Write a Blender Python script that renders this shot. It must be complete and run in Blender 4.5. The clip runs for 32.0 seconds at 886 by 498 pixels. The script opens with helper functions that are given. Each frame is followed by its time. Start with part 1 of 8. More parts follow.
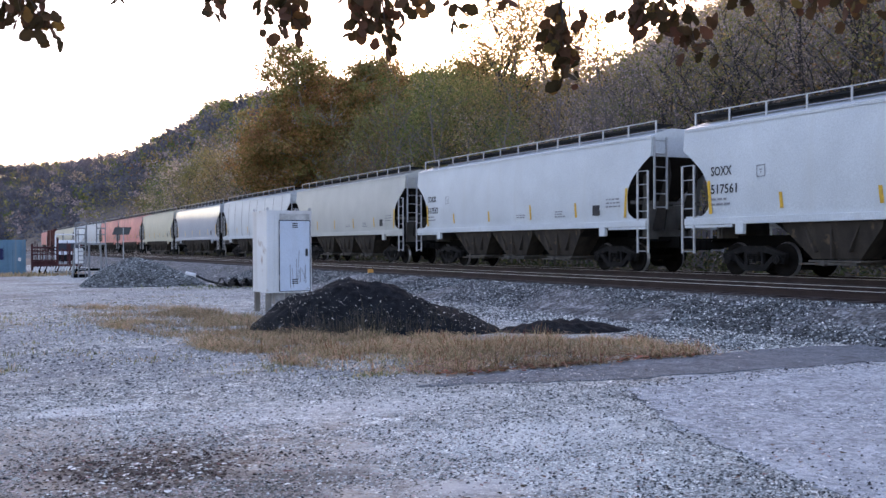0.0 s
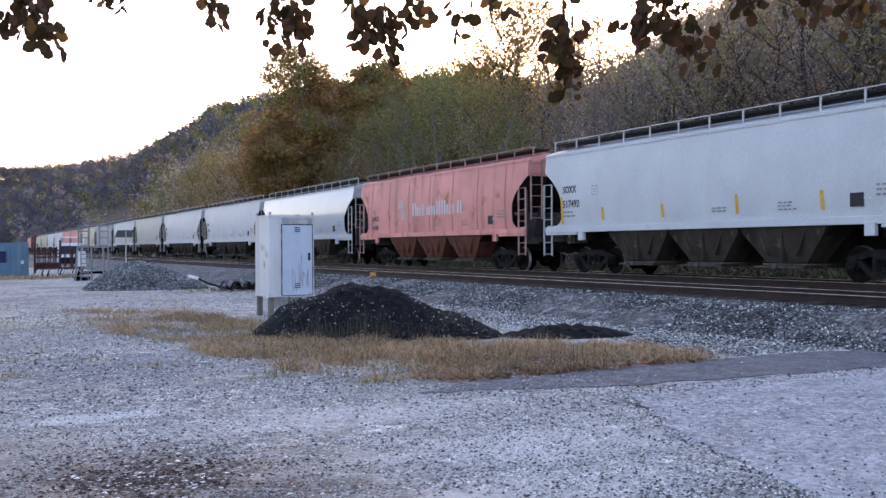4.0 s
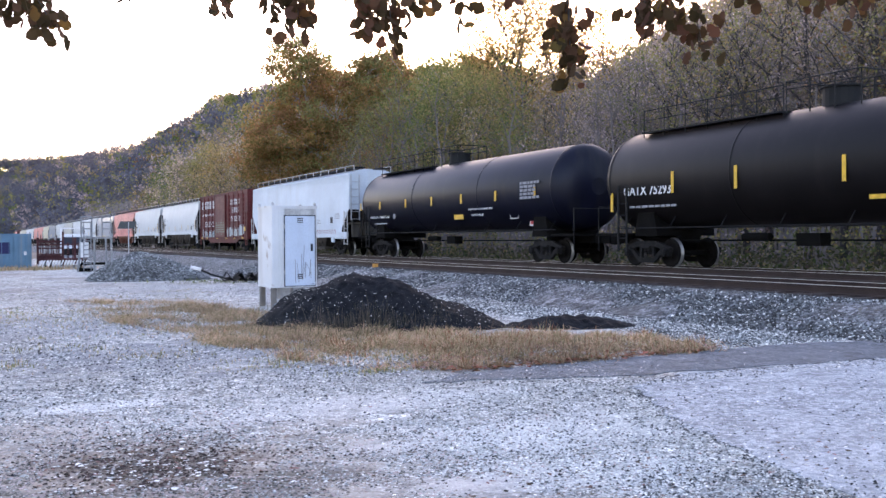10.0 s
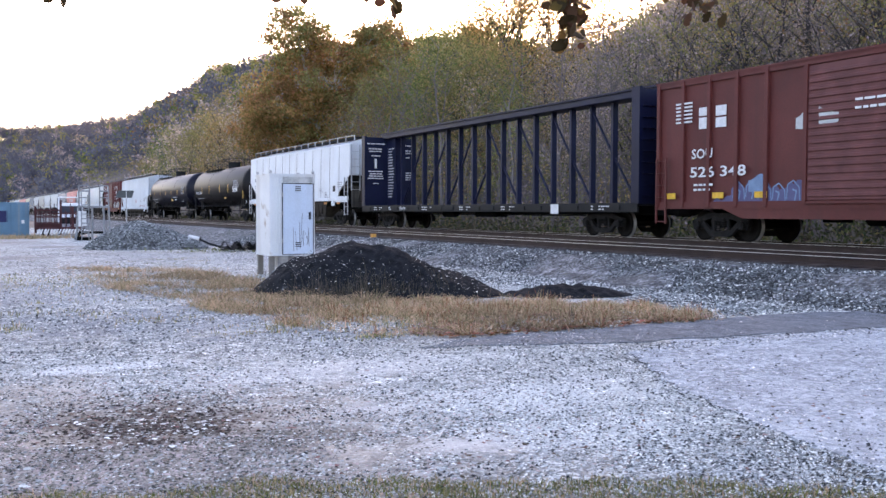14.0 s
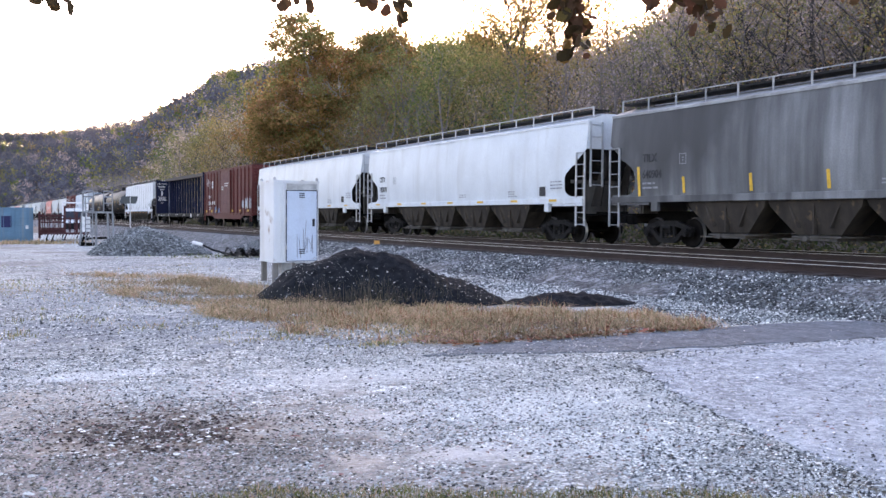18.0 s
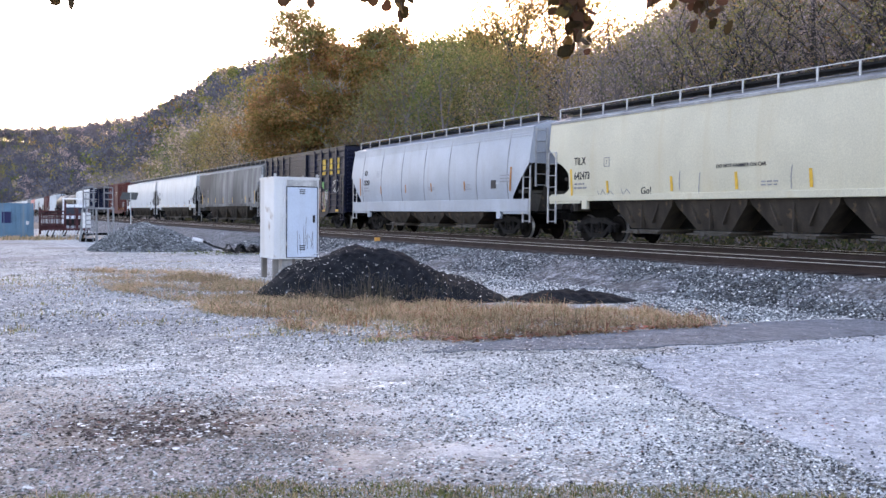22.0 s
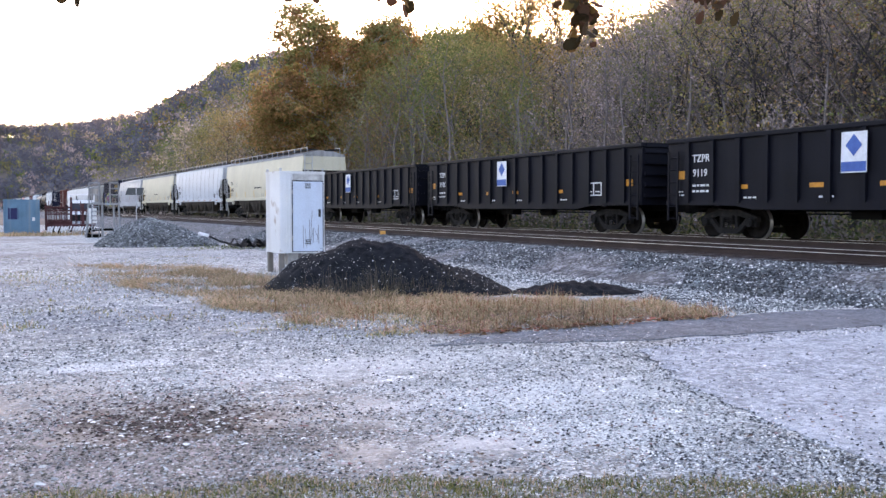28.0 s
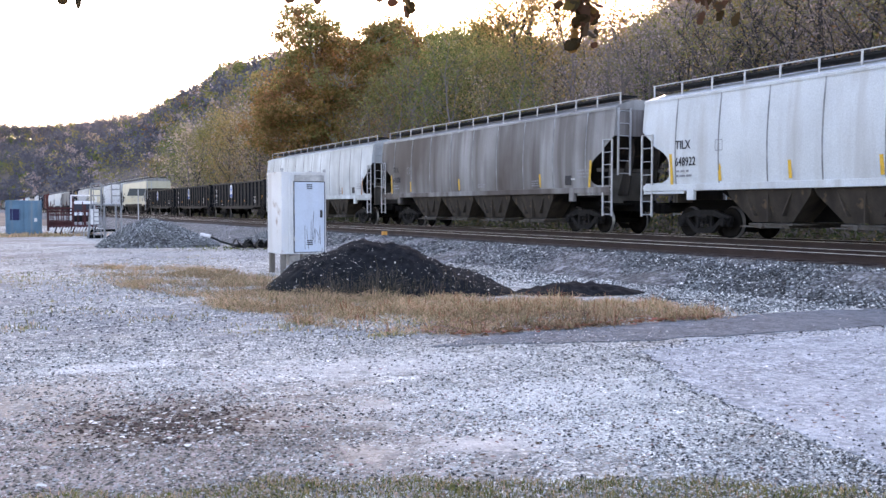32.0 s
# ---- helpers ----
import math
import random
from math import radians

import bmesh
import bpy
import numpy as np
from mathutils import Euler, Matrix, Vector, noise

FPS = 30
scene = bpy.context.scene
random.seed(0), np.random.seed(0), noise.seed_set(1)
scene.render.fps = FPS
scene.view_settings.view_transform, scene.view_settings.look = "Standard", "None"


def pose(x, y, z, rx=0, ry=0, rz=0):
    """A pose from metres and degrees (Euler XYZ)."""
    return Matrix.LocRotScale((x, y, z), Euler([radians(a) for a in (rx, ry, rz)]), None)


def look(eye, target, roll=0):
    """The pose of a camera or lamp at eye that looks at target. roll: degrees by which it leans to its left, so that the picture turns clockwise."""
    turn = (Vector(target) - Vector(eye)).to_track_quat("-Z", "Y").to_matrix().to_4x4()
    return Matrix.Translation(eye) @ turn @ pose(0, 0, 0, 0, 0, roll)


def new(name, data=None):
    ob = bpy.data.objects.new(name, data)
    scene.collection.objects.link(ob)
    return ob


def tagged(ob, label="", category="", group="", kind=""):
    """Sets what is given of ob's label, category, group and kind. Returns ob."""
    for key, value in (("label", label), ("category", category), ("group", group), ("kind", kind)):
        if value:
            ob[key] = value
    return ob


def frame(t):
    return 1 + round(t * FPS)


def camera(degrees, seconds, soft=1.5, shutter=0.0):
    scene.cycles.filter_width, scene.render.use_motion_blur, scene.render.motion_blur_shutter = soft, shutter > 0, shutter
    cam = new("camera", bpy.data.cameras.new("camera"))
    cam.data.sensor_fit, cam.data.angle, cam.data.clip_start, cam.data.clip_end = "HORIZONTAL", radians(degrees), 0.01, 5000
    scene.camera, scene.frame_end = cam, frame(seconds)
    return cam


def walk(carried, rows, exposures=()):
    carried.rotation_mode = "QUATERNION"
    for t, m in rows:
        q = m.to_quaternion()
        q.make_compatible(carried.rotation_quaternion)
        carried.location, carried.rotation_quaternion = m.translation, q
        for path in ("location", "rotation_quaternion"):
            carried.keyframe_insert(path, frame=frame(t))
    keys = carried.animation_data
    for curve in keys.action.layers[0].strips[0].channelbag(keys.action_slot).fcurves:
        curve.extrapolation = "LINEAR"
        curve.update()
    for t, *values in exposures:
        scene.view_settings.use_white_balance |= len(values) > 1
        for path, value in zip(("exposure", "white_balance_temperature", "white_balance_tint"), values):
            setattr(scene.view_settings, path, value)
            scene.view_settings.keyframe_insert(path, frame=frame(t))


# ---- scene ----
EXP, KELVIN, TINT = 2.4, 6900, 35
cam = camera(50.6, 32.0, soft=1.5, shutter=0.0)


def view(t, yaw, pitch, roll, dx, dz):
    """A row of the walk: heading clockwise from +Y, tilt, roll, and the sway about the standing point."""
    return t, pose(dx, 0, 1.6 + dz, 90 + pitch, 0, -yaw) @ pose(0, 0, 0, 0, 0, roll)


walk(cam, [
    view(0, 27.55, -0.24, -0.26, 0, 0), view(0.5, 27.49, -0.27, -0.35, 0.01, 0.016),
    view(1, 27.48, -0.22, -0.39, 0.013, 0.027), view(1.5, 27.48, -0.17, -0.38, 0.013, 0.033),
    view(2, 27.51, -0.12, -0.34, 0.011, 0.042), view(2.5, 27.5, -0.09, -0.29, 0.008, 0.05),
    view(3, 27.47, -0.09, -0.27, 0.006, 0.049), view(3.5, 27.44, -0.1, -0.26, -0, 0.053),
    view(5.5, 27.34, -0.22, -0.36, -0.013, 0.044), view(6, 27.31, -0.28, -0.32, -0.016, 0.054),
    view(6.5, 27.26, -0.31, -0.39, -0.012, 0.052), view(7, 27.29, -0.31, -0.35, -0.016, 0.054),
    view(7.5, 27.2, -0.33, -0.32, -0.011, 0.052), view(8, 27.19, -0.32, -0.33, -0.013, 0.051),
    view(8.5, 27.18, -0.33, -0.34, -0.015, 0.052), view(9, 27.19, -0.33, -0.35, -0.018, 0.053),
    view(9.5, 27.18, -0.34, -0.33, -0.018, 0.052), view(10, 27.27, -0.62, -0.23, -0.012, 0.031),
    view(10.5, 27.35, -1.11, -0.12, -0.008, -0.001), view(11, 27.39, -1.6, -0.1, -0.004, -0.025),
    view(11.5, 27.42, -2.04, -0.11, -0.005, -0.052), view(12, 27.43, -2.26, -0.09, -0.007, -0.064),
    view(12.5, 27.36, -2.33, -0.12, -0.001, -0.06), view(13, 27.35, -2.34, -0.1, -0.002, -0.056),
    view(13.5, 27.36, -2.33, 0.02, -0.004, -0.051), view(14, 27.38, -2.3, 0.18, -0.009, -0.046),
    view(14.5, 27.39, -2.26, 0.26, -0.012, -0.044), view(16.5, 27.29, -2.09, 0.27, -0.02, -0.045),
    view(17, 27.25, -2.05, 0.3, -0.018, -0.037), view(17.5, 27.23, -1.97, 0.36, -0.019, -0.032),
    view(18, 27.19, -1.89, 0.4, -0.021, -0.031), view(18.5, 27.14, -1.87, 0.39, -0.019, -0.026),
    view(19, 27.12, -1.83, 0.41, -0.023, -0.023), view(19.5, 27.07, -1.85, 0.45, -0.024, -0.017),
    view(20, 27.12, -1.87, 0.53, -0.023, -0.024), view(20.5, 27.16, -1.93, 0.56, -0.02, -0.024),
    view(21, 27.2, -1.96, 0.63, -0.022, -0.028), view(21.5, 27.2, -1.99, 0.63, -0.023, -0.037),
    view(22, 27.17, -2.05, 0.6, -0.018, -0.043), view(22.5, 27.13, -2.13, 0.52, -0.021, -0.045),
    view(23, 27.08, -2.23, 0.37, -0.018, -0.041), view(23.5, 27.02, -2.31, 0.22, -0.021, -0.042),
    view(24, 26.95, -2.42, 0.03, -0.02, -0.036), view(24.5, 26.91, -2.46, -0.05, -0.02, -0.038),
    view(25, 26.9, -2.51, -0.07, -0.019, -0.039), view(25.5, 26.88, -2.53, -0.06, -0.021, -0.034),
    view(27.5, 26.85, -2.5, 0.08, -0.03, -0.034), view(28, 26.85, -2.51, 0.11, -0.034, -0.031),
    view(28.5, 26.84, -2.51, 0.16, -0.037, -0.026), view(29, 26.81, -2.52, 0.19, -0.04, -0.024),
    view(29.5, 26.79, -2.52, 0.2, -0.039, -0.024), view(30, 26.8, -2.51, 0.17, -0.036, -0.026),
    view(30.5, 26.78, -2.49, 0.16, -0.029, -0.023), view(31, 26.76, -2.48, 0.09, -0.029, -0.03),
    view(31.5, 26.74, -2.48, 0.07, -0.029, -0.029), view(32, 26.74, -2.48, 0.06, -0.029, -0.029),
], exposures=[(0, EXP - 0.2, KELVIN, TINT), (6.2, EXP - 0.22, KELVIN, TINT), (8, EXP + 0.35, KELVIN + 100, TINT), (12, EXP + 0.4, KELVIN + 200, TINT), (16, EXP + 0.42, KELVIN + 380, TINT), (32, EXP + 0.45, KELVIN + 500, TINT)])

# ---- daylight: the sun stands low behind the wooded ridge, the sky is bright and even ----
SUN_AZ, SUN_EL = 38.0, 9.0
world = bpy.data.worlds.new("dusk_sky")
scene.world = world
world.use_nodes = True
wn = world.node_tree
sky = wn.nodes.new("ShaderNodeTexSky")
sky.sky_type = "NISHITA"
sky.sun_disc = False
sky.sun_elevation, sky.sun_rotation = radians(SUN_EL), radians(SUN_AZ)
sky.air_density, sky.dust_density, sky.ozone_density = 1.0, 1.6, 1.6
wn.links.new(sky.outputs[0], wn.nodes["Background"].inputs[0])
wn.nodes["Background"].inputs[1].default_value = 0.15
sun = new("sun", bpy.data.lights.new("sun", "SUN"))
sun.data.energy, sun.data.angle, sun.data.color = 1.0, radians(10), (1.0, 0.82, 0.62)
sd = Vector((math.sin(radians(SUN_AZ)) * math.cos(radians(SUN_EL)), math.cos(radians(SUN_AZ)) * math.cos(radians(SUN_EL)), math.sin(radians(SUN_EL))))
sun.matrix_world = look(sd * 400, (0, 0, 0))

# ---- materials ----
def mat(name, col, rough=0.7, metal=0.0, var=0.3, scale=2.0, fine=40.0, bump=0.15, streak=None, amount=0.0, spots=None, spot_amount=0.0, island=0.0, spec=0.3, wash=None):
    """Paint, metal, soil or leaf with variation at two scales, relief, upright streaks and blotches of a second colour."""
    m = bpy.data.materials.new(name)
    m.use_nodes = True
    n, l = m.node_tree.nodes, m.node_tree.links
    b = n["Principled BSDF"]
    b.inputs["Roughness"].default_value, b.inputs["Metallic"].default_value = rough, metal
    b.inputs["Specular IOR Level"].default_value = spec
    tc = n.new("ShaderNodeTexCoord")

    def noise_at(s, detail=4.0, stretch=None):
        x = n.new("ShaderNodeTexNoise")
        x.inputs["Scale"].default_value, x.inputs["Detail"].default_value = s, detail
        if stretch:
            mp = n.new("ShaderNodeMapping")
            mp.inputs["Scale"].default_value = stretch
            l.new(tc.outputs["Object"], mp.inputs[0])
            l.new(mp.outputs[0], x.inputs["Vector"])
        else:
            l.new(tc.outputs["Object"], x.inputs["Vector"])
        return x.outputs["Fac"]

    def ramp(fac, a, c):
        x = n.new("ShaderNodeMapRange")
        x.inputs["From Min"].default_value, x.inputs["From Max"].default_value = a, c
        l.new(fac, x.inputs["Value"])
        return x.outputs["Result"]

    def blend(fac, one, two, mode="MIX"):
        x = n.new("ShaderNodeMix")
        x.data_type, x.blend_type = "RGBA", mode
        for sock, v in ((x.inputs["Factor"], fac), (x.inputs["A"], one), (x.inputs["B"], two)):
            if isinstance(v, (tuple, list)):
                sock.default_value = (*v, 1.0)[:4]
            elif isinstance(v, float):
                sock.default_value = v
            else:
                l.new(v, sock)
        return x.outputs["Result"]

    big, small = noise_at(scale), noise_at(fine, 3.0)
    dark = tuple(c * (1 - var) for c in col)
    light = tuple(min(1.0, c * (1 + 0.6 * var)) for c in col)
    c = blend(ramp(big, 0.3, 0.7), dark, light)
    c = blend(ramp(small, 0.25, 0.75), blend(0.22, c, (0, 0, 0)), c)
    if island:
        gi = n.new("ShaderNodeNewGeometry")
        h = n.new("ShaderNodeHueSaturation")
        l.new(ramp_out(n, l, gi.outputs["Random Per Island"], 1 - island, 1 + island), h.inputs["Value"])
        l.new(ramp_out(n, l, gi.outputs["Random Per Island"], 0.5 + 0.06 * island, 0.5 - 0.06 * island), h.inputs["Hue"])
        l.new(c, h.inputs["Color"])
        c = h.outputs[0]
    if streak:
        f = ramp(noise_at(1.0, 5.0, (3.0, 2.2, 0.16)), 0.62 - 0.3 * amount, 0.78 - 0.15 * amount)
        mul = n.new("ShaderNodeMath")
        mul.operation = "MULTIPLY"
        l.new(f, mul.inputs[0])
        mul.inputs[1].default_value = min(0.9, 0.35 + amount * 0.6)
        c = blend(mul.outputs[0], c, streak)
    if wash:
        f = ramp(noise_at(1.0, 6.0, (0.2, 0.16, 0.1)), 0.37, 0.58)
        c = blend(f, c, blend(0.9, c, wash))
        f = ramp(noise_at(1.0, 4.0, (2.0, 1.1, 0.07)), 0.46, 0.62)
        c = blend(f, c, blend(0.6, c, wash))
    if spots:
        f = ramp(noise_at(scale * 2.3, 6.0), 0.66 - 0.25 * spot_amount, 0.74 - 0.2 * spot_amount)
        c = blend(f, c, spots)
    l.new(c, b.inputs["Base Color"])
    if bump:
        bp = n.new("ShaderNodeBump")
        bp.inputs["Strength"].default_value, bp.inputs["Distance"].default_value = bump, 0.02
        l.new(small, bp.inputs["Height"])
        l.new(bp.outputs[0], b.inputs["Normal"])
    return m


def ramp_out(n, l, fac, lo, hi):
    x = n.new("ShaderNodeMapRange")
    x.inputs["To Min"].default_value, x.inputs["To Max"].default_value = lo, hi
    l.new(fac, x.inputs["Value"])
    return x.outputs["Result"]


def gravel_mat(name, tones, size, wear, rough=0.9, depth=0.03, soil=None, clump=0.0, patches=()):
    """Loose stone: cells of several greys with dark gaps, and large worn patches."""
    m = bpy.data.materials.new(name)
    m.use_nodes = True
    n, l = m.node_tree.nodes, m.node_tree.links
    b = n["Principled BSDF"]
    b.inputs["Roughness"].default_value = rough
    b.inputs["Specular IOR Level"].default_value = 0.25
    tc = n.new("ShaderNodeTexCoord")
    v = n.new("ShaderNodeTexVoronoi")
    v.inputs["Scale"].default_value = 1.0 / size
    l.new(tc.outputs["Object"], v.inputs["Vector"])
    sep = n.new("ShaderNodeSeparateColor")
    l.new(v.outputs["Color"], sep.inputs[0])
    cr = n.new("ShaderNodeValToRGB")
    cr.color_ramp.interpolation = "CONSTANT"
    while len(cr.color_ramp.elements) < len(tones):
        cr.color_ramp.elements.new(0.5)
    for i, (e, t) in enumerate(zip(cr.color_ramp.elements, tones)):
        e.position, e.color = i / len(tones), (*t, 1)
    l.new(sep.outputs[0], cr.inputs[0])
    v2 = n.new("ShaderNodeTexVoronoi")
    v2.inputs["Scale"].default_value = 0.22 / size
    l.new(tc.outputs["Object"], v2.inputs["Vector"])
    sep2 = n.new("ShaderNodeSeparateColor")
    l.new(v2.outputs["Color"], sep2.inputs[0])
    hv = n.new("ShaderNodeHueSaturation")
    l.new(ramp_out(n, l, sep2.outputs[0], 0.55, 1.4), hv.inputs["Value"])
    l.new(cr.outputs[0], hv.inputs["Color"])
    big = n.new("ShaderNodeTexNoise")
    big.inputs["Scale"].default_value, big.inputs["Detail"].default_value = 0.35, 9.0
    l.new(tc.outputs["Object"], big.inputs["Vector"])
    mr = n.new("ShaderNodeMapRange")
    mr.inputs["From Min"].default_value, mr.inputs["From Max"].default_value = 0.38, 0.66
    l.new(big.outputs["Fac"], mr.inputs["Value"])
    mx = n.new("ShaderNodeMix")
    mx.data_type = "RGBA"
    mx.inputs["B"].default_value = (*wear, 1)
    ml = n.new("ShaderNodeMath")
    ml.operation = "MULTIPLY"
    ml.inputs[1].default_value = 0.45
    l.new(mr.outputs[0], ml.inputs[0])
    l.new(ml.outputs[0], mx.inputs["Factor"])
    l.new(hv.outputs[0], mx.inputs["A"])
    out = mx.outputs["Result"]
    if soil:
        dn = n.new("ShaderNodeTexNoise")
        dn.inputs["Scale"].default_value, dn.inputs["Detail"].default_value = 0.22, 9.0
        l.new(tc.outputs["Object"], dn.inputs["Vector"])
        dr = n.new("ShaderNodeMapRange")
        dr.inputs["From Min"].default_value, dr.inputs["From Max"].default_value = 0.45, 0.7
        l.new(dn.outputs["Fac"], dr.inputs["Value"])
        dm = n.new("ShaderNodeMix")
        dm.data_type = "RGBA"
        dm.inputs["B"].default_value = (*soil, 1)
        l.new(dr.outputs[0], dm.inputs["Factor"])
        l.new(out, dm.inputs["A"])
        out = dm.outputs["Result"]
    if clump:
        cn = n.new("ShaderNodeTexNoise")
        cn.inputs["Scale"].default_value, cn.inputs["Detail"].default_value, cn.inputs["Roughness"].default_value = 2.2, 12.0, 0.78
        l.new(tc.outputs["Object"], cn.inputs["Vector"])
        cm = n.new("ShaderNodeMapRange")
        cm.inputs["From Min"].default_value, cm.inputs["From Max"].default_value = 0.36, 0.64
        cm.inputs["To Min"].default_value, cm.inputs["To Max"].default_value = 1 - clump, 1 + clump
        l.new(cn.outputs["Fac"], cm.inputs["Value"])
        ch = n.new("ShaderNodeHueSaturation")
        l.new(cm.outputs[0], ch.inputs["Value"])
        l.new(out, ch.inputs["Color"])
        out = ch.outputs[0]
    for cx, cy, rx, ry, tone, amount in patches:
        mp = n.new("ShaderNodeMapping")
        mp.inputs["Location"].default_value = (-cx / rx, -cy / ry, 0)
        mp.inputs["Scale"].default_value = (1 / rx, 1 / ry, 1)
        l.new(tc.outputs["Object"], mp.inputs[0])
        ln = n.new("ShaderNodeVectorMath")
        ln.operation = "LENGTH"
        l.new(mp.outputs[0], ln.inputs[0])
        pn = n.new("ShaderNodeTexNoise")
        pn.inputs["Scale"].default_value, pn.inputs["Detail"].default_value, pn.inputs["Roughness"].default_value = 1.7, 10.0, 0.7
        l.new(tc.outputs["Object"], pn.inputs["Vector"])
        ad = n.new("ShaderNodeMath")
        ad.operation = "MULTIPLY_ADD"
        l.new(pn.outputs["Fac"], ad.inputs[0])
        ad.inputs[1].default_value = 3.0
        l.new(ln.outputs["Value"], ad.inputs[2])
        pr = n.new("ShaderNodeMapRange")
        pr.inputs["From Min"].default_value, pr.inputs["From Max"].default_value = 1.9, 2.6
        pr.inputs["To Min"].default_value, pr.inputs["To Max"].default_value = amount, 0.0
        l.new(ad.outputs[0], pr.inputs["Value"])
        pm = n.new("ShaderNodeMix")
        pm.data_type = "RGBA"
        pm.inputs["B"].default_value = (*tone, 1)
        l.new(pr.outputs[0], pm.inputs["Factor"])
        l.new(out, pm.inputs["A"])
        out = pm.outputs["Result"]
    l.new(out, b.inputs["Base Color"])
    bp = n.new("ShaderNodeBump")
    bp.inputs["Strength"].default_value, bp.inputs["Distance"].default_value = 0.8, depth
    bp.invert = True
    l.new(v.outputs["Distance"], bp.inputs["Height"])
    l.new(bp.outputs[0], b.inputs["Normal"])
    return m


SOIL, PALE_DUST, BLUE_CHIP = (0.06, 0.045, 0.036), (0.66, 0.665, 0.65), (0.19, 0.21, 0.23)
BROWN_GRIT = (0.4, 0.335, 0.28)
M_GROUND = gravel_mat("yard_gravel", [(0.16, 0.172, 0.17), (0.43, 0.44, 0.42), (0.28, 0.29, 0.28), (0.67, 0.67, 0.63), (0.26, 0.24, 0.205), (0.38, 0.395, 0.39)], 0.024, (0.54, 0.535, 0.5), depth=0.02, soil=(0.25, 0.225, 0.2), clump=0.42,
                      patches=[(2.8, 13.6, 3.4, 2.4, BLUE_CHIP, 0.7), (2.0, 19.0, 3.2, 4.0, BLUE_CHIP, 0.55), (5.4, 11.0, 3.0, 0.9, BLUE_CHIP, 0.6), (7.0, 33.0, 6.0, 7.0, BLUE_CHIP, 0.35), (0.9, 6.4, 2.6, 2.0, BROWN_GRIT, 0.85), (-0.2, 8.6, 1.6, 1.4, BROWN_GRIT, 0.6), (3.2, 8.6, 2.6, 0.6, PALE_DUST, 0.4), (4.4, 6.6, 1.7, 0.8, PALE_DUST, 0.75), (3.9, 5.4, 1.5, 0.6, PALE_DUST, 0.55), (1.3, 9.7, 0.95, 0.28, PALE_DUST, 0.9), (1.2, 6.9, 0.8, 0.75, SOIL, 0.85), (1.9, 6.2, 0.9, 0.35, SOIL, 0.6), (3.4, 3.3, 4.5, 1.0, (0.13, 0.105, 0.065), 0.85)])
M_HILL = mat("hill_leaf_litter", (0.21, 0.165, 0.13), 0.95, var=0.5, scale=0.05, fine=1.5, bump=0.5)
M_BALLAST = gravel_mat("ballast_stone", [(0.06, 0.065, 0.07), (0.2, 0.205, 0.21), (0.11, 0.115, 0.12), (0.28, 0.285, 0.29), (0.09, 0.085, 0.075), (0.15, 0.155, 0.165)], 0.06, (0.12, 0.113, 0.105), depth=0.05, clump=0.35)
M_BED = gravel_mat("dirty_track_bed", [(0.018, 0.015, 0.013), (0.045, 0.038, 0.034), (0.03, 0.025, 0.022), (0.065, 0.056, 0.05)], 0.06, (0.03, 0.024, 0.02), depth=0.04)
M_STONE = mat("stone_grey", (0.15, 0.16, 0.162), 0.9, var=0.5, scale=1.0, fine=30, island=0.9)
M_DARKSTONE = mat("stone_dark", (0.05, 0.05, 0.052), 0.9, var=0.4, scale=1.0, fine=30, island=0.6)
M_PALE = mat("stone_pale", (0.77, 0.76, 0.705), 0.9, var=0.3, scale=3.0, fine=30, island=0.4)
M_ASPHALT = gravel_mat("worn_asphalt", [(0.2, 0.225, 0.245), (0.32, 0.35, 0.37), (0.27, 0.3, 0.32), (0.44, 0.465, 0.48), (0.3, 0.325, 0.345)], 0.01, (0.38, 0.405, 0.42), depth=0.004, clump=0.26)
M_TAR = gravel_mat("dark_asphalt", [(0.08, 0.095, 0.11), (0.12, 0.138, 0.155), (0.1, 0.115, 0.13), (0.16, 0.178, 0.195)], 0.01, (0.13, 0.145, 0.16), depth=0.004, clump=0.3)
M_MILLINGS = mat("black_millings", (0.015, 0.0155, 0.018), 0.95, var=0.6, scale=7, fine=30, bump=1.0, spots=(0.03, 0.03, 0.03), spot_amount=0.2, spec=0.1)
M_RAIL = mat("rail_rust", (0.05, 0.032, 0.028), 0.7, 0.3, var=0.3)
M_RAILTOP = mat("rail_polished", (0.9, 0.89, 0.88), 0.35, 0.9, var=0.1, bump=0.0)
M_TIE = mat("tie_timber", (0.05, 0.037, 0.033), 0.9, var=0.4, scale=4, fine=50, bump=0.5, island=0.3)
M_BLACK = mat("black_steel", (0.006, 0.006, 0.0065), 0.7, 0.0, var=0.4, scale=1.2, fine=30)
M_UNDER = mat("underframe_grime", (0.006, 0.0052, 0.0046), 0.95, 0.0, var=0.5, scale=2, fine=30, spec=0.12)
M_WHEEL = mat("wheel_steel", (0.011, 0.009, 0.008), 0.85, 0.0, var=0.4, scale=6, spec=0.1)
M_CAST = mat("cast_side_frame", (0.017, 0.0155, 0.015), 0.8, 0.0, var=0.45, scale=5, fine=40, bump=0.3, spots=(0.035, 0.025, 0.02), spot_amount=0.15, spec=0.15)
M_SLOPE = mat("dark_slope_sheet", (0.04, 0.032, 0.027), 0.85, var=0.4, scale=1.3, fine=18, streak=(0.014, 0.012, 0.01), amount=0.5, spots=(0.075, 0.052, 0.038), spot_amount=0.15)
M_WEB = mat("dusty_end_plate", (0.13, 0.118, 0.105), 0.8, var=0.35, scale=1.5, fine=20, streak=(0.05, 0.043, 0.038), amount=0.4)
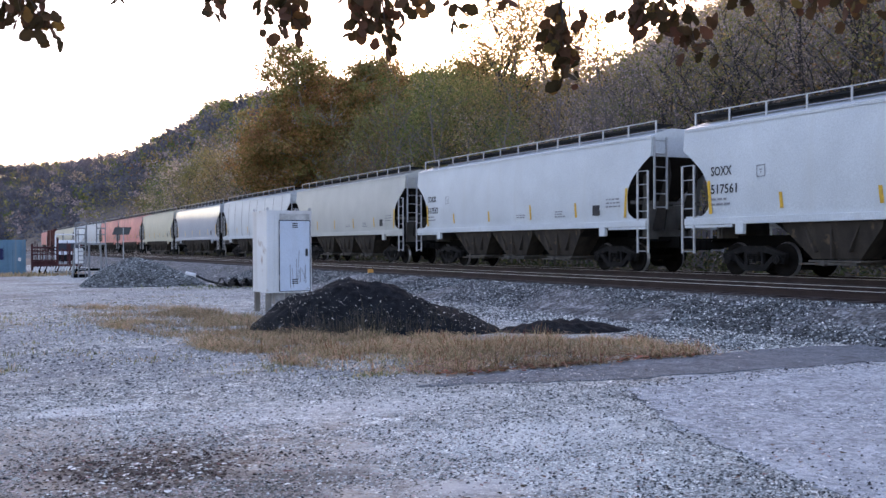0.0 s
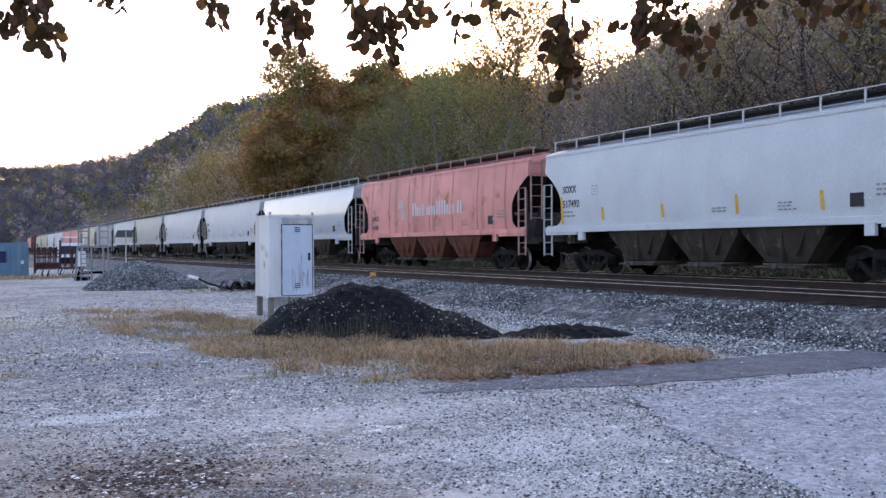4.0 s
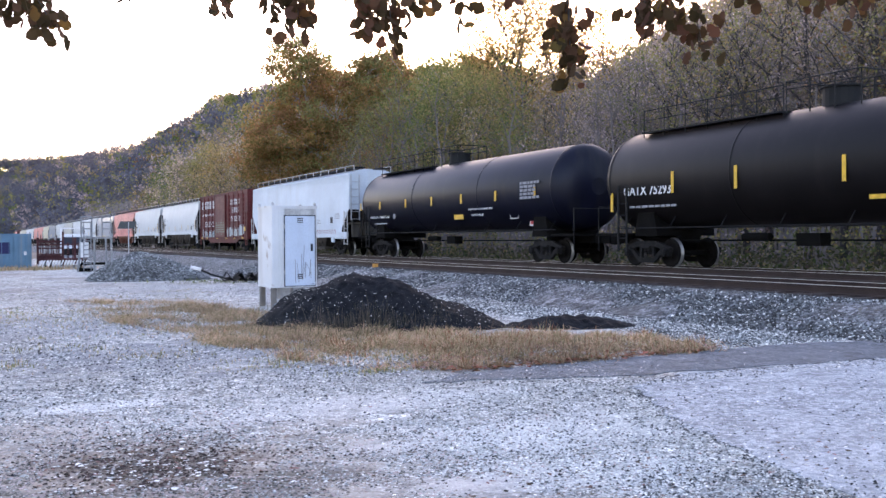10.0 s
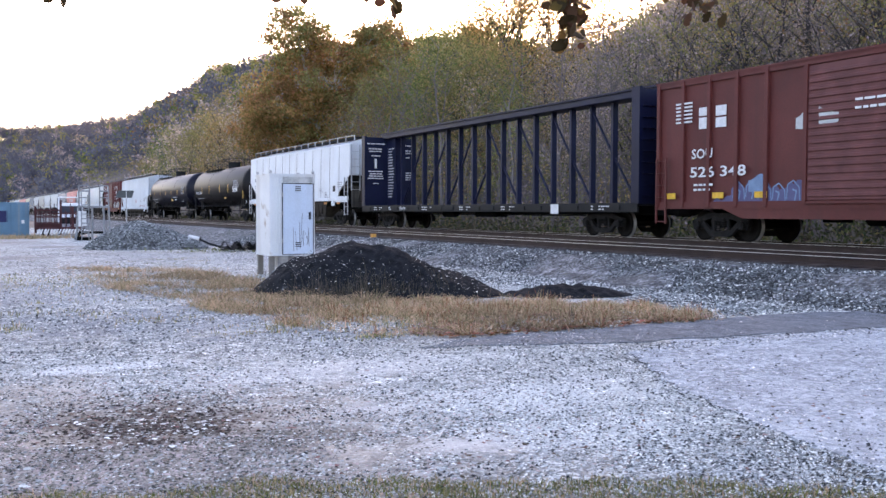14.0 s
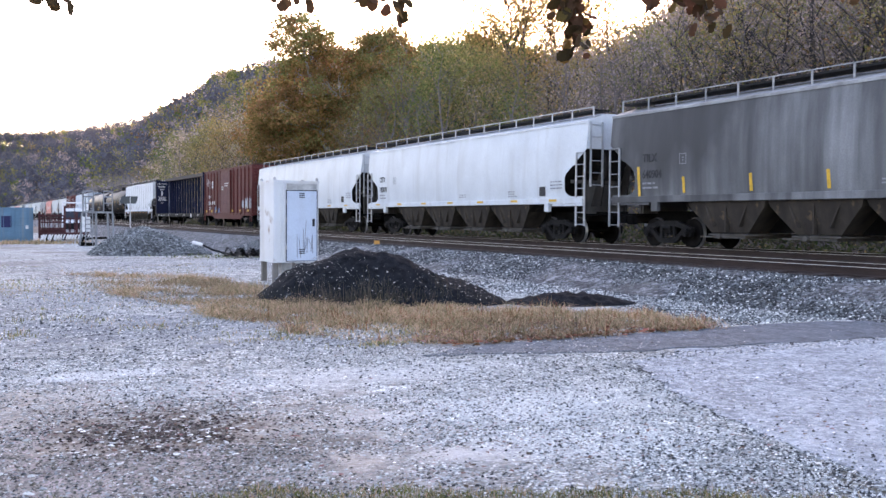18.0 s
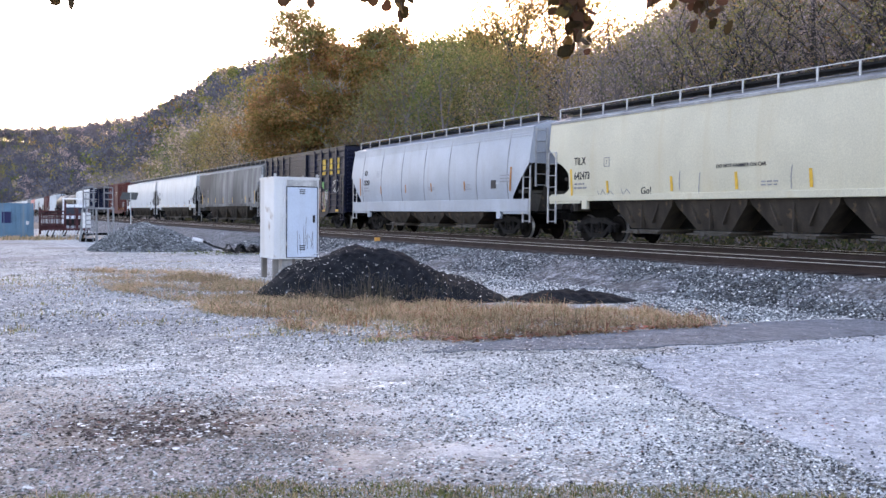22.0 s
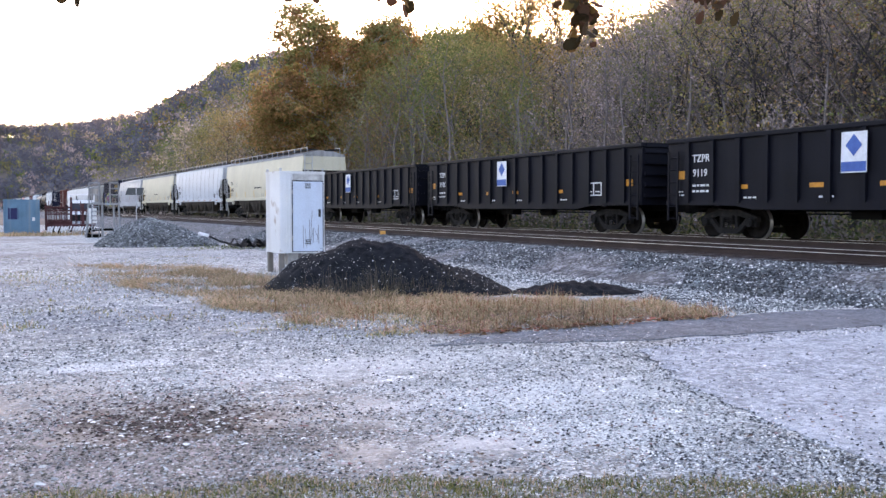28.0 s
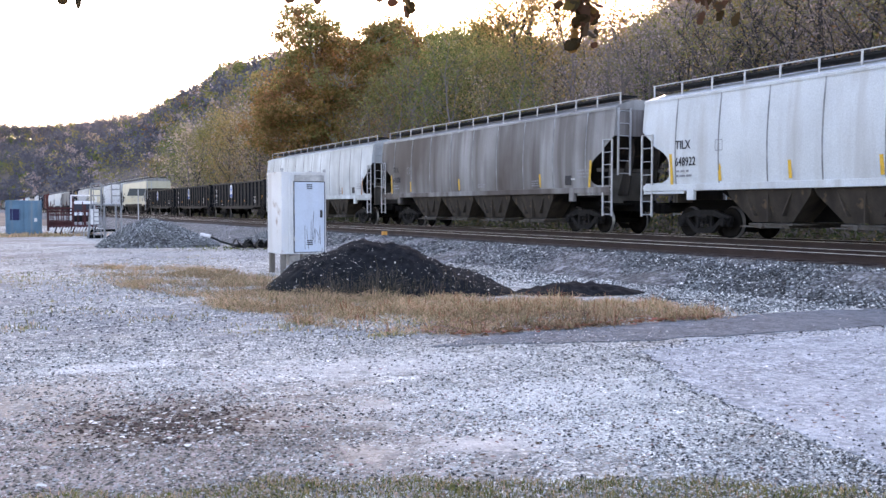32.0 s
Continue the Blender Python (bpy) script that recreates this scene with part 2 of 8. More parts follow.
M_TREAD = mat("wheel_tread", (0.3, 0.29, 0.28), 0.45, 0.8, var=0.2, bump=0.0)
M_BAY = mat("hopper_bay_brown", (0.055, 0.043, 0.034), 0.85, var=0.45, scale=1.2, fine=20, streak=(0.014, 0.011, 0.009), amount=0.6, spots=(0.12, 0.08, 0.05), spot_amount=0.15)
M_RUSTSEAM = mat("rusty_weld_seam", (0.6, 0.22, 0.18), 0.7, var=0.4, scale=1.6, fine=15, streak=(0.3, 0.1, 0.06), amount=0.5)
M_SEAM = mat("grimy_weld_seam", (0.33, 0.335, 0.34), 0.7, var=0.6, scale=1.6, fine=15, streak=(0.16, 0.155, 0.15), amount=0.6)
M_GATE = mat("outlet_gate_steel", (0.12, 0.108, 0.095), 0.75, var=0.4, scale=3, fine=20, spots=(0.08, 0.05, 0.035), spot_amount=0.25)
M_YELLOW = mat("reflector_yellow", (0.75, 0.42, 0.04), 0.4, var=0.2, scale=8)
M_AMBER = mat("reflector_amber", (0.62, 0.25, 0.03), 0.45, var=0.25, scale=8)
M_WHITE = mat("white_lettering", (0.72, 0.72, 0.72), 0.6, var=0.15, scale=6)
M_INK = mat("dark_lettering", (0.03, 0.03, 0.035), 0.6, var=0.2, scale=6)
M_FAINT = mat("faded_lettering", (0.28, 0.28, 0.3), 0.6, var=0.3, scale=6)
M_PINKISH = mat("red_lettering", (0.5, 0.16, 0.15), 0.6, var=0.2, scale=6)
M_GALV = mat("galvanised_steel", (0.5, 0.51, 0.52), 0.45, 0.4, var=0.2, scale=5)

# ---- mesh helpers ----
def box(bm, x0, x1, y0, y1, z0, z1, bevel=0.0):
    r = bmesh.ops.create_cube(bm, size=1.0, matrix=Matrix.LocRotScale(((x0 + x1) / 2, (y0 + y1) / 2, (z0 + z1) / 2), None, (abs(x1 - x0), abs(y1 - y0), abs(z1 - z0))))
    if bevel:
        es = list({e for v in r["verts"] for e in v.link_edges})
        bmesh.ops.bevel(bm, geom=es, offset=bevel, segments=1, affect="EDGES")
    return bm


def bar(bm, a, c, r, sides=5):
    """A round bar from a to c."""
    a, c = Vector(a), Vector(c)
    d = c - a
    m = Matrix.Translation((a + c) / 2) @ d.to_track_quat("Z", "Y").to_matrix().to_4x4()
    bmesh.ops.create_cone(bm, cap_ends=True, segments=sides, radius1=r, radius2=r, depth=d.length, matrix=m)
    return bm


def cyl(bm, a, c, r1, r2=None, sides=20):
    a, c = Vector(a), Vector(c)
    d = c - a
    m = Matrix.Translation((a + c) / 2) @ d.to_track_quat("Z", "Y").to_matrix().to_4x4()
    bmesh.ops.create_cone(bm, cap_ends=True, segments=sides, radius1=r1, radius2=r1 if r2 is None else r2, depth=d.length, matrix=m)
    return bm


def grid(bm, rows, close=False):
    """A skin over rows of points; returns its faces."""
    vs = [[bm.verts.new(p) for p in r] for r in rows]
    fs = []
    for i in range(len(vs) - 1):
        k = len(vs[i])
        for j in range(k if close else k - 1):
            q = [vs[i][j], vs[i][(j + 1) % k], vs[i + 1][(j + 1) % k], vs[i + 1][j]]
            fs.append(bm.faces.new(q))
    return fs


def mesh_of(name, bm, material, smooth=False):
    me = bpy.data.meshes.new(name)
    bmesh.ops.recalc_face_normals(bm, faces=bm.faces[:])
    bm.to_mesh(me)
    bm.free()
    for mm in material if isinstance(material, (list, tuple)) else [material]:
        me.materials.append(mm)
    if smooth:
        for p in me.polygons:
            p.use_smooth = True
    return me


def put(name, me, parent, m=None, label=""):
    ob = new(name, me)
    ob.parent = parent
    if m is not None:
        ob.matrix_basis = m
    return tagged(ob, label)


def part(name, bm, material, parent, label="", smooth=False):
    return put(name, mesh_of(name, bm, material, smooth), parent, None, label)


def raw(name, verts, faces, material, idx=None, smooth=False):
    """A mesh straight from arrays, for stuff."""
    me = bpy.data.meshes.new(name)
    me.from_pydata(verts, [], faces)
    for mm in material if isinstance(material, (list, tuple)) else [material]:
        me.materials.append(mm)
    if idx is not None:
        me.polygons.foreach_set("material_index", idx)
    if smooth:
        me.polygons.foreach_set("use_smooth", [True] * len(me.polygons))
    me.update()
    return me


def step(a, c, x):
    u = min(1.0, max(0.0, (x - a) / (c - a)))
    return u * u * (3 - 2 * u)


# ---- the lie of the land: yard at 0, two tracks along Y, wooded hills beyond ----
RIDGE = [(-180, 3), (-60, 4), (0.6, 4.2), (4, 4.5), (7.8, 5.0), (9.4, 5.4), (11.3, 6.6), (14.5, 8.3), (19.9, 9.6), (24.6, 9.8), (29.8, 10.4), (33.6, 10.0), (36.3, 9.4), (38.3, 10.5), (40, 11.6), (41.6, 12.9), (45.5, 14.4), (53.8, 15.7), (90, 16), (180, 8)]
REACH = [(-180, 900), (-60, 1200), (4, 1250), (8.5, 1000), (10, 700), (16, 520), (26, 360), (34, 300), (40, 235), (54, 185), (90, 170), (180, 600)]


def between(table, x):
    for (a, p), (c, q) in zip(table, table[1:]):
        if x <= c:
            return p + (q - p) * step(a, c, x) if c - a > 3 else p + (q - p) * (x - a) / (c - a)
    return table[-1][1]


def yard_z(x, y):
    return -0.45 * step(22, 65, math.hypot(x, y))


def hill_profile(phi):
    """Foot, ridge distance and ridge height at a heading in degrees."""
    R = between(REACH, phi)
    s = math.sin(radians(max(phi, 1.0)))
    foot = min(28.0 / s, R * 0.55) if phi > 0 else R * 0.5
    if phi > 90:
        foot = max(30.0, min(28.0 / max(math.sin(radians(phi)), 0.05), R * 0.5))
    return foot, R, R * math.tan(radians(between(RIDGE, phi))) + 1.6 - 11.0


def land_z(x, y):
    r, phi = math.hypot(x, y), math.degrees(math.atan2(x, y))
    foot, R, top = hill_profile(phi)
    u = (r - foot) / (R - foot)
    z = yard_z(x, y)
    if u > 0:
        f = min(u, 1.0) ** 1.35
        if u > 1:
            f -= 0.35 * step(1, 2.2, u)
        z += f * top + 1.5 * min(1, u * 4) * noise.noise(Vector((x * 0.02, y * 0.02, 0))) * min(6, R / 150)
    return z


def make_ground():
    rs = [0.0] + [1.5 * (1.058 ** i) for i in range(134)]
    ang = [-180 + 5 * i for i in range(35)] + [-5 + 0.75 * i for i in range(94)] + [66 + 4 * i for i in range(29)]
    ang = [a for a in ang if a < 179]
    verts, faces = [(0, 0, 0)], []
    k = len(ang)
    for r in rs[1:]:
        for a in ang:
            x, y = r * math.sin(radians(a)), r * math.cos(radians(a))
            verts.append((x, y, land_z(x, y)))
    for j in range(k):
        faces.append((0, 1 + (j + 1) % k, 1 + j))
    for i in range(len(rs) - 2):
        for j in range(k):
            a, b2 = 1 + i * k + j, 1 + i * k + (j + 1) % k
            faces.append((a, b2, b2 + k, a + k))
    idx = []
    for f in faces:
        cx = sum(verts[i][0] for i in f) / len(f)
        cy = sum(verts[i][1] for i in f) / len(f)
        idx.append(1 if cx > 24 or math.hypot(cx, cy) > 115 else 0)
    ob = new("ground", raw("ground", verts, faces, [M_GROUND, M_HILL], idx, True))
    return tagged(ob, "grey gravel yard running out to wooded hills", "ground", kind="structure")


make_ground()

TRACK_X, NEAR_X, RAIL_Z = 20.8, 15.75, 0.70
Y0, Y1 = -60.0, 720.0


def make_ballast():
    """The stone bed under both tracks, its shoulders uneven."""
    prof = [(11.6, -0.12), (12.6, 0.02), (13.9, 0.42), (14.35, 0.5), (17.2, 0.5), (18.3, 0.36), (19.3, 0.5), (22.3, 0.5), (23.0, 0.42), (24.6, -0.1), (25.2, -0.5)]
    rows, y, verts, faces = [], Y0, [], []
    ys = []
    while y < Y1:
        ys.append(y)
        y += 0.35 if y < 45 else 1.2 if y < 120 else 15
    for y in ys:
        for j, (x, z) in enumerate(prof):
            a = 0.16 if j in (1, 2, 8, 9) else 0.02
            nz = noise.noise(Vector((x * 1.7, y * 0.9, 0)))
            zz = z if j not in (0, 10) else z + yard_z(x, y)
            verts.append((x + a * noise.noise(Vector((x, y * 0.6, 4))) * 1.6, y, zz + (0.03 if 0 < j < 10 else 0) * nz))
    k = len(prof)
    for i in range(len(ys) - 1):
        for j in range(k - 1):
            faces.append((i * k + j, i * k + j + 1, (i + 1) * k + j + 1, (i + 1) * k + j))
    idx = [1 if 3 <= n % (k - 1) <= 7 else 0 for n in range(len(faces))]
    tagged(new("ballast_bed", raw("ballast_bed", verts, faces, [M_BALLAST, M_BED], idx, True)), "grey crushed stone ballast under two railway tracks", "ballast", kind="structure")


make_ballast()


def make_track(x, label):
    tr = tagged(new("railway_track"), label, "track", kind="structure")
    tr.location = (x, 0, 0)
    prof = [(-0.075, 0.53), (-0.075, 0.545), (-0.012, 0.56), (-0.012, 0.655), (-0.036, 0.665), (-0.036, 0.697), (0.036, 0.697), (0.036, 0.665), (0.012, 0.655), (0.012, 0.56), (0.075, 0.545), (0.075, 0.53)]
    for sx in (-0.7525, 0.7525):
        bm = bmesh.new()
        fs = grid(bm, [[(px, y, z) for px, z in prof] for y in (Y0, Y1)], close=True)
        r = part("rail", bm, M_RAIL, tr, "rusty steel rail")
        r.location = (sx, 0, 0)
        bm = bmesh.new()
        box(bm, -0.034, 0.034, Y0, Y1, 0.6975, 0.703)
        h = part("railhead", bm, M_RAILTOP, r, "bright worn rail head")
    tie = mesh_of("tie", box(bmesh.new(), -1.3, 1.3, -0.115, 0.115, 0.42, 0.535, 0.012), M_TIE)
    plate = mesh_of("tie_plate", box(bmesh.new(), -0.1, 0.1, -0.18, 0.18, 0.53, 0.542), M_RAIL)
    for i in range(120):
        t = put("tie", tie, tr, pose(random.uniform(-0.04, 0.04), 2 + i * 0.54, random.uniform(-0.012, 0.01), 0, 0, random.uniform(-0.8, 0.8)))
    bm = bmesh.new()
    for i in range(500):
        y = 2 + (120 + i) * 0.54 if i < 420 else 2 - (i - 419) * 0.54
        box(bm, -1.3, 1.3, y - 0.115, y + 0.115, 0.42, 0.535)
    tagged(part("far_ties", bm, M_TIE, tr), kind="stuff")
    return tr


make_track(TRACK_X, "railway track with rusty rails and dark timber ties under the train")
make_track(NEAR_X, "empty railway track with bright rail heads on timber ties")

# ---- the train: cars roll along +Y; in a car's own space +y is its front, z = 0 the rail head, -x the side towards the yard ----
SPEED = 15.305
MOVING = []


def lathe_wheel():
    bm = bmesh.new()
    prof = [(0.0, -0.06), (0.11, -0.075), (0.13, -0.04), (0.33, -0.02), (0.37, -0.062), (0.442, -0.066), (0.457, -0.05), (0.462, 0.03), (0.49, 0.045), (0.485, 0.07), (0.36, 0.068), (0.33, 0.02), (0.13, 0.03), (0.0, 0.05)]
    n = 22
    rows = [[(x, r * math.cos(2 * math.pi * i / n), r * math.sin(2 * math.pi * i / n)) for i in range(n)] for r, x in prof[1:-1]]
    grid(bm, rows, close=True)
    bm.verts.ensure_lookup_table()
    bm.faces.new([bm.verts[i] for i in range(n)])
    me = mesh_of("wheel", bm, [M_WHEEL, M_TREAD])
    for p in me.polygons:
        rr = math.hypot(p.center[1], p.center[2])
        if 0.445 < rr < 0.475 and p.center[0] < 0.04:
            p.material_index = 1
        p.use_smooth = True
    return me


def plate_outline(bm, pts, x0, x1):
    """A flat plate in the y-z plane between x0 and x1."""
    a = [bm.verts.new((x0, y, z)) for y, z in pts]
    c = [bm.verts.new((x1, y, z)) for y, z in pts]
    bm.faces.new(a)
    bm.faces.new(c[::-1])
    for i in range(len(pts)):
        j = (i + 1) % len(pts)
        bm.faces.new((a[i], c[i], c[j], a[j]))
    return bm


ME_WHEEL = lathe_wheel()
bm_ = bmesh.new()
plate_outline(bm_, [(-1.14, 0.62), (-0.86, 0.7), (-0.42, 0.84), (0.42, 0.84), (0.86, 0.7), (1.14, 0.62), (1.14, 0.5), (0.78, 0.56), (0.4, 0.66), (-0.4, 0.66), (-0.78, 0.56), (-1.14, 0.5)], -0.07, 0.07)
plate_outline(bm_, [(-0.36, 0.3), (0.36, 0.3), (0.44, 0.2), (0.34, 0.14), (-0.34, 0.14), (-0.44, 0.2)], -0.07, 0.07)
for s_ in (-1, 1):
    plate_outline(bm_, [(s_ * 0.36, 0.3), (s_ * 0.44, 0.18), (s_ * 0.78, 0.5), (s_ * 0.7, 0.6)], -0.06, 0.06)
    plate_outline(bm_, [(s_ * 0.26, 0.26), (s_ * 0.36, 0.26), (s_ * 0.34, 0.7), (s_ * 0.25, 0.7)], -0.05, 0.05)
    cyl(bm_, (-0.16, s_ * 0.889, 0.47), (0.08, s_ * 0.889, 0.47), 0.125, sides=12)
    cyl(bm_, (-0.185, s_ * 0.889, 0.47), (-0.16, s_ * 0.889, 0.47), 0.075, sides=8)
    plate_outline(bm_, [(s_ * 0.7, 0.6), (s_ * 0.72, 0.36), (s_ * 0.76, 0.36), (s_ * 0.8, 0.62)], -0.07, 0.07)
    plate_outline(bm_, [(s_ * 1.02, 0.58), (s_ * 1.02, 0.34), (s_ * 1.08, 0.34), (s_ * 1.14, 0.6)], -0.07, 0.07)
for k_ in range(3):
    for i_ in range(6):
        cyl(bm_, (-0.06, -0.165 + 0.165 * k_, 0.31 + 0.05 * i_), (-0.06, -0.165 + 0.165 * k_, 0.335 + 0.05 * i_), 0.07, sides=8)
box(bm_, -0.12, 0.05, -0.22, 0.22, 0.6, 0.68, 0.01)
ME_FRAME = mesh_of("side_frame", bm_, M_CAST)
ME_AXLE = mesh_of("axle", cyl(bmesh.new(), (-0.8, 0, 0.457), (0.8, 0, 0.457), 0.085, sides=10), M_UNDER)
ME_BOLSTER = mesh_of("bogie", box(bmesh.new(), -1.05, 1.05, -0.2, 0.2, 0.45, 0.8, 0.03), M_UNDER)
bm_ = bmesh.new()
box(bm_, -0.14, 0.14, 0.0, 0.5, 0.74, 0.98, 0.02)
box(bm_, -0.17, 0.1, 0.45, 0.72, 0.7, 1.02, 0.04)
ME_COUPLER = mesh_of("coupler", bm_, M_UNDER)


def bogies(car, ys):
    for y in ys:
        b = put("bogie", ME_BOLSTER, car, pose(0, y, 0))
        for s in (-1, 1):
            put("side_frame", ME_FRAME, b, pose(s * 1.0, 0, 0, 0, 0, 0 if s < 0 else 180))
            put("axle", ME_AXLE, b, pose(0, s * 0.889, 0))
            for sx in (-1, 1):
                put("wheel", ME_WHEEL, b, pose(sx * 0.74, s * 0.889, 0.457, 0, 0, 0 if sx < 0 else 180))


def couplers(car, hl):
    put("coupler", ME_COUPLER, car, pose(0, hl, 0))
    put("coupler", ME_COUPLER, car, pose(0, -hl, 0, 0, 0, 180))


def ladder_mesh(w, z0, z1, material, gap=0.37):
    """Rungs and stiles in the y-z plane, w wide."""
    key = ("ladder", round(w, 2), round(z0, 2), round(z1, 2), material.name)
    if key not in CACHE:
        bm = bmesh.new()
        for y, d in ((-w / 2, 0.0), (w / 2, 0.0)):
            box(bm, -0.022, 0.022, y - 0.03, y + 0.03, z0, z1 - d)
        z = z0 + 0.06
        while z < z1:
            bar(bm, (0, -w / 2, z), (0, w / 2, z), 0.016, 4)
            z += gap
        CACHE[key] = mesh_of("ladder", bm, material)
    return CACHE[key]


CACHE = {}


def cached(key, make):
    if key not in CACHE:
        CACHE[key] = make()
    return CACHE[key]


def lettering(car, text, y, z, size, x, material, spread=1.0, label="", width=None):
    """Painted words on the yard side; y is where they begin, reading towards the rear."""
    def make():
        cu = bpy.data.curves.new("lettering", "FONT")
        cu.body, cu.size, cu.extrude, cu.resolution_u = text, size, 0.003, 2
        cu.space_character = spread
        cu.offset = 0.012 * size
        ob = bpy.data.objects.new("lettering", cu)
        me = bpy.data.meshes.new_from_object(ob)
        bpy.data.objects.remove(ob)
        me.materials.clear()
        me.materials.append(material)
        me.name = "lettering"
        if width:
            xs = [v.co.x for v in me.vertices]
            k, x0 = width / (max(xs) - min(xs)), min(xs)
            for v in me.vertices:
                v.co.x = (v.co.x - x0) * k
        return me
    me = cached(("text", text, round(size, 3), material.name, spread, width), make)
    m = Matrix(((0, 0, -1, x), (-1, 0, 0, y), (0, 1, 0, z), (0, 0, 0, 1)))
    return put("lettering", me, car, m, label)


def mark(car, name, y0, y1, z0, z1, x, material, label="", lean=0.0):
    """A thin painted or stuck-on patch on the yard side, x its plane."""
    bm = bmesh.new()
    plate_outline(bm, [(y0, z0), (y1, z0), (y1 + lean, z1), (y0 + lean, z1)], x - 0.004, x)
    return part(name, bm, material, car, label)


def end_bars(car, x, z, w, y, material, h=0.06, seed=1):
    """A line of small print on a wall that faces the rear; x is where it begins."""
    r = random.Random(seed)
    bm = bmesh.new()
    a = x
    while a < x + w - 0.05:
        b = min(x + w, a + r.uniform(0.1, 0.25))
        box(bm, a, b, y - 0.004, y, z, z + h)
        a = b + 0.04
    return tagged(part("small_print", bm, material, car), kind="stuff")


def bars(car, y, z, n, w, x, material, h=0.05, gap=0.1, seed=1):
    """Lines of writing too small to read, as one patch of bars."""
    r = random.Random(seed)
    bm = bmesh.new()
    for i in range(n):
        a = y
        while a > y - w * r.uniform(0.75, 1.0):
            b = a - r.uniform(0.12, 0.3) * min(1, w)
            plate_outline(bm, [(a, z - i * gap), (b, z - i * gap), (b, z - i * gap + h), (a, z - i * gap + h)], x - 0.004, x)
            a = b - 0.05
    return tagged(part("small_print", bm, material, car), kind="stuff")


def car_at(name, b, e, label, category="freight car"):
    car = tagged(new(name), label, category, group="cars of the passing freight train")
    MOVING.append((car, (b + e) / 2))
    car.location = (TRACK_X, (b + e) / 2, RAIL_Z)
    return car


# -- covered hopper --
def hopper(b, e, paint, label, top=4.56, bulge=0.09, half=1.52, bays=3, opening="curve", inset=1.08, neck=3.66, low=1.47, sill_h=0.2, ribs=0, rail_mat=None, sill_mat=None, roof_mat=None, bay_mat=None, seams=0, beads=0):
    L = b - e
    hl = L / 2
    car = car_at("covered_hopper_car", b, e, label)
    rail_mat, sill_mat, roof_mat = rail_mat or M_GALV, sill_mat or paint, roof_mat or paint
    eave = top - 0.28
    foot = low + 0.24

    def wid(z):
        u = (z - low) / (eave - low)
        return half - 0.06 + bulge * math.sin(math.pi * min(1, max(0, u)) ** 0.9) - 0.04 * u

    def reach(z):
        if z >= neck:
            return hl
        if z < foot - 0.0005:
            return hl - 0.12
        u = (neck - z) / (neck - foot)
        if opening == "curve":
            k = math.sin(min(1.0, u / 0.62) * math.pi / 2) ** 0.95
        elif opening == "notch":
            k = 0.42 * min(1.0, u / 0.24) if u < 0.3 else 0.42 + 0.58 * math.sin(min(1.0, (u - 0.3) / 0.34) * math.pi / 2) ** 0.8
        else:
            return hl - inset * min(1.0, u * 1.25)
        return hl - inset * (k - 0.28 * max(0.0, (u - 0.86) / 0.14) ** 2)

    def body_mesh():
        bm = bmesh.new()
        zs = [low, foot - 0.001] + [foot + (neck - foot) * i / 22 for i in range(23)] + [neck + 0.001] + [neck + (eave - neck) * i / 5 for i in range(1, 6)]
        for s in (-1, 1):
            rows = []
            for z in zs:
                r, w = reach(z), wid(z)
                rows.append([(s * w, r - 2 * r * j / 24, z) for j in range(25)])
            grid(bm, rows)
        for s in (-1, 1):
            zz = [z for z in zs if z > neck - 0.01]
            grid(bm, [[(-wid(z), s * (hl - 0.012), z), (wid(z), s * (hl - 0.012), z)] for z in zz])
        return mesh_of("body", bm, paint, True)
    key = (round(L, 2), paint.name, top, bulge, half, opening, inset, neck, low)
    body = put("body", cached(("body",) + key, body_mesh), car)

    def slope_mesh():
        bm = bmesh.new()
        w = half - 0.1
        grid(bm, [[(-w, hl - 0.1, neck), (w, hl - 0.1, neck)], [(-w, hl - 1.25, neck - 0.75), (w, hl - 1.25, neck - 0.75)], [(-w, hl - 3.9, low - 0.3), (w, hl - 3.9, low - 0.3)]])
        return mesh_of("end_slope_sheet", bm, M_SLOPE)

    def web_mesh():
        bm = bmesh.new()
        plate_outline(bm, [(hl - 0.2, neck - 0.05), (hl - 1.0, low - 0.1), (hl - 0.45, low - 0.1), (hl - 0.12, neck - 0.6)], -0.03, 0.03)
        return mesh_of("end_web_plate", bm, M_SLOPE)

    def beam_mesh():
        return mesh_of("end_plate", box(bmesh.new(), -0.95, 0.95, hl - 1.05, hl - 0.98, 1.06, low + 0.7, 0.01), M_WEB)

    def post_mesh():
        return mesh_of("end_post", box(bmesh.new(), -0.04, 0.04, hl - 0.97, hl - 0.86, 1.06, neck - 0.4, 0.008), M_WEB)

    def crosstie_mesh():
        return mesh_of("end_beam", box(bmesh.new(), -half + 0.05, half - 0.05, hl - 1.0, hl - 0.98, low + 0.72, low + 0.84), M_WEB)
    for s in (-1, 1):
        turn = 0 if s > 0 else 180
        put("end_slope_sheet", cached(("slope",) + key, slope_mesh), car, pose(0, 0, 0, 0, 0, turn), "dark brown streaked end slope sheet")
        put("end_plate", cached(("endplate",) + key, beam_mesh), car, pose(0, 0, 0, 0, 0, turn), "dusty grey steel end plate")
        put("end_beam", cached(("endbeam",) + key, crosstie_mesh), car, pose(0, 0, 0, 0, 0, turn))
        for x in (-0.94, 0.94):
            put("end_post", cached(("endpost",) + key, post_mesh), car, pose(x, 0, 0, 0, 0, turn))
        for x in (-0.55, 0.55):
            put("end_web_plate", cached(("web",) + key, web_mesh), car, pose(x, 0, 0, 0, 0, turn))

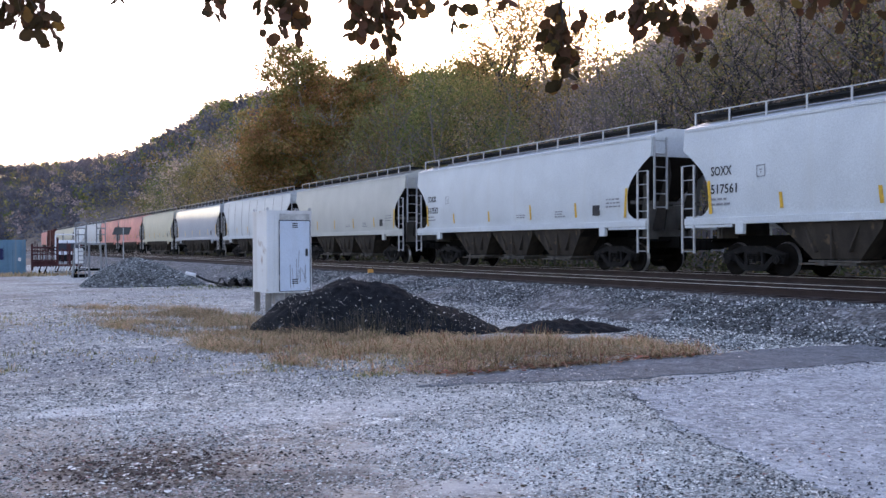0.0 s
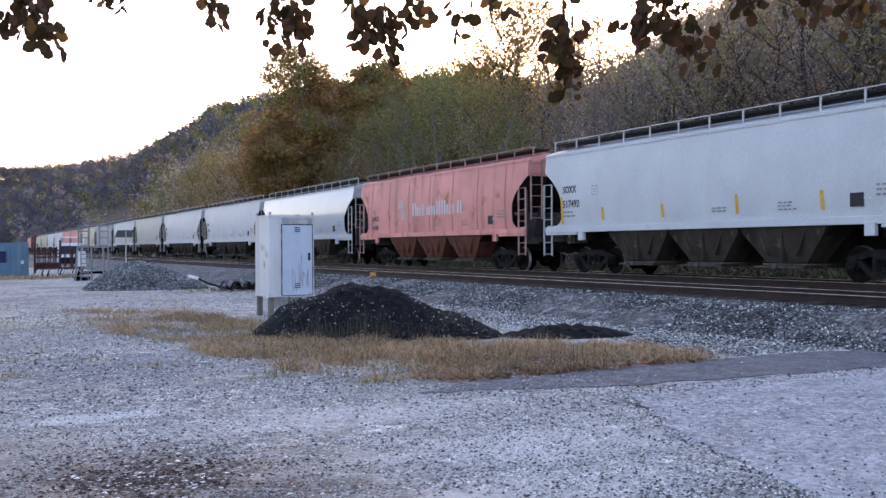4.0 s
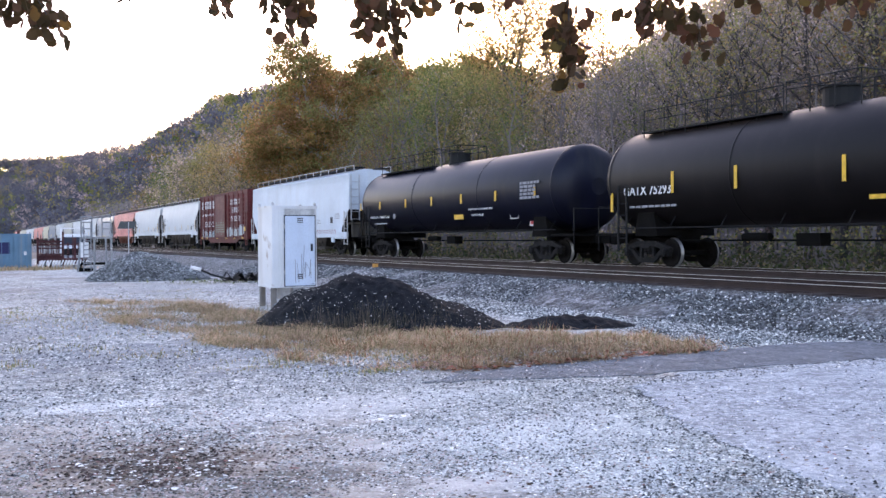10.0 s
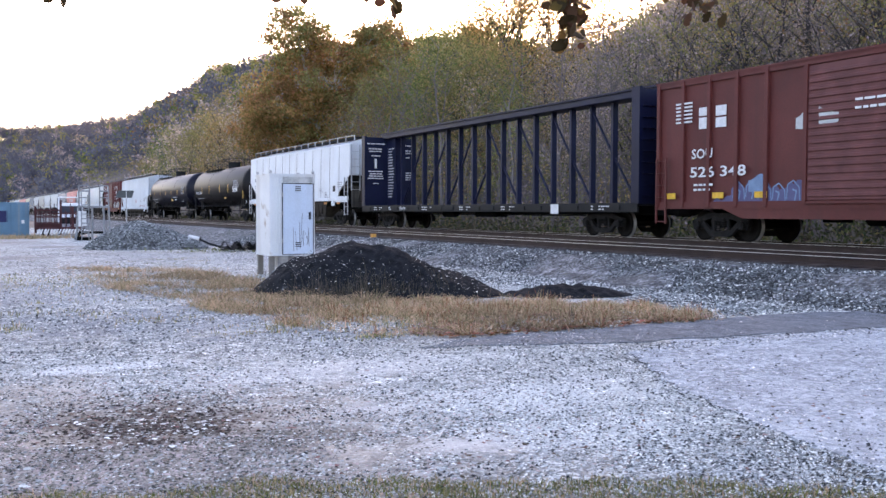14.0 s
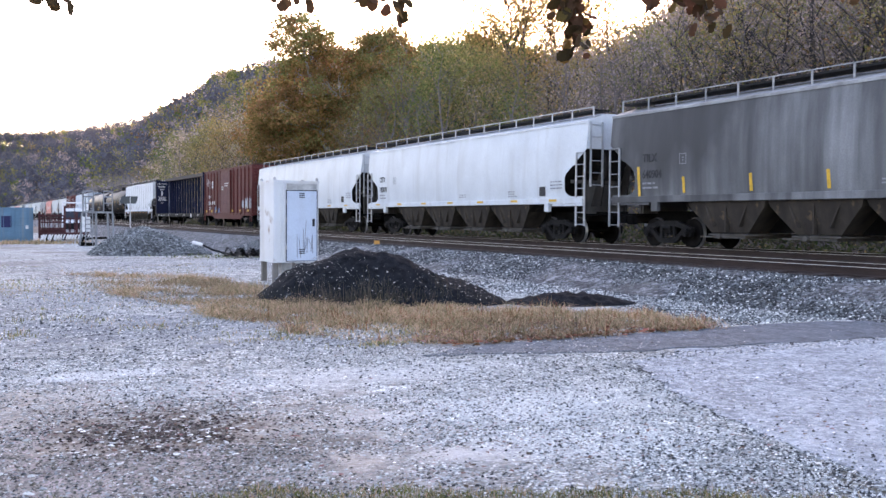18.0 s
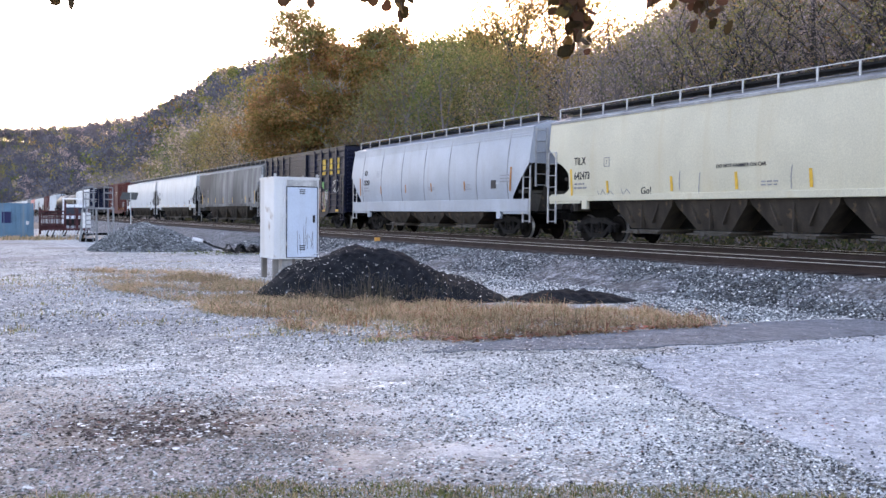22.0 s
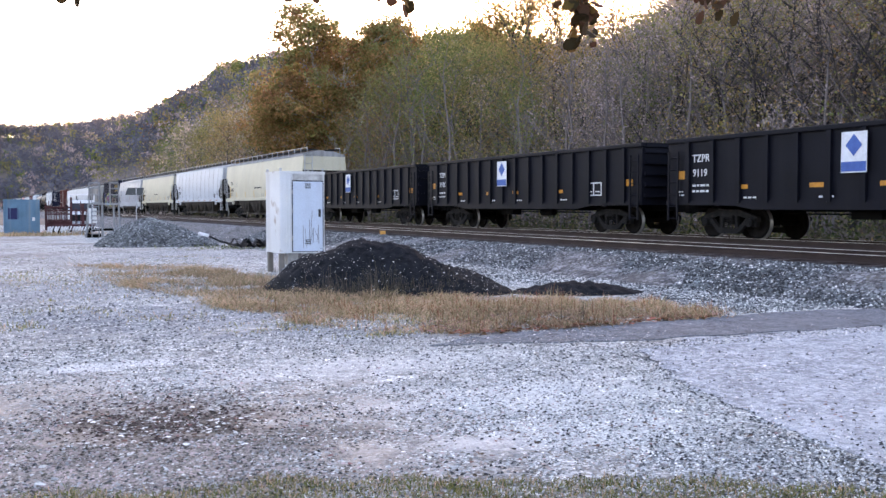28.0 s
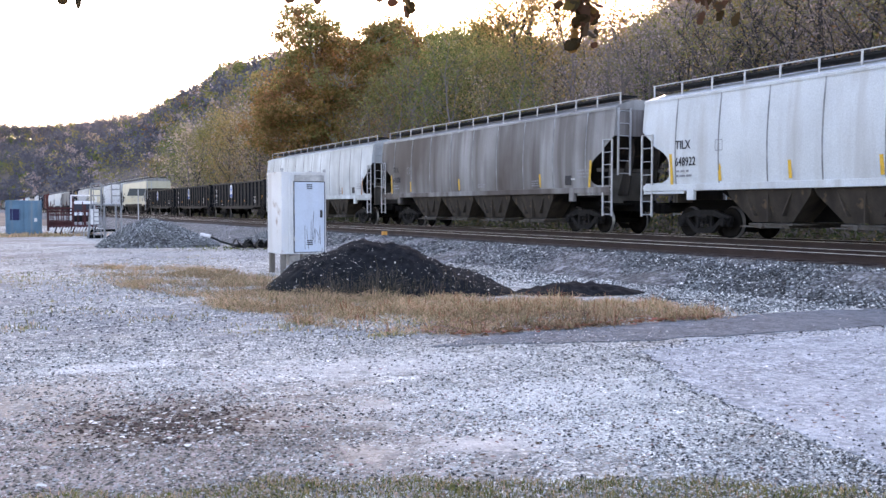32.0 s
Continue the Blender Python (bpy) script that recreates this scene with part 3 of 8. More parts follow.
    def roof_mesh():
        bm = bmesh.new()
        w = wid(eave)
        prof = [(-w - 0.03, eave - 0.06), (-w - 0.03, eave + 0.02), (-w * 0.8, eave + 0.13), (-w * 0.45, top), (w * 0.45, top), (w * 0.8, eave + 0.13), (w + 0.03, eave + 0.02), (w + 0.03, eave - 0.06)]
        rows = [[(x, y, z) for x, z in prof] for y in [hl - L * j / 12 for j in range(13)]]
        grid(bm, rows)
        for r in (rows[0], rows[-1]):
            bm.faces.new([bm.verts.new(p) for p in r])
        box(bm, -0.3, 0.3, -hl + 0.8, hl - 0.8, top - 0.02, top + 0.1)
        return mesh_of("roof", bm, roof_mat)
    put("roof", cached(("roof", roof_mat.name) + key, roof_mesh), car)

    def walk_mesh():
        bm = bmesh.new()
        for s in (-1, 1):
            box(bm, s * 0.45, s * 1.08, -hl + 0.1, hl - 0.1, top + 0.09, top + 0.15)
        return mesh_of("running_board", bm, M_BLACK)
    put("running_board", cached(("walk", round(L, 1), top), walk_mesh), car, None, "dark steel grating walkway")

    def rail_mesh():
        bm = bmesh.new()
        for s in (-1, 1):
            x = s * 1.12
            box(bm, x - 0.014, x + 0.014, -hl + 0.1, hl - 0.1, top + 0.215, top + 0.245)
            k = int(L / 1.3)
            for i in range(k + 1):
                y = -hl + 0.15 + (L - 0.3) * i / k
                box(bm, x - 0.014, x + 0.014, y - 0.03, y + 0.03, top - 0.15, top + 0.23)
        return mesh_of("roof_rail", bm, rail_mat)
    put("roof_rail", cached(("rail", round(L, 1), top, rail_mat.name), rail_mesh), car)

    for s in (-1, 1):
        def sill_mesh():
            bm = bmesh.new()
            box(bm, -0.05, 0.05, -hl + 0.14, hl - 0.14, low - 0.02, low - 0.02 + sill_h, 0.012)
            for y in (hl - 2.35, -hl + 2.35):
                box(bm, -0.072, 0.06, y - 0.15, y + 0.15, low - 0.3, low + 0.04, 0.012)
            for y in (hl - 1.1, -hl + 1.1):
                box(bm, -0.03, 0.03, y - 0.95, y + 0.95, low - 0.1, low - 0.025)
            return mesh_of("side_sill", bm, sill_mat)
        put("side_sill", cached(("sill", round(L, 2), sill_h, low, sill_mat.name), sill_mesh), car, pose(s * (half + 0.01), 0, 0))
    put("centre_sill", cached(("csill", round(L, 1)), lambda: mesh_of("centre_sill", box(bmesh.new(), -0.33, 0.33, -hl, hl, 0.78, 1.14), M_UNDER)), car)
    # Added black box inside the bays: the shade of their gaps as a shape.
    put("bay_gap_shade", cached(("backing", round(L, 1), low), lambda: mesh_of("bay_gap_shade", box(bmesh.new(), -0.5, 0.5, -hl + 3.6, hl - 3.6, 0.52, low), M_UNDER)), car)
    for s in (-1, 1):
        put("end_platform", cached(("plat", paint.name), lambda: mesh_of("end_platform", box(bmesh.new(), -1.3, 1.3, -0.9, 0.03, 1.0, 1.06), M_UNDER)), car, pose(0, s * (hl - (0 if s > 0 else 1.27)), 0))
    a0, a1 = -hl + 3.7, hl - 3.7
    bw = (a1 - a0) / bays

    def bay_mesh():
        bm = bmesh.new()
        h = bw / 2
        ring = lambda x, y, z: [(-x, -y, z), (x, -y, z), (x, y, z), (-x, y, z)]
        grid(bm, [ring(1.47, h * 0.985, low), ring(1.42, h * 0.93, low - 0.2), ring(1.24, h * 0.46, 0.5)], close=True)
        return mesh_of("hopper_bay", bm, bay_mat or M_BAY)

    def rib_of(y):
        h = bw / 2
        k = 0.5 * abs(y)
        return mesh_of("bay_rib", plate_outline(bmesh.new(), [(y * h - 0.025, low - 0.06), (y * h + 0.025, low - 0.06), (y * h * 0.6 + 0.025, 0.52 + k * 0.6), (y * h * 0.6 - 0.025, 0.52 + k * 0.6)], -1.44, -1.3), bay_mat or M_BAY)

    def gate_mesh():
        bm = bmesh.new()
        h = bw / 2
        box(bm, -1.34, 1.34, -h * 0.5, h * 0.5, 0.42, 0.47, 0.01)
        box(bm, -1.28, 1.28, -h * 0.4, h * 0.4, 0.34, 0.42)
        cyl(bm, (-1.46, h * 0.15, 0.4), (-1.3, h * 0.15, 0.4), 0.075, sides=8)
        box(bm, -1.4, -1.34, -h * 0.3, h * 0.66, 0.36, 0.4)
        return mesh_of("outlet_gate", bm, M_GATE)
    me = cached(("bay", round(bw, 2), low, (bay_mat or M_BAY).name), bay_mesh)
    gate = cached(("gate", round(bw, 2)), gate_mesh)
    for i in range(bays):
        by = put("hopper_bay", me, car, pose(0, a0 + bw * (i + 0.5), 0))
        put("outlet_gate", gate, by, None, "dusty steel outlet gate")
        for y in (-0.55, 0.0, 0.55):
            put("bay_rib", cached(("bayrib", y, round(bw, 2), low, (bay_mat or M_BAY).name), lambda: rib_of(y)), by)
    for s in (-1, 1):
        for sy in (-1, 1):
            put("ladder", ladder_mesh(0.5, 0.62, min(3.2, neck - 0.1), rail_mat, 0.42), car, pose(s * (half + 0.035), sy * (hl - 0.29), 0))
    put("ladder", ladder_mesh(0.5, 2.0, top - 0.3, rail_mat, 0.42), car, pose(-half + 0.42, -hl - 0.03, 0, 0, 0, 90))
    put("ladder", ladder_mesh(0.5, 2.0, top - 0.3, rail_mat, 0.42), car, pose(half - 0.42, hl + 0.03, 0, 0, 0, 90))
    if ribs:
        def rib_mesh():
            bm = bmesh.new()
            zs = [low + 0.1 + (eave - low - 0.15) * i / 10 for i in range(11)]
            for s in (-1,):
                grid(bm, [[(s * (wid(z) - 0.01), -0.03, z), (s * (wid(z) + 0.012), -0.02, z), (s * (wid(z) + 0.012), 0.02, z), (s * (wid(z) - 0.01), 0.03, z)] for z in zs])
            return mesh_of("side_seam", bm, M_RUSTSEAM if "red" in paint.name else M_SEAM)
        me = cached(("rib",) + key, rib_mesh)
        for i in range(ribs):
            y = hl - 1.6 - (L - 3.2) * i / (ribs - 1)
            put("side_seam", me, car, pose(0, y, 0))
    for i in range(beads):
        z = eave - 0.12 - 0.1 * i
        bm = bmesh.new()
        for s in (-1, 1):
            box(bm, s * (wid(z) - 0.01), s * (wid(z) + 0.015), -hl + 0.05, hl - 0.05, z - 0.02, z + 0.02)
        part("roof_bead", bm, paint, car)
    bogies(car, (hl - 2.35, -hl + 2.35))
    couplers(car, hl - 0.02)
    bm = bmesh.new()
    bmesh.ops.create_cone(bm, cap_ends=False, segments=16, radius1=0.28, radius2=0.28, depth=0.04, matrix=pose(0.9, -hl - 0.08, 1.9, 90))
    bar(bm, (0.62, -hl - 0.08, 1.9), (1.18, -hl - 0.08, 1.9), 0.012)
    part("brake_wheel", bm, M_UNDER, car)
    return car, wid


def hopper_marks(car, wid, hl, code, number, stripes=(), ends=True, ink=None, orange=None, y_in=1.22, base=1.86):
    ink = ink or M_INK
    x = lambda z: -(wid(z) + 0.012)
    if code:
        lettering(car, code, hl - y_in, base + 0.98, 0.37, x(base + 1.1), ink, label="dark painted letters", width=(0.2 if y_in < 1.3 else 0.17) * len(code))
        lettering(car, number, hl - y_in, base + 0.47, 0.37, x(base + 0.6), ink, label="dark painted numbers", width=(0.166 if y_in < 1.3 else 0.15) * len(number))
    bars(car, hl - y_in, base + 0.28, 2, 0.85, x(base + 0.3), M_FAINT, 0.06, 0.14, 3)
    mark(car, "stencil_box", -hl + 2.55, -hl + 2.95, base + 0.02, base + 0.36, x(base + 0.2), M_INK, "black stencilled panel")
    bars(car, -hl + 2.55, base + 0.2, 1, 0.3, x(base + 0.2) - 0.006, M_WHITE, 0.05, 0.1, 8)
    bars(car, -hl + 2.2, base + 0.5, 3, 0.75, x(base + 0.4), M_FAINT, 0.05, 0.12, 4)
    bars(car, -0.5, base + 0.15, 2, 0.6, x(base + 0.2), M_FAINT, 0.04, 0.09, 5)
    bars(car, -hl + 5.2, base + 0.2, 3, 0.55, x(base + 0.2), M_FAINT, 0.04, 0.09, 6)
    if code:
        bm = bmesh.new()
        y0, z0 = hl - y_in - 1.72, base + 0.85
        for a, c, p, q in ((0, 0.3, 0, 0.02), (0, 0.3, 0.3, 0.32), (0, 0.02, 0, 0.32), (0.28, 0.3, 0, 0.32), (0.11, 0.19, 0.18, 0.21), (0.13, 0.17, 0.1, 0.14)):
            plate_outline(bm, [(y0 - a, z0 + p), (y0 - c, z0 + p), (y0 - c, z0 + q), (y0 - a, z0 + q)], x(base + 1.0) - 0.004, x(base + 1.0))
        part("stencil_box", bm, M_FAINT, car, "faded outlined square stencil")
    for y, h in stripes:
        mark(car, "reflector_stripe", y - 0.055, y + 0.055, base - 0.02, base - 0.02 + h, x(base + 0.2), orange or M_YELLOW, "orange reflective stripe", 0.05)
    if ends:
        edge = 1.2 if y_in < 1.3 else 1.44
        for s in (1, -1):
            mark(car, "reflector_stripe", s * (hl - edge) - 0.06, s * (hl - edge) + 0.06, base - 0.1, base + 0.85, x(base + 0.4), orange or M_YELLOW, "long orange reflective stripe", s * 0.08)


# -- paints of the cars --
P_GREY = mat("hopper_grey_paint", (0.61, 0.645, 0.66), 0.45, var=0.1, scale=0.6, fine=25, bump=0.03, streak=(0.5, 0.51, 0.5), amount=0.25)
P_GREY2 = mat("hopper_pale_paint", (0.65, 0.68, 0.7), 0.42, var=0.1, scale=0.7, fine=25, bump=0.03, streak=(0.45, 0.45, 0.44), amount=0.38)
P_SILVER = mat("hopper_new_grey_paint", (0.52, 0.57, 0.61), 0.16, var=0.06, scale=0.4, fine=20, bump=0.0, spec=0.8)
P_WHITE = mat("hopper_white_paint", (0.72, 0.75, 0.78), 0.5, var=0.1, scale=0.6, fine=25, bump=0.03, streak=(0.5, 0.48, 0.45), amount=0.3)
P_CREAM = mat("hopper_cream_paint", (0.62, 0.57, 0.43), 0.5, var=0.1, scale=0.6, fine=25, bump=0.03, streak=(0.5, 0.42, 0.28), amount=0.3)
P_PINK = mat("hopper_faded_red_paint", (0.86, 0.34, 0.29), 0.55, var=0.18, scale=0.5, fine=25, bump=0.03, streak=(0.4, 0.15, 0.08), amount=0.4, spots=(0.55, 0.2, 0.12), spot_amount=0.2)
P_RUSTED = mat("hopper_rust_stained_red_paint", (0.86, 0.34, 0.29), 0.55, var=0.18, scale=0.5, fine=25, bump=0.03, streak=(0.2, 0.075, 0.035), amount=0.3, spots=(0.42, 0.14, 0.07), spot_amount=0.22)
P_DIRTY = mat("hopper_grimy_paint", (0.3, 0.305, 0.31), 0.6, var=0.25, scale=0.35, fine=25, bump=0.03, streak=(0.1, 0.1, 0.102), amount=0.5, wash=(0.035, 0.035, 0.037))
P_BROWNED = mat("hopper_brown_stained_paint", (0.36, 0.355, 0.35), 0.6, var=0.3, scale=0.22, fine=25, bump=0.03, streak=(0.14, 0.12, 0.11), amount=0.5, wash=(0.05, 0.034, 0.028))
P_DULLROOF = mat("hopper_dull_roof_paint", (0.36, 0.36, 0.355), 0.65, var=0.3, scale=0.5, fine=25, bump=0.03, streak=(0.15, 0.14, 0.135), amount=0.5)
P_BOXRED = mat("boxcar_oxide_paint", (0.14, 0.023, 0.022), 0.6, var=0.3, scale=0.8, fine=25, bump=0.05, streak=(0.06, 0.014, 0.014), amount=0.55)
P_BOXRED2 = mat("boxcar_brown_red_paint", (0.125, 0.027, 0.023), 0.6, var=0.22, scale=0.8, fine=25, bump=0.05, streak=(0.075, 0.02, 0.018), amount=0.4)
P_NAVY = mat("boxcar_dark_blue_paint", (0.0085, 0.0115, 0.03), 0.4, var=0.4, scale=0.9, fine=25, bump=0.05, streak=(0.005, 0.006, 0.01), amount=0.4, spec=0.2)
P_BEAM = mat("centerbeam_blue_paint", (0.005, 0.008, 0.0315), 0.45, var=0.3, scale=0.9, fine=25, bump=0.04, streak=(0.004, 0.006, 0.02), amount=0.3, spec=0.2)
P_TANK = mat("tank_black_paint", (0.005, 0.0058, 0.015), 0.4, var=0.35, scale=0.7, fine=20, bump=0.03, streak=(0.016, 0.015, 0.016), amount=0.25, spec=0.18)
P_TANK2 = mat("tank_brown_black_paint", (0.0078, 0.0059, 0.0065), 0.48, var=0.35, scale=0.7, fine=20, bump=0.03, streak=(0.014, 0.011, 0.0105), amount=0.3, spec=0.18)
P_GON = mat("gondola_black_paint", (0.0042, 0.0048, 0.0095), 0.55, var=0.35, scale=1.0, fine=25, bump=0.05, streak=(0.008, 0.008, 0.011), amount=0.3, spec=0.14)
P_ORANGE = mat("rusted_reflector", (0.5, 0.2, 0.05), 0.6, var=0.3, scale=8)


# -- boxcar --
def boxcar(b, e, paint, label, top=4.88, corrugated=True, posts=11, door=(2.0, -1.2), roof_mat=None, door_mat=None):
    L = b - e
    hl, w = L / 2, 1.5
    car = car_at("boxcar", b, e, label)
    low, eave = 1.0, top - 0.15
    for s in (-1, 1):
        part("side_panel", box(bmesh.new(), s * (w - 0.09), s * (w - 0.05), -hl + 0.05, hl - 0.05, low, eave), paint, car)
        part("end_panel", box(bmesh.new(), -w + 0.06, w - 0.06, s * (hl - 0.09), s * (hl - 0.04), low, eave), paint, car)
        part("top_chord", box(bmesh.new(), s * (w - 0.1), s * (w + 0.02), -hl, hl, eave - 0.16, eave), paint, car)
        part("side_sill", box(bmesh.new(), s * (w - 0.1), s * (w + 0.015), -hl, hl, low - 0.05, low + 0.16), paint, car)
        part("sill_skirt", plate_outline(bmesh.new(), [(-hl + 2.8, low - 0.04), (-hl + 3.6, low - 0.32), (hl - 3.6, low - 0.32), (hl - 2.8, low - 0.04)], s * (w - 0.08), s * (w - 0.01)), paint, car)
    part("floor", box(bmesh.new(), -w + 0.1, w - 0.1, -hl + 0.1, hl - 0.1, low - 0.02, low + 0.06), M_UNDER, car)
    for s in (-1, 1):
        for i in range(posts):
            y = hl - 0.1 - (L - 0.2) * i / (posts - 1)
            if s < 0 and door[1] - 0.3 < y < door[0] + 0.3:
                continue
            put("side_post", cached(("post", paint.name, top), lambda: mesh_of("side_post", box(bmesh.new(), -0.06, 0.055, -0.065, 0.065, low, eave, 0.012), paint)), car, pose(s * w - (0.0 if s < 0 else -0.0), y, 0, 0, 0, 0 if s > 0 else 180))
    if corrugated:
        nz = 10
        for i in range(nz):
            z = low + 0.35 + (eave - low - 0.55) * i / (nz - 1)
            for y0, y1 in ((-hl + 0.15, door[1] - 0.25), (door[0] + 0.25, hl - 0.15)):
                part("side_corrugation", box(bmesh.new(), -w + 0.075, -w + 0.0, y0, y1, z - 0.06, z + 0.06, 0.032), paint, car)
    for s in (-1, 1):
        for i in range(16):
            z = low + 0.25 + (eave - low - 0.5) * i / 15
            part("end_corrugation", box(bmesh.new(), -w + 0.12, w - 0.12, s * (hl - 0.06), s * (hl + 0.05), z - 0.055, z + 0.055, 0.03), paint, car)
    bm = bmesh.new()
    d0, d1 = door
    box(bm, -w + 0.02, -w - 0.05, d1, d0, low + 0.18, eave - 0.2)
    dr = part("sliding_door", bm, door_mat or paint, car, "ribbed sliding door")
    for i in range(17):
        z = low + 0.3 + (eave - low - 0.7) * i / 16
        part("door_rib", box(bmesh.new(), -w - 0.045, -w - 0.085, d1 + 0.1, d0 - 0.1, z - 0.05, z + 0.05, 0.015), door_mat or paint, dr)
    for y in (d0, d1):
        part("door_post", box(bmesh.new(), -w, -w - 0.1, y - 0.06, y + 0.06, low + 0.1, eave - 0.15), paint, car)
    part("door_track", box(bmesh.new(), -w, -w - 0.09, d1 - (d0 - d1), d0, low + 0.08, low + 0.15), paint, car)
    bm = bmesh.new()
    rows = [[(x, y, z) for x, z in ((-w - 0.05, eave - 0.03), (-w - 0.05, eave + 0.03), (0, top), (w + 0.05, eave + 0.03), (w + 0.05, eave - 0.03))] for y in (hl + 0.02, -hl - 0.02)]
    grid(bm, rows)
    k = 13
    for i in range(k):
        y = hl - L * i / (k - 1)
        plate = [(-w, eave + 0.03), (0, top + 0.03)]
        grid(bm, [[(-w - 0.05, y - 0.05, eave + 0.05), (0, y - 0.05, top + 0.03), (w + 0.05, y - 0.05, eave + 0.05)], [(-w - 0.05, y + 0.05, eave + 0.05), (0, y + 0.05, top + 0.03), (w + 0.05, y + 0.05, eave + 0.05)]])
    part("roof", bm, roof_mat or paint, car)
    for sy in (-1, 1):
        put("ladder", ladder_mesh(0.42, 0.5, 2.5 if sy > 0 else 3.0, paint), car, pose(-w - 0.07, sy * (hl - 0.3), 0))
    put("centre_sill", cached(("csill", round(L, 1)), lambda: mesh_of("centre_sill", box(bmesh.new(), -0.33, 0.33, -hl, hl, 0.78, 1.14), M_UNDER)), car)
    bm = bmesh.new()
    cyl(bm, (-0.7, -0.5, 0.72), (-0.7, 0.6, 0.72), 0.2, sides=12)
    part("air_reservoir", bm, M_UNDER, car)
    part("brake_valve", box(bmesh.new(), -1.0, -0.6, 1.2, 1.8, 0.6, 0.9), M_UNDER, car)
    bogies(car, (hl - 2.3, -hl + 2.3))
    couplers(car, hl - 0.02)
    return car, w


# -- tank car --
def tank_car(b, e, paint, label, dome_y, rad=1.62, zc=2.84):
    L = b - e
    hl = L / 2
    car = car_at("tank_car", b, e, label)
    th = hl - 0.35
    bm = bmesh.new()
    n = 40
    ring = lambda y, r: [(r * math.sin(2 * math.pi * i / n), y, zc + r * math.cos(2 * math.pi * i / n)) for i in range(n)]
    hd = 0.75
    ys = [(th - hd + hd * math.sin(a), rad * math.cos(a)) for a in [math.pi / 2 * k / 8 for k in range(7, -1, -1)]]
    rows = [ring(y, r) for y, r in ys] + [ring(-y, r) for y, r in ys[::-1]]
    grid(bm, rows, close=True)
    for y, r in (ys[0], (-ys[0][0], ys[0][1])):
        bm.faces.new([bm.verts.new(p) for p in ring(y, r)])
    part("tank", bm, paint, car, "black cylindrical tank", True)
    for y in (-th * 0.35, th * 0.3, -th + hd, th - hd):
        bm = bmesh.new()
        grid(bm, [ring(y - 0.03, rad + 0.004), ring(y - 0.02, rad + 0.014), ring(y + 0.02, rad + 0.014), ring(y + 0.03, rad + 0.004)], close=True)
        part("weld_seam", bm, paint, car, "", True)
    bm = bmesh.new()
    cyl(bm, (0, dome_y, zc + rad - 0.15), (0, dome_y, zc + rad + 0.42), 0.5, sides=20)
    cyl(bm, (0, dome_y, zc + rad + 0.42), (0, dome_y, zc + rad + 0.47), 0.56, sides=20)
    part("dome", bm, M_BLACK, car, "black valve dome")
    bm = bmesh.new()
    for s in (-1, 1):
        for z in (zc + rad + 0.5, zc + rad + 0.72):
            bar(bm, (s * 0.75, dome_y - 1.2, z), (s * 0.75, dome_y + 1.2, z), 0.02)
        for k in (-1.2, -0.4, 0.4, 1.2):
            bar(bm, (s * 0.75, dome_y + k, zc + rad - 0.25), (s * 0.75, dome_y + k, zc + rad + 0.72), 0.02)
    for k in (-1.2, 1.2):
        bar(bm, (-0.75, dome_y + k, zc + rad + 0.72), (0.75, dome_y + k, zc + rad + 0.72), 0.02)
    part("dome_railing", bm, M_BLACK, car)
    bm = bmesh.new()
    a0, a1 = dome_y + 1.2, th - 1.6
    if a1 < a0:
        a0, a1 = -th + 1.6, dome_y - 1.2
    for x in (-0.85,):
        bar(bm, (x, a0, zc + rad + 0.62), (x, a1, zc + rad + 0.62), 0.018)
        bar(bm, (x, a0, zc + rad + 0.3), (x, a1, zc + rad + 0.3), 0.014)
        k = 6
        for i in range(k + 1):
            y = a0 + (a1 - a0) * i / k
            bar(bm, (x, y, zc + rad - 0.35), (x, y, zc + rad + 0.62), 0.018)
    box(bm, -0.95, -0.5, a0, a1, zc + rad - 0.12, zc + rad - 0.08)
    part("top_walkway", bm, M_BLACK, car, "black walkway with handrail")
    for s in (-1, 1):
        part("end_platform", box(bmesh.new(), -1.35, 1.35, s * (hl - 1.5), s * hl, 1.02, 1.1), M_UNDER, car)
        part("stub_sill", box(bmesh.new(), -0.4, 0.4, s * (hl - 3.2), s * hl, 0.76, 1.02), M_UNDER, car)
        bm = bmesh.new()
        for x in (-1.3, 1.3):
            bar(bm, (x, s * (hl - 0.08), 0.5), (x, s * (hl - 0.08), 2.0), 0.02)
        bar(bm, (-1.3, s * (hl - 0.08), 2.0), (1.3, s * (hl - 0.08), 2.0), 0.02)
        part("end_rail", bm, M_BLACK, car)
        part("saddle", plate_outline(bmesh.new(), [(s * (hl - 1.9), 1.0), (s * (hl - 3.0), 1.0), (s * (hl - 2.8), 2.0), (s * (hl - 2.1), 2.0)], -1.2, 1.2), M_UNDER, car)
    put("ladder", ladder_mesh(0.42, 0.5, zc - 0.2, M_BLACK), car, pose(-rad - 0.05, th - 1.5, 0))
    bm = bmesh.new()
    bar(bm, (-1.35, -th + 0.8, 1.25), (-1.35, th - 0.8, 1.25), 0.022)
    for i in range(8):
        y = -th + 1.2 + (2 * th - 2.4) * i / 7
        bar(bm, (-1.35, y, 1.25), (-1.1, y, 1.6), 0.015)
    part("grab_rail", bm, M_BLACK, car)
    bm = bmesh.new()
    bar(bm, (-0.3, -hl + 3, 0.85), (-0.3, hl - 3, 0.85), 0.03)
    box(bm, -0.6, -0.2, 0.4, 1.2, 0.7, 1.05)
    bar(bm, (-0.5, 2.2, 0.95), (-0.5, 3.2, 0.95), 0.12, 10)
    part("brake_gear", bm, M_UNDER, car)
    bogies(car, (hl - 2.3, -hl + 2.3))
    couplers(car, hl - 0.02)
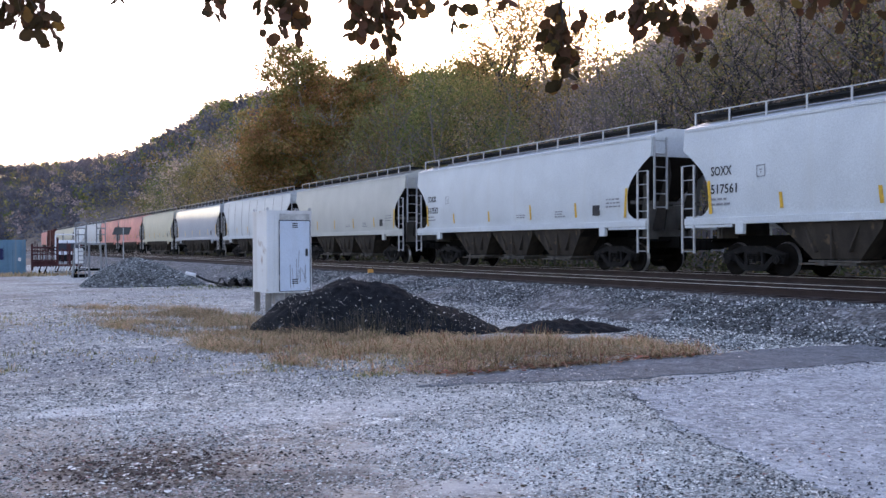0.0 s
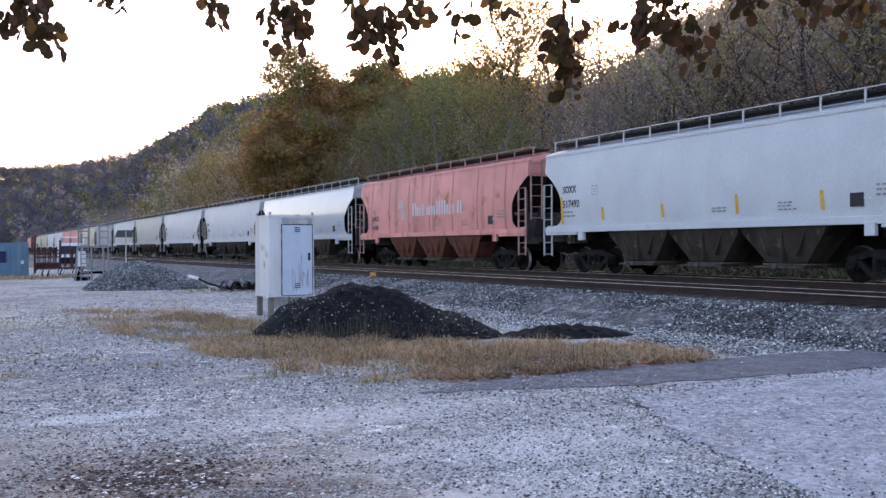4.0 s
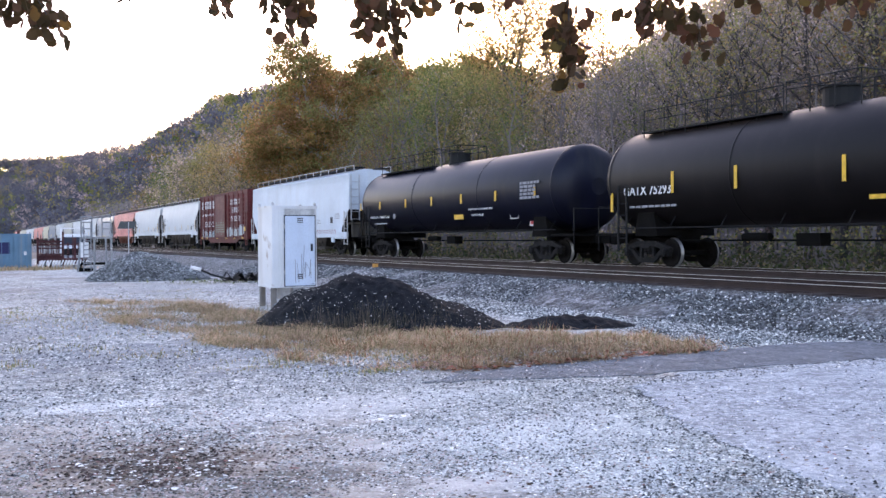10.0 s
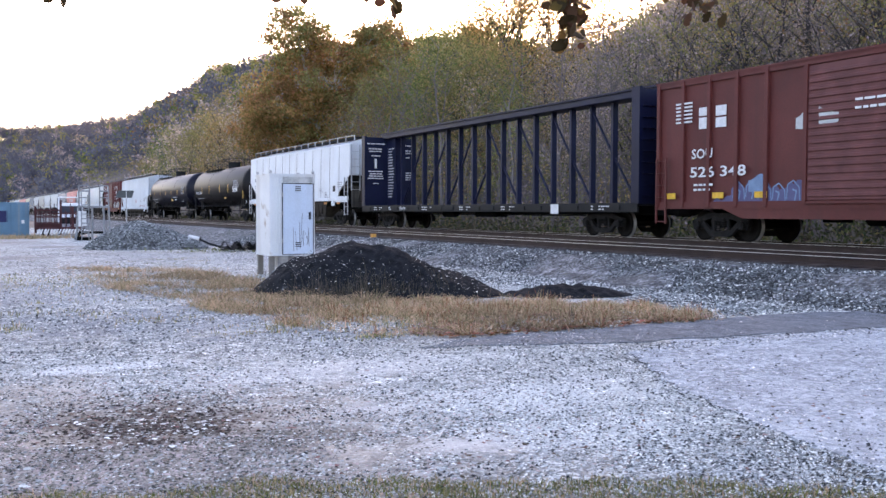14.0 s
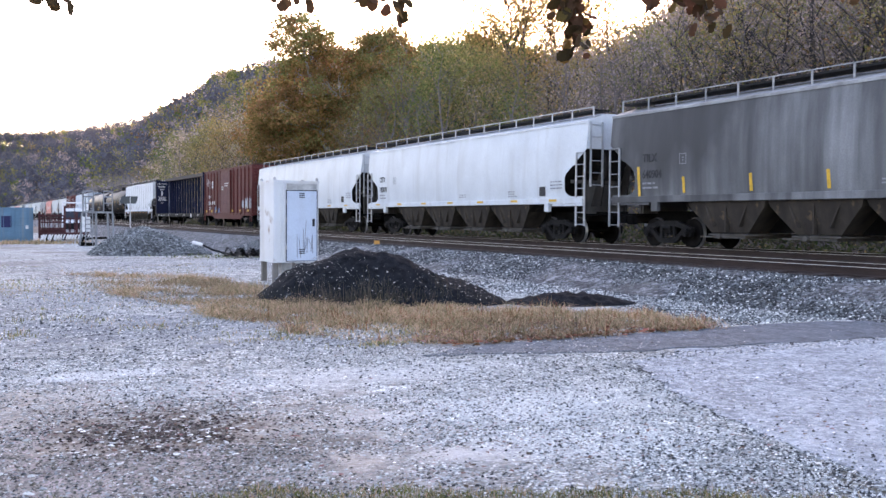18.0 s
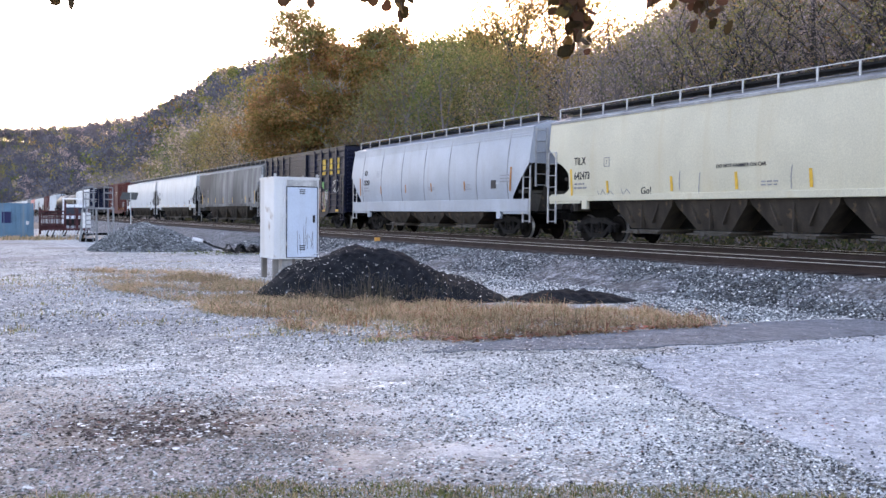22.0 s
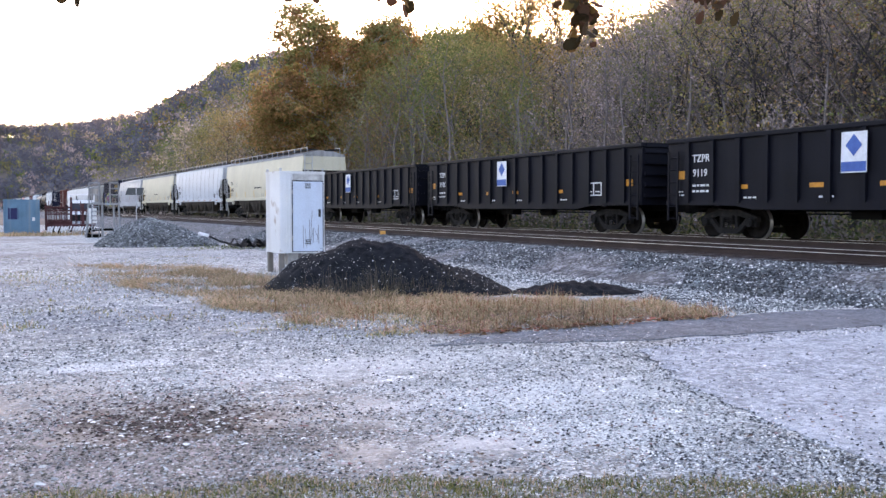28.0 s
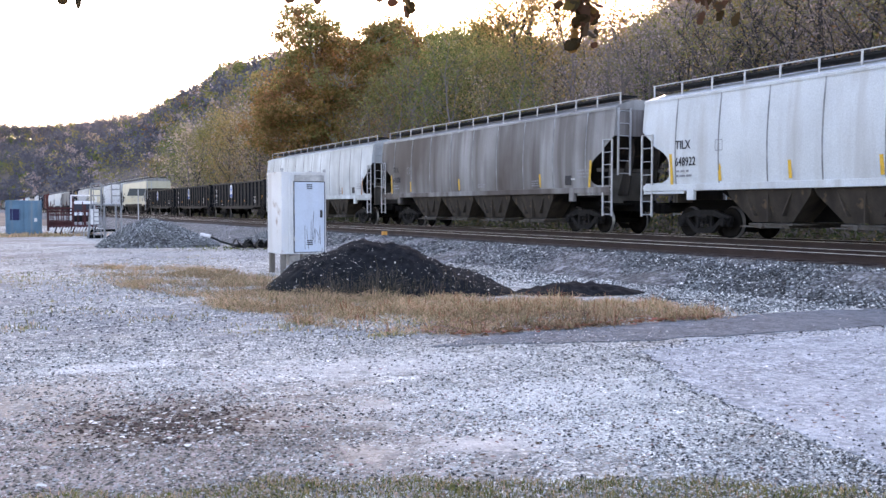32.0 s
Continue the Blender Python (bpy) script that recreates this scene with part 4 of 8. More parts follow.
    sx = lambda z: -math.sqrt(max(0.0, (rad + 0.016) ** 2 - (z - zc) ** 2))
    return car, sx


# -- centerbeam flat car --
def centerbeam(b, e, paint, label):
    L = b - e
    hl, w, top, deck = L / 2, 1.5, 5.02, 1.12
    car = car_at("centerbeam_flat_car", b, e, label)
    bm = bmesh.new()
    box(bm, -w, w, -hl, hl, deck - 0.06, deck)
    for s in (-1, 1):
        box(bm, s * (w - 0.06), s * (w + 0.02), -hl, hl, deck - 0.28, deck + 0.03, 0.01)
        k = 19
        for i in range(k):
            y = -hl + 1 + (L - 2) * i / (k - 1)
            box(bm, s * (w + 0.0), s * (w + 0.06), y - 0.13, y + 0.13, deck - 0.2, deck - 0.05)
    box(bm, -0.35, 0.35, -hl, hl, 0.75, deck - 0.06)
    part("deck", bm, M_BLACK, car, "black steel deck with winches")
    for s in (-1, 1):
        bm = bmesh.new()
        plate_outline(bm, [(s * hl, deck), (s * hl, top - 0.22), (s * (hl - 0.28), top - 0.22), (s * (hl - 0.36), deck)], -w, w)
        bh = part("bulkhead", bm, paint, car, "dark blue end bulkhead")
        for i in range(9):
            z = deck + 0.3 + i * 0.36
            part("bulkhead_rib", box(bmesh.new(), -w + 0.1, w - 0.1, s * hl, s * (hl + 0.06), z - 0.05, z + 0.05), paint, bh)
        for x in (-w + 0.05, w - 0.05):
            part("bulkhead_post", box(bmesh.new(), x - 0.07, x + 0.07, s * (hl - 0.32), s * (hl + 0.07), deck, top - 0.16), paint, bh)
        bm = bmesh.new()
        plate_outline(bm, [(s * (hl - 0.3), deck), (s * (hl - 0.3), top - 0.1), (s * (hl - 1.35), top - 0.1), (s * (hl - 1.55), deck)], -0.2, 0.2)
        part("gusset_panel", bm, paint, car)
    bm = bmesh.new()
    box(bm, -0.42, 0.42, -hl, hl, top - 0.3, top - 0.05, 0.02)
    box(bm, -0.5, 0.5, -hl, hl, top - 0.06, top)
    part("top_chord", bm, paint, car)
    k = 16
    for i in range(k):
        y = hl - 1.9 - (L - 3.8) * i / (k - 1)
        t = 0.055 if i % 2 else 0.08
        part("post", plate_outline(bmesh.new(), [(y - t, deck), (y + t, deck), (y + t * 0.8, top - 0.3), (y - t * 0.8, top - 0.3)], -0.11, 0.11), paint, car)
    for i in range(k - 1):
        y0 = hl - 1.9 - (L - 3.8) * i / (k - 1)
        y1 = hl - 1.9 - (L - 3.8) * (i + 1) / (k - 1)
        a, c = ((y0, deck + 0.1), (y1, deck + 1.7)) if i < 7 and i % 2 == 0 else ((y0, deck + 1.7), (y1, top - 0.5)) if i < 7 else ((y0, top - 0.5), (y1, deck + 1.7)) if i % 2 else ((y0, deck + 1.7), (y1, deck + 0.1))
        part("diagonal_brace", bar(bmesh.new(), (0, *a), (0, *c), 0.05, 6), paint, car)
    bm = bmesh.new()
    bar(bm, (-0.6, -hl + 4, 0.72), (-0.6, hl - 4, 0.72), 0.025)
    box(bm, -0.9, -0.3, -1.5, 0.2, 0.62, 0.86)
    cyl(bm, (-0.6, 2.5, 0.74), (-0.6, 3.6, 0.74), 0.15, sides=10)
    part("brake_gear", bm, M_UNDER, car)
    bogies(car, (hl - 2.4, -hl + 2.4))
    couplers(car, hl - 0.02)
    return car, w


# -- gondola --
def gondola(b, e, label, number, seed):
    L = b - e
    hl, w, low, top = L / 2, 1.5, 0.98, 2.95
    car = car_at("gondola_car", b, e, label)
    for s in (-1, 1):
        part("side_wall", box(bmesh.new(), s * (w - 0.1), s * (w - 0.04), -hl + 0.05, hl - 0.05, low, top - 0.1), P_GON, car)
        part("end_wall", box(bmesh.new(), -w + 0.1, w - 0.1, s * (hl - 0.1), s * (hl - 0.04), low, top - 0.1), P_GON, car)
        part("top_chord", box(bmesh.new(), s * (w - 0.14), s * (w + 0.05), -hl, hl, top - 0.1, top + 0.03, 0.015), P_GON, car)
        part("end_chord", box(bmesh.new(), -w + 0.14, w - 0.14, s * (hl - 0.12), s * (hl + 0.03), top - 0.1, top + 0.028), P_GON, car)
        part("side_sill", plate_outline(bmesh.new(), [(-hl, low), (-hl, low + 0.12), (hl, low + 0.12), (hl, low), (hl - 2.9, low - 0.03), (hl - 3.6, low - 0.14), (-hl + 3.6, low - 0.14), (-hl + 2.9, low - 0.03)], s * (w - 0.03), s * (w + 0.01)), P_GON, car)
        for i in range(5):
            z = low + 0.3 + i * 0.36
            part("end_rib", box(bmesh.new(), -w + 0.1, w - 0.1, s * (hl - 0.038), s * (hl + 0.05), z - 0.06, z + 0.06), P_GON, car)
    part("floor", box(bmesh.new(), -w + 0.1, w - 0.1, -hl + 0.1, hl - 0.1, low + 0.02, low + 0.1), P_GON, car)
    k = 15
    for s in (-1, 1):
        for i in range(k):
            y = hl - 0.95 - (L - 1.9) * i / (k - 1)
            put("side_rib", cached("gonrib", lambda: mesh_of("side_rib", plate_outline(bmesh.new(), [(-0.09, low + 0.05), (0.09, low + 0.05), (0.075, top - 0.1), (-0.075, top - 0.1)], -0.05, 0.06), P_GON)), car, pose(s * w, y, 0))
    for sy in (-1, 1):
        put("ladder", ladder_mesh(0.4, 0.5, 2.6, P_GON), car, pose(-w - 0.05, sy * (hl - 0.35), 0))
    put("centre_sill", cached(("csill", round(L, 1)), lambda: mesh_of("centre_sill", box(bmesh.new(), -0.33, 0.33, -hl, hl, 0.78, 1.14), M_UNDER)), car)
    bm = bmesh.new()
    bar(bm, (-0.6, -hl + 4, 0.72), (-0.6, hl - 4, 0.72), 0.025)
    box(bm, -1.1, -0.7, 0.8, 1.7, 0.6, 0.85)
    cyl(bm, (-0.9, -1.9, 0.72), (-0.9, -1.1, 0.72), 0.14, sides=10)
    part("brake_gear", bm, M_UNDER, car)
    bogies(car, (hl - 2.2, -hl + 2.2))
    couplers(car, hl - 0.02)
    x = -w - 0.0
    lettering(car, "TZPR", hl - 1.1, 2.25, 0.31, -w + 0.035, M_WHITE, label="white painted letters")
    lettering(car, number, hl - 1.12, 1.82, 0.31, -w + 0.035, M_WHITE, label="white painted numbers")
    bars(car, hl - 1.12, 1.52, 2, 0.7, -w + 0.035, M_WHITE, 0.06, 0.17, seed)
    bars(car, hl - 0.4, 1.35, 2, 0.4, -w + 0.035, M_WHITE, 0.04, 0.1, seed + 1)
    mark(car, "reflector_plate", hl - 0.85, hl - 0.45, 1.75, 2.0, -w + 0.035, M_AMBER, "orange reflector plate")
    mark(car, "reflector_plate", -hl + 0.95, -hl + 0.5, 1.6, 1.82, -w + 0.035, M_AMBER, "orange reflector plate")
    for y in (hl - 3.1, hl - 5.7, hl - 7.8, hl - 10.9):
        mark(car, "reflector_plate", y - 0.25, y + 0.2, 1.42, 1.54, -w + 0.035, M_AMBER, "small orange reflector")
        bars(car, y - 0.1, 1.15, 1, 0.5, -w + 0.035, M_WHITE, 0.05, 0.1, seed + 3)
    mark(car, "emblem_board", hl - 6.55, hl - 7.3, 1.75, 2.75, -w - 0.065, mat_once("emblem_white", (0.75, 0.77, 0.8)), "white board with a blue diamond")
    bm = bmesh.new()
    yc, zc = hl - 6.92, 2.42
    plate_outline(bm, [(yc, zc - 0.27), (yc - 0.24, zc), (yc, zc + 0.27), (yc + 0.24, zc)], -w - 0.076, -w - 0.07)
    box(bm, -w - 0.076, -w - 0.07, yc - 0.36, yc + 0.36, 1.78, 2.02)
    part("emblem", bm, mat_once("emblem_blue", (0.05, 0.13, 0.4)), car, "blue diamond and band")
    bm = bmesh.new()
    y0 = -hl + 3.1
    for a, c, z0, z1 in ((0, 0.9, 1.3, 1.34), (0, 0.9, 1.72, 1.76), (0, 0.05, 1.3, 1.76), (0.85, 0.9, 1.3, 1.76), (0.42, 0.47, 1.3, 1.72), (0.1, 0.36, 1.42, 1.46), (0.55, 0.8, 1.42, 1.46)):
        box(bm, -w + 0.028, -w + 0.035, y0 - a, y0 - c, z0, z1)
    part("stencil_box", bm, M_WHITE, car, "white stencilled frame")
    return car


ONCE = {}


def mat_once(name, col, rough=0.55, **k):
    if name not in ONCE:
        ONCE[name] = mat(name, col, rough, var=0.15, scale=5, **k)
    return ONCE[name]


def spray(car, ya, yb, lows, highs, material, x, label, wob=0.08, wide=0.07, seed=1):
    """Sprayed paint in narrow upright dabs from ya back to yb; x(y) follows the panel it lies on."""
    bm = bmesh.new()
    n = max(2, int((ya - yb) / wide))

    def along(t, u):
        k = u * (len(t) - 1)
        i = min(int(k), len(t) - 2)
        return t[i] + (t[i + 1] - t[i]) * (k - i)
    for i in range(n):
        u0, u1 = i / n, (i + 1) / n
        q = []
        for u in (u0, u1):
            y = ya + (yb - ya) * u
            q.append((y, along(lows, u) + wob * noise.noise(Vector((y * 3, 1, seed))), along(highs, u) + wob * noise.noise(Vector((y * 3, 9, seed)))))
        (y0, a0, h0), (y1, a1, h1) = q
        a0, a1 = max(a0, 0.97), max(a1, 0.97)
        xx = x((y0 + y1) / 2)
        if h0 > a0 and h1 > a1:
            plate_outline(bm, [(y0, a0), (y1, a1), (y1, h1), (y0, h0)], xx - 0.002, xx)
    return part("sprayed_paint", bm, material, car, label)


def stroke(car, pts, t, material, x, label):
    """A sprayed line of thickness t through points (y, z)."""
    bm = bmesh.new()
    for (y0, z0), (y1, z1) in zip(pts, pts[1:]):
        d = math.hypot(y1 - y0, z1 - z0)
        ny, nz = -(z1 - z0) / d * t / 2, (y1 - y0) / d * t / 2
        xx = x((y0 + y1) / 2)
        plate_outline(bm, [(y0 - ny, z0 - nz), (y0 + ny, z0 + nz), (y1 + ny, z1 + nz), (y1 - ny, z1 - nz)], xx - 0.002, xx)
    return part("sprayed_line", bm, material, car, label)


# ---- the cars in running order, front first ----
def simple_hopper(b, e, paint, label, **k):
    car, wid = hopper(b, e, paint, label, **k)
    hopper_marks(car, wid, (b - e) / 2, "", "", [((b - e) / 2 * u, 0.5) for u in (0.5, 0.15, -0.2, -0.55)])
    return car


simple_hopper(254, 237.3, P_PINK, "faded red covered hopper car far down the track")
boxcar(236, 219.2, P_BOXRED2, "dull red-brown boxcar far down the track")
simple_hopper(218, 201.2, P_CREAM, "cream covered hopper car far down the track")
simple_hopper(200, 183.2, P_CREAM, "cream covered hopper car far down the track")
simple_hopper(182, 165.4, P_WHITE, "white covered hopper car far down the track")
simple_hopper(164.2, 147.6, P_GREY, "grey covered hopper car far down the track")
simple_hopper(146.4, 130.8, P_PINK, "faded red covered hopper car with dark emblem")
simple_hopper(129.6, 112.8, P_PINK, "faded red covered hopper car")
simple_hopper(111.7, 94.9, P_CREAM, "cream covered hopper car with open curved ends")
simple_hopper(93.6, 76.6, P_SILVER, "glossy light blue-grey covered hopper car")
simple_hopper(75.3, 58.5, P_GREY, "light grey covered hopper car with side seams", ribs=8)
simple_hopper(57.2, 41.0, mat("hopper_stone_grey_paint", (0.5, 0.5, 0.46), 0.45, var=0.12, scale=0.6, fine=25, bump=0.03, streak=(0.4, 0.4, 0.36), amount=0.25), "pale cream-grey covered hopper car, weathered")

ST = [(4.6, 0.42), (1.6, 0.42), (-1.5, 0.55), (-4.4, 0.5)]
for b, e, code, number in ((39.6, 22.98, "SOXX", "517552"), (21.5, 4.7, "SOXX", "517561")):
    c, wd = hopper(b, e, P_GREY, "light grey covered hopper car with orange reflective stripes", bays=3)
    hopper_marks(c, wd, (b - e) / 2, code, number, ST)
c, wd = hopper(3.5, -13.3, P_SILVER, "shiny silver-grey covered hopper car with smooth curved sides", bulge=0.16, bays=3)
hopper_marks(c, wd, 8.4, "CITX", "702502", (), ends=False)
for i in range(6):
    mark(c, "reflector_stripe", 7.3 - i * 2.85, 6.8 - i * 2.85, 1.5, 1.58, -1.588, M_YELLOW, "yellow reflective strip")
bars(c, 2.7, 2.75, 1, 1.3, -(wd(2.7) + 0.012), M_PINKISH, 0.1, 0.1, 9)
c, wd = hopper(-14.4, -31.0, P_RUSTED, "faded salmon-red covered hopper car with rust streaks", bays=3, rail_mat=mat("pale_pink_steel", (0.5, 0.28, 0.25), 0.5), ribs=7, bay_mat=mat("rusty_pink_bay", (0.2, 0.065, 0.04), 0.7, var=0.5, scale=0.9, fine=20, streak=(0.05, 0.025, 0.016), amount=0.6))
hopper_marks(c, wd, 8.3, "", "", (), ends=False)
x_ = -(wd(2.8) + 0.012)
for i in range(4):
    bm_ = bmesh.new()
    for k_ in range(7):
        a_, b2_ = math.pi * (0.05 + 0.12 * k_), math.pi * (0.05 + 0.12 * (k_ + 1))
        r0_, r1_ = 0.62 - 0.14 * i, 0.55 - 0.14 * i
        plate_outline(bm_, [(3.2 - 0.2 + r0_ * math.cos(a_) * 0.6, 2.75 + r0_ * math.sin(a_) * 0.8), (3.2 - 0.2 + r0_ * math.cos(b2_) * 0.6, 2.75 + r0_ * math.sin(b2_) * 0.8), (3.0 + r1_ * math.cos(b2_) * 0.6, 2.75 + r1_ * math.sin(b2_) * 0.8), (3.0 + r1_ * math.cos(a_) * 0.6, 2.75 + r1_ * math.sin(a_) * 0.8)], x_ - 0.004, x_)
    box(bm_, x_ - 0.004, x_, 2.95 - 0.14 * i, 3.02 - 0.14 * i, 2.25, 2.75)
    part("emblem", bm_, M_WHITE, c, "white curved line emblem")
for i, (w_, h_) in enumerate(((0.42, 0.62), (0.36, 0.42), (0.26, 0.55), (0.36, 0.42), (0.34, 0.42), (0.36, 0.62), (0.4, 0.62), (0.34, 0.42), (0.22, 0.42), (0.36, 0.55))):
    y_ = 1.75 - 0.5 * i
    bm_ = bmesh.new()
    for ya_, yb_ in ((0, 0.34), (0.66, 1)):
        plate_outline(bm_, [(y_ - w_ * ya_, 2.42), (y_ - w_ * yb_, 2.42), (y_ - w_ * yb_, 2.42 + h_), (y_ - w_ * ya_, 2.42 + h_)], x_ - 0.004, x_)
    part("lettering_block", bm_, M_WHITE, c, "white block of company lettering")
lettering(c, "GACX", 6.75, 2.3, 0.34, -(wd(2.3) + 0.012), M_INK)
lettering(c, "14190", 6.75, 1.85, 0.34, -(wd(1.9) + 0.012), M_INK)
for b, e, code, number in ((-32.2, -48.5, "SOXX", "517492"), (-49.9, -66.9, "SOXX", "516165")):
    c, wd = hopper(b, e, P_GREY, "light grey covered hopper car with orange reflective stripes", bays=3)
    hopper_marks(c, wd, (b - e) / 2, code, number, ST)

# oxide red boxcar with faded white lettering blocks and sprayed paint
c, w_ = boxcar(-68.0, -83.65, P_BOXRED, "dark oxide-red boxcar with worn white lettering and sprayed paint", posts=12, door=(2.35, -1.05), door_mat=mat("boxcar_faded_door", (0.2, 0.075, 0.065), 0.6, streak=(0.12, 0.04, 0.035), amount=0.4))


def blocks(car, y, z, n, w, h, gap, x, material, under=0.0):
    """Worn company lettering, drawn as plain blocks that spell nothing."""
    for i in range(n):
        bm = bmesh.new()
        yy, r = y - i * (w + gap), random.Random(i * 7 + n)
        a, c2 = w * 0.12, w * 0.82
        cut = h * r.uniform(0.42, 0.58)
        for z0, z1 in ((0, cut - 0.025), (cut + 0.025, h)):
            plate_outline(bm, [(yy - a, z + z0), (yy - c2, z + z0), (yy - c2, z + z1), (yy - a, z + z1)], x - 0.004, x)
        if under:
            plate_outline(bm, [(yy - a + 0.03, z - under), (yy - c2 - 0.03, z - under), (yy - c2 - 0.03, z - under * 0.35), (yy - a + 0.03, z - under * 0.35)], x - 0.004, x)
        part("lettering_block", bm, material, car, "worn block of company lettering")


X_ = -w_ - 0.004
blocks(c, 7.25, 3.6, 8, 0.46, 0.66, 0.12, X_, M_WHITE)
lettering(c, "GIVES A GREEN LIGHT TO INNOVATIONS", 7.1, 2.97, 0.3, X_, M_WHITE, width=5.0)
lettering(c, "53 23 42", 6.1, 2.05, 0.66, X_, M_WHITE, width=3.05)
blocks(c, -2.6, 3.72, 8, 0.26, 0.42, 0.1, X_, M_WHITE)
lettering(c, "SERVES", -3.05, 3.1, 0.56, X_, M_WHITE, width=2.0)
lettering(c, "THE SOUTH", -2.65, 2.42, 0.56, X_, M_WHITE, width=2.8)
G_W, G_B, G_G, G_K = mat_once("spray_white", (0.5, 0.52, 0.52)), mat_once("spray_pale_blue", (0.25, 0.42, 0.5)), mat_once("spray_green_grey", (0.2, 0.25, 0.19)), mat_once("spray_black", (0.02, 0.018, 0.02))
skin = lambda y: -w_ - 0.056 if -1.05 < y < 2.35 else -w_ - 0.003
r_ = random.Random(17)


def throw_up(car, ya, yb, lo, hi, n, fill, edge, x, label, seed):
    """A row of bulging sprayed shapes with dark edges and inner lines."""
    r = random.Random(seed)
    w = (ya - yb) / n
    for i in range(n):
        y = ya - i * w
        h = hi - r.uniform(0, 0.25) * (hi - lo)
        l = lo + r.uniform(0, 0.12) * (hi - lo)
        spray(car, y + 0.05, y - w * 1.02, [l + 0.1, l, l + 0.04, l + 0.12], [h - 0.22, h, h - r.uniform(0, 0.2), h - 0.3], fill, lambda q: x(q) - 0.0022 * (1 + i % 2), label, 0.16, 0.06, seed + i)
        k = r.uniform(0.3, 0.7)
        stroke(car, [(y - 0.02, l + 0.15), (y - w * 0.1, h - 0.12), (y - w * 0.5, h - 0.02), (y - w * 0.9, h - 0.2), (y - w * 0.95, l + 0.1)], 0.035, edge, lambda q: x(q) - 0.007, "dark sprayed outline")
        stroke(car, [(y - w * k, l + 0.1), (y - w * (k + 0.12), l + (h - l) * 0.55), (y - w * (k - 0.15), l + (h - l) * 0.62)], 0.045, edge, lambda q: x(q) - 0.007, "dark sprayed line")


throw_up(c, 7.0, 5.2, 1.0, 1.9, 4, G_W, G_K, skin, "pale sprayed graffiti", 3)
throw_up(c, 5.2, 2.6, 1.0, 1.75, 5, G_B, G_W, skin, "pale blue sprayed graffiti", 5)
throw_up(c, 4.9, 3.0, 1.05, 1.7, 3, G_W, G_K, skin, "pale sprayed graffiti", 6)
throw_up(c, 2.2, -0.95, 1.35, 2.55, 4, G_G, mat_once("spray_door_dark", (0.09, 0.05, 0.045)), skin, "grey-green sprayed graffiti", 7)
throw_up(c, -1.5, -5.3, 1.12, 2.05, 5, G_W, G_K, skin, "white sprayed graffiti with dark outlines", 9)
throw_up(c, -5.3, -6.6, 1.15, 2.3, 2, G_W, G_B, skin, "white sprayed graffiti", 11)
for y_ in (-1.9, -2.9, -3.8, -5.6):
    stroke(c, [(y_, 1.9), (y_ + 0.05, 2.45)], 0.03, G_W, skin, "white drip")
for y_ in (7.0, 5.1, 1.6, -1.5, -4.0, -6.4):
    mark(c, "reflector_plate", y_ - 0.3, y_ + 0.2, 1.02, 1.14, -w_ - 0.08, M_YELLOW, "orange reflector")
mark(c, "reflector_plate", -6.7, -7.2, 1.6, 1.9, -w_ - 0.04, M_YELLOW, "yellow reflector plate")

# long pale blue-white hopper with small triangular end openings
c, wd = hopper(-84.8, -104.15, mat("hopper_blue_white_paint", (0.58, 0.65, 0.71), 0.5, var=0.12, scale=0.5, fine=25, bump=0.03, streak=(0.48, 0.5, 0.5), amount=0.3), "pale blue-white covered hopper car with flat sides", bulge=0.03, half=1.55, opening="tri", inset=1.1, neck=2.6, low=1.06, bays=4, sill_h=0.3, beads=3, top=4.85)
hopper_marks(c, wd, 9.7, "", "", (), ends=False)
lettering(c, "ADMX 62140", 7.75, 2.6, 0.36, -(wd(2.7) + 0.012), M_INK, label="dark painted letters", width=2.0)
mark(c, "stencil_box", 4.95, 4.65, 2.35, 2.72, -(wd(2.5) + 0.012), M_FAINT, "faded square stencil")
bars(c, -0.8, 2.1, 3, 1.0, -(wd(2.0) + 0.012), M_PINKISH, 0.08, 0.16, 13)
for i in range(9):
    y_ = -4.3 - i * 0.42
    stroke(c, [(y_, 1.24), (y_ - 0.05, 1.48), (y_ - 0.2, 1.46), (y_ - 0.24, 1.26)], 0.05, mat_once("spray_red_brown", (0.35, 0.15, 0.15)), lambda y: -1.625, "small red sprayed tag")

c, sx = tank_car(-105.4, -125.5, P_TANK, "black tank car with yellow dashes and white lettering", 1.0)
lettering(c, "NBTX 780752", 8.35, 2.0, 0.36, sx(2.05) - 0.012, M_WHITE, label="white painted letters", width=2.45)
for y_ in (9.2, 6.65, 3.55, 0.75, -2.1, -5.0, -7.9):
    mark(c, "reflector_stripe", y_ - 0.075, y_ + 0.075, 2.45, 2.85, sx(2.65) - 0.012, M_YELLOW, "yellow reflective dash")
mark(c, "reflector_plate", -1.0, -1.85, 1.78, 2.08, sx(1.9) - 0.03, M_YELLOW, "yellow placard", 0.08)
lettering(c, "LIQUEFIED PETROLEUM GAS", -2.5, 2.15, 0.22, sx(2.1) - 0.03, M_WHITE, width=2.0)
lettering(c, "NON-ODORIZED", -2.55, 1.9, 0.2, sx(1.9) - 0.03, M_WHITE, width=1.05)
bars(c, 8.25, 1.83, 2, 1.7, sx(1.75) - 0.02, M_WHITE, 0.04, 0.12, 21)
bars(c, -6.9, 3.0, 5, 1.2, sx(2.85) - 0.02, M_FAINT, 0.1, 0.14, 22)
mark(c, "hazard_placard", -6.65, -7.0, 1.42, 1.8, sx(1.55) - 0.03, M_WHITE, "white and red hazard placard")
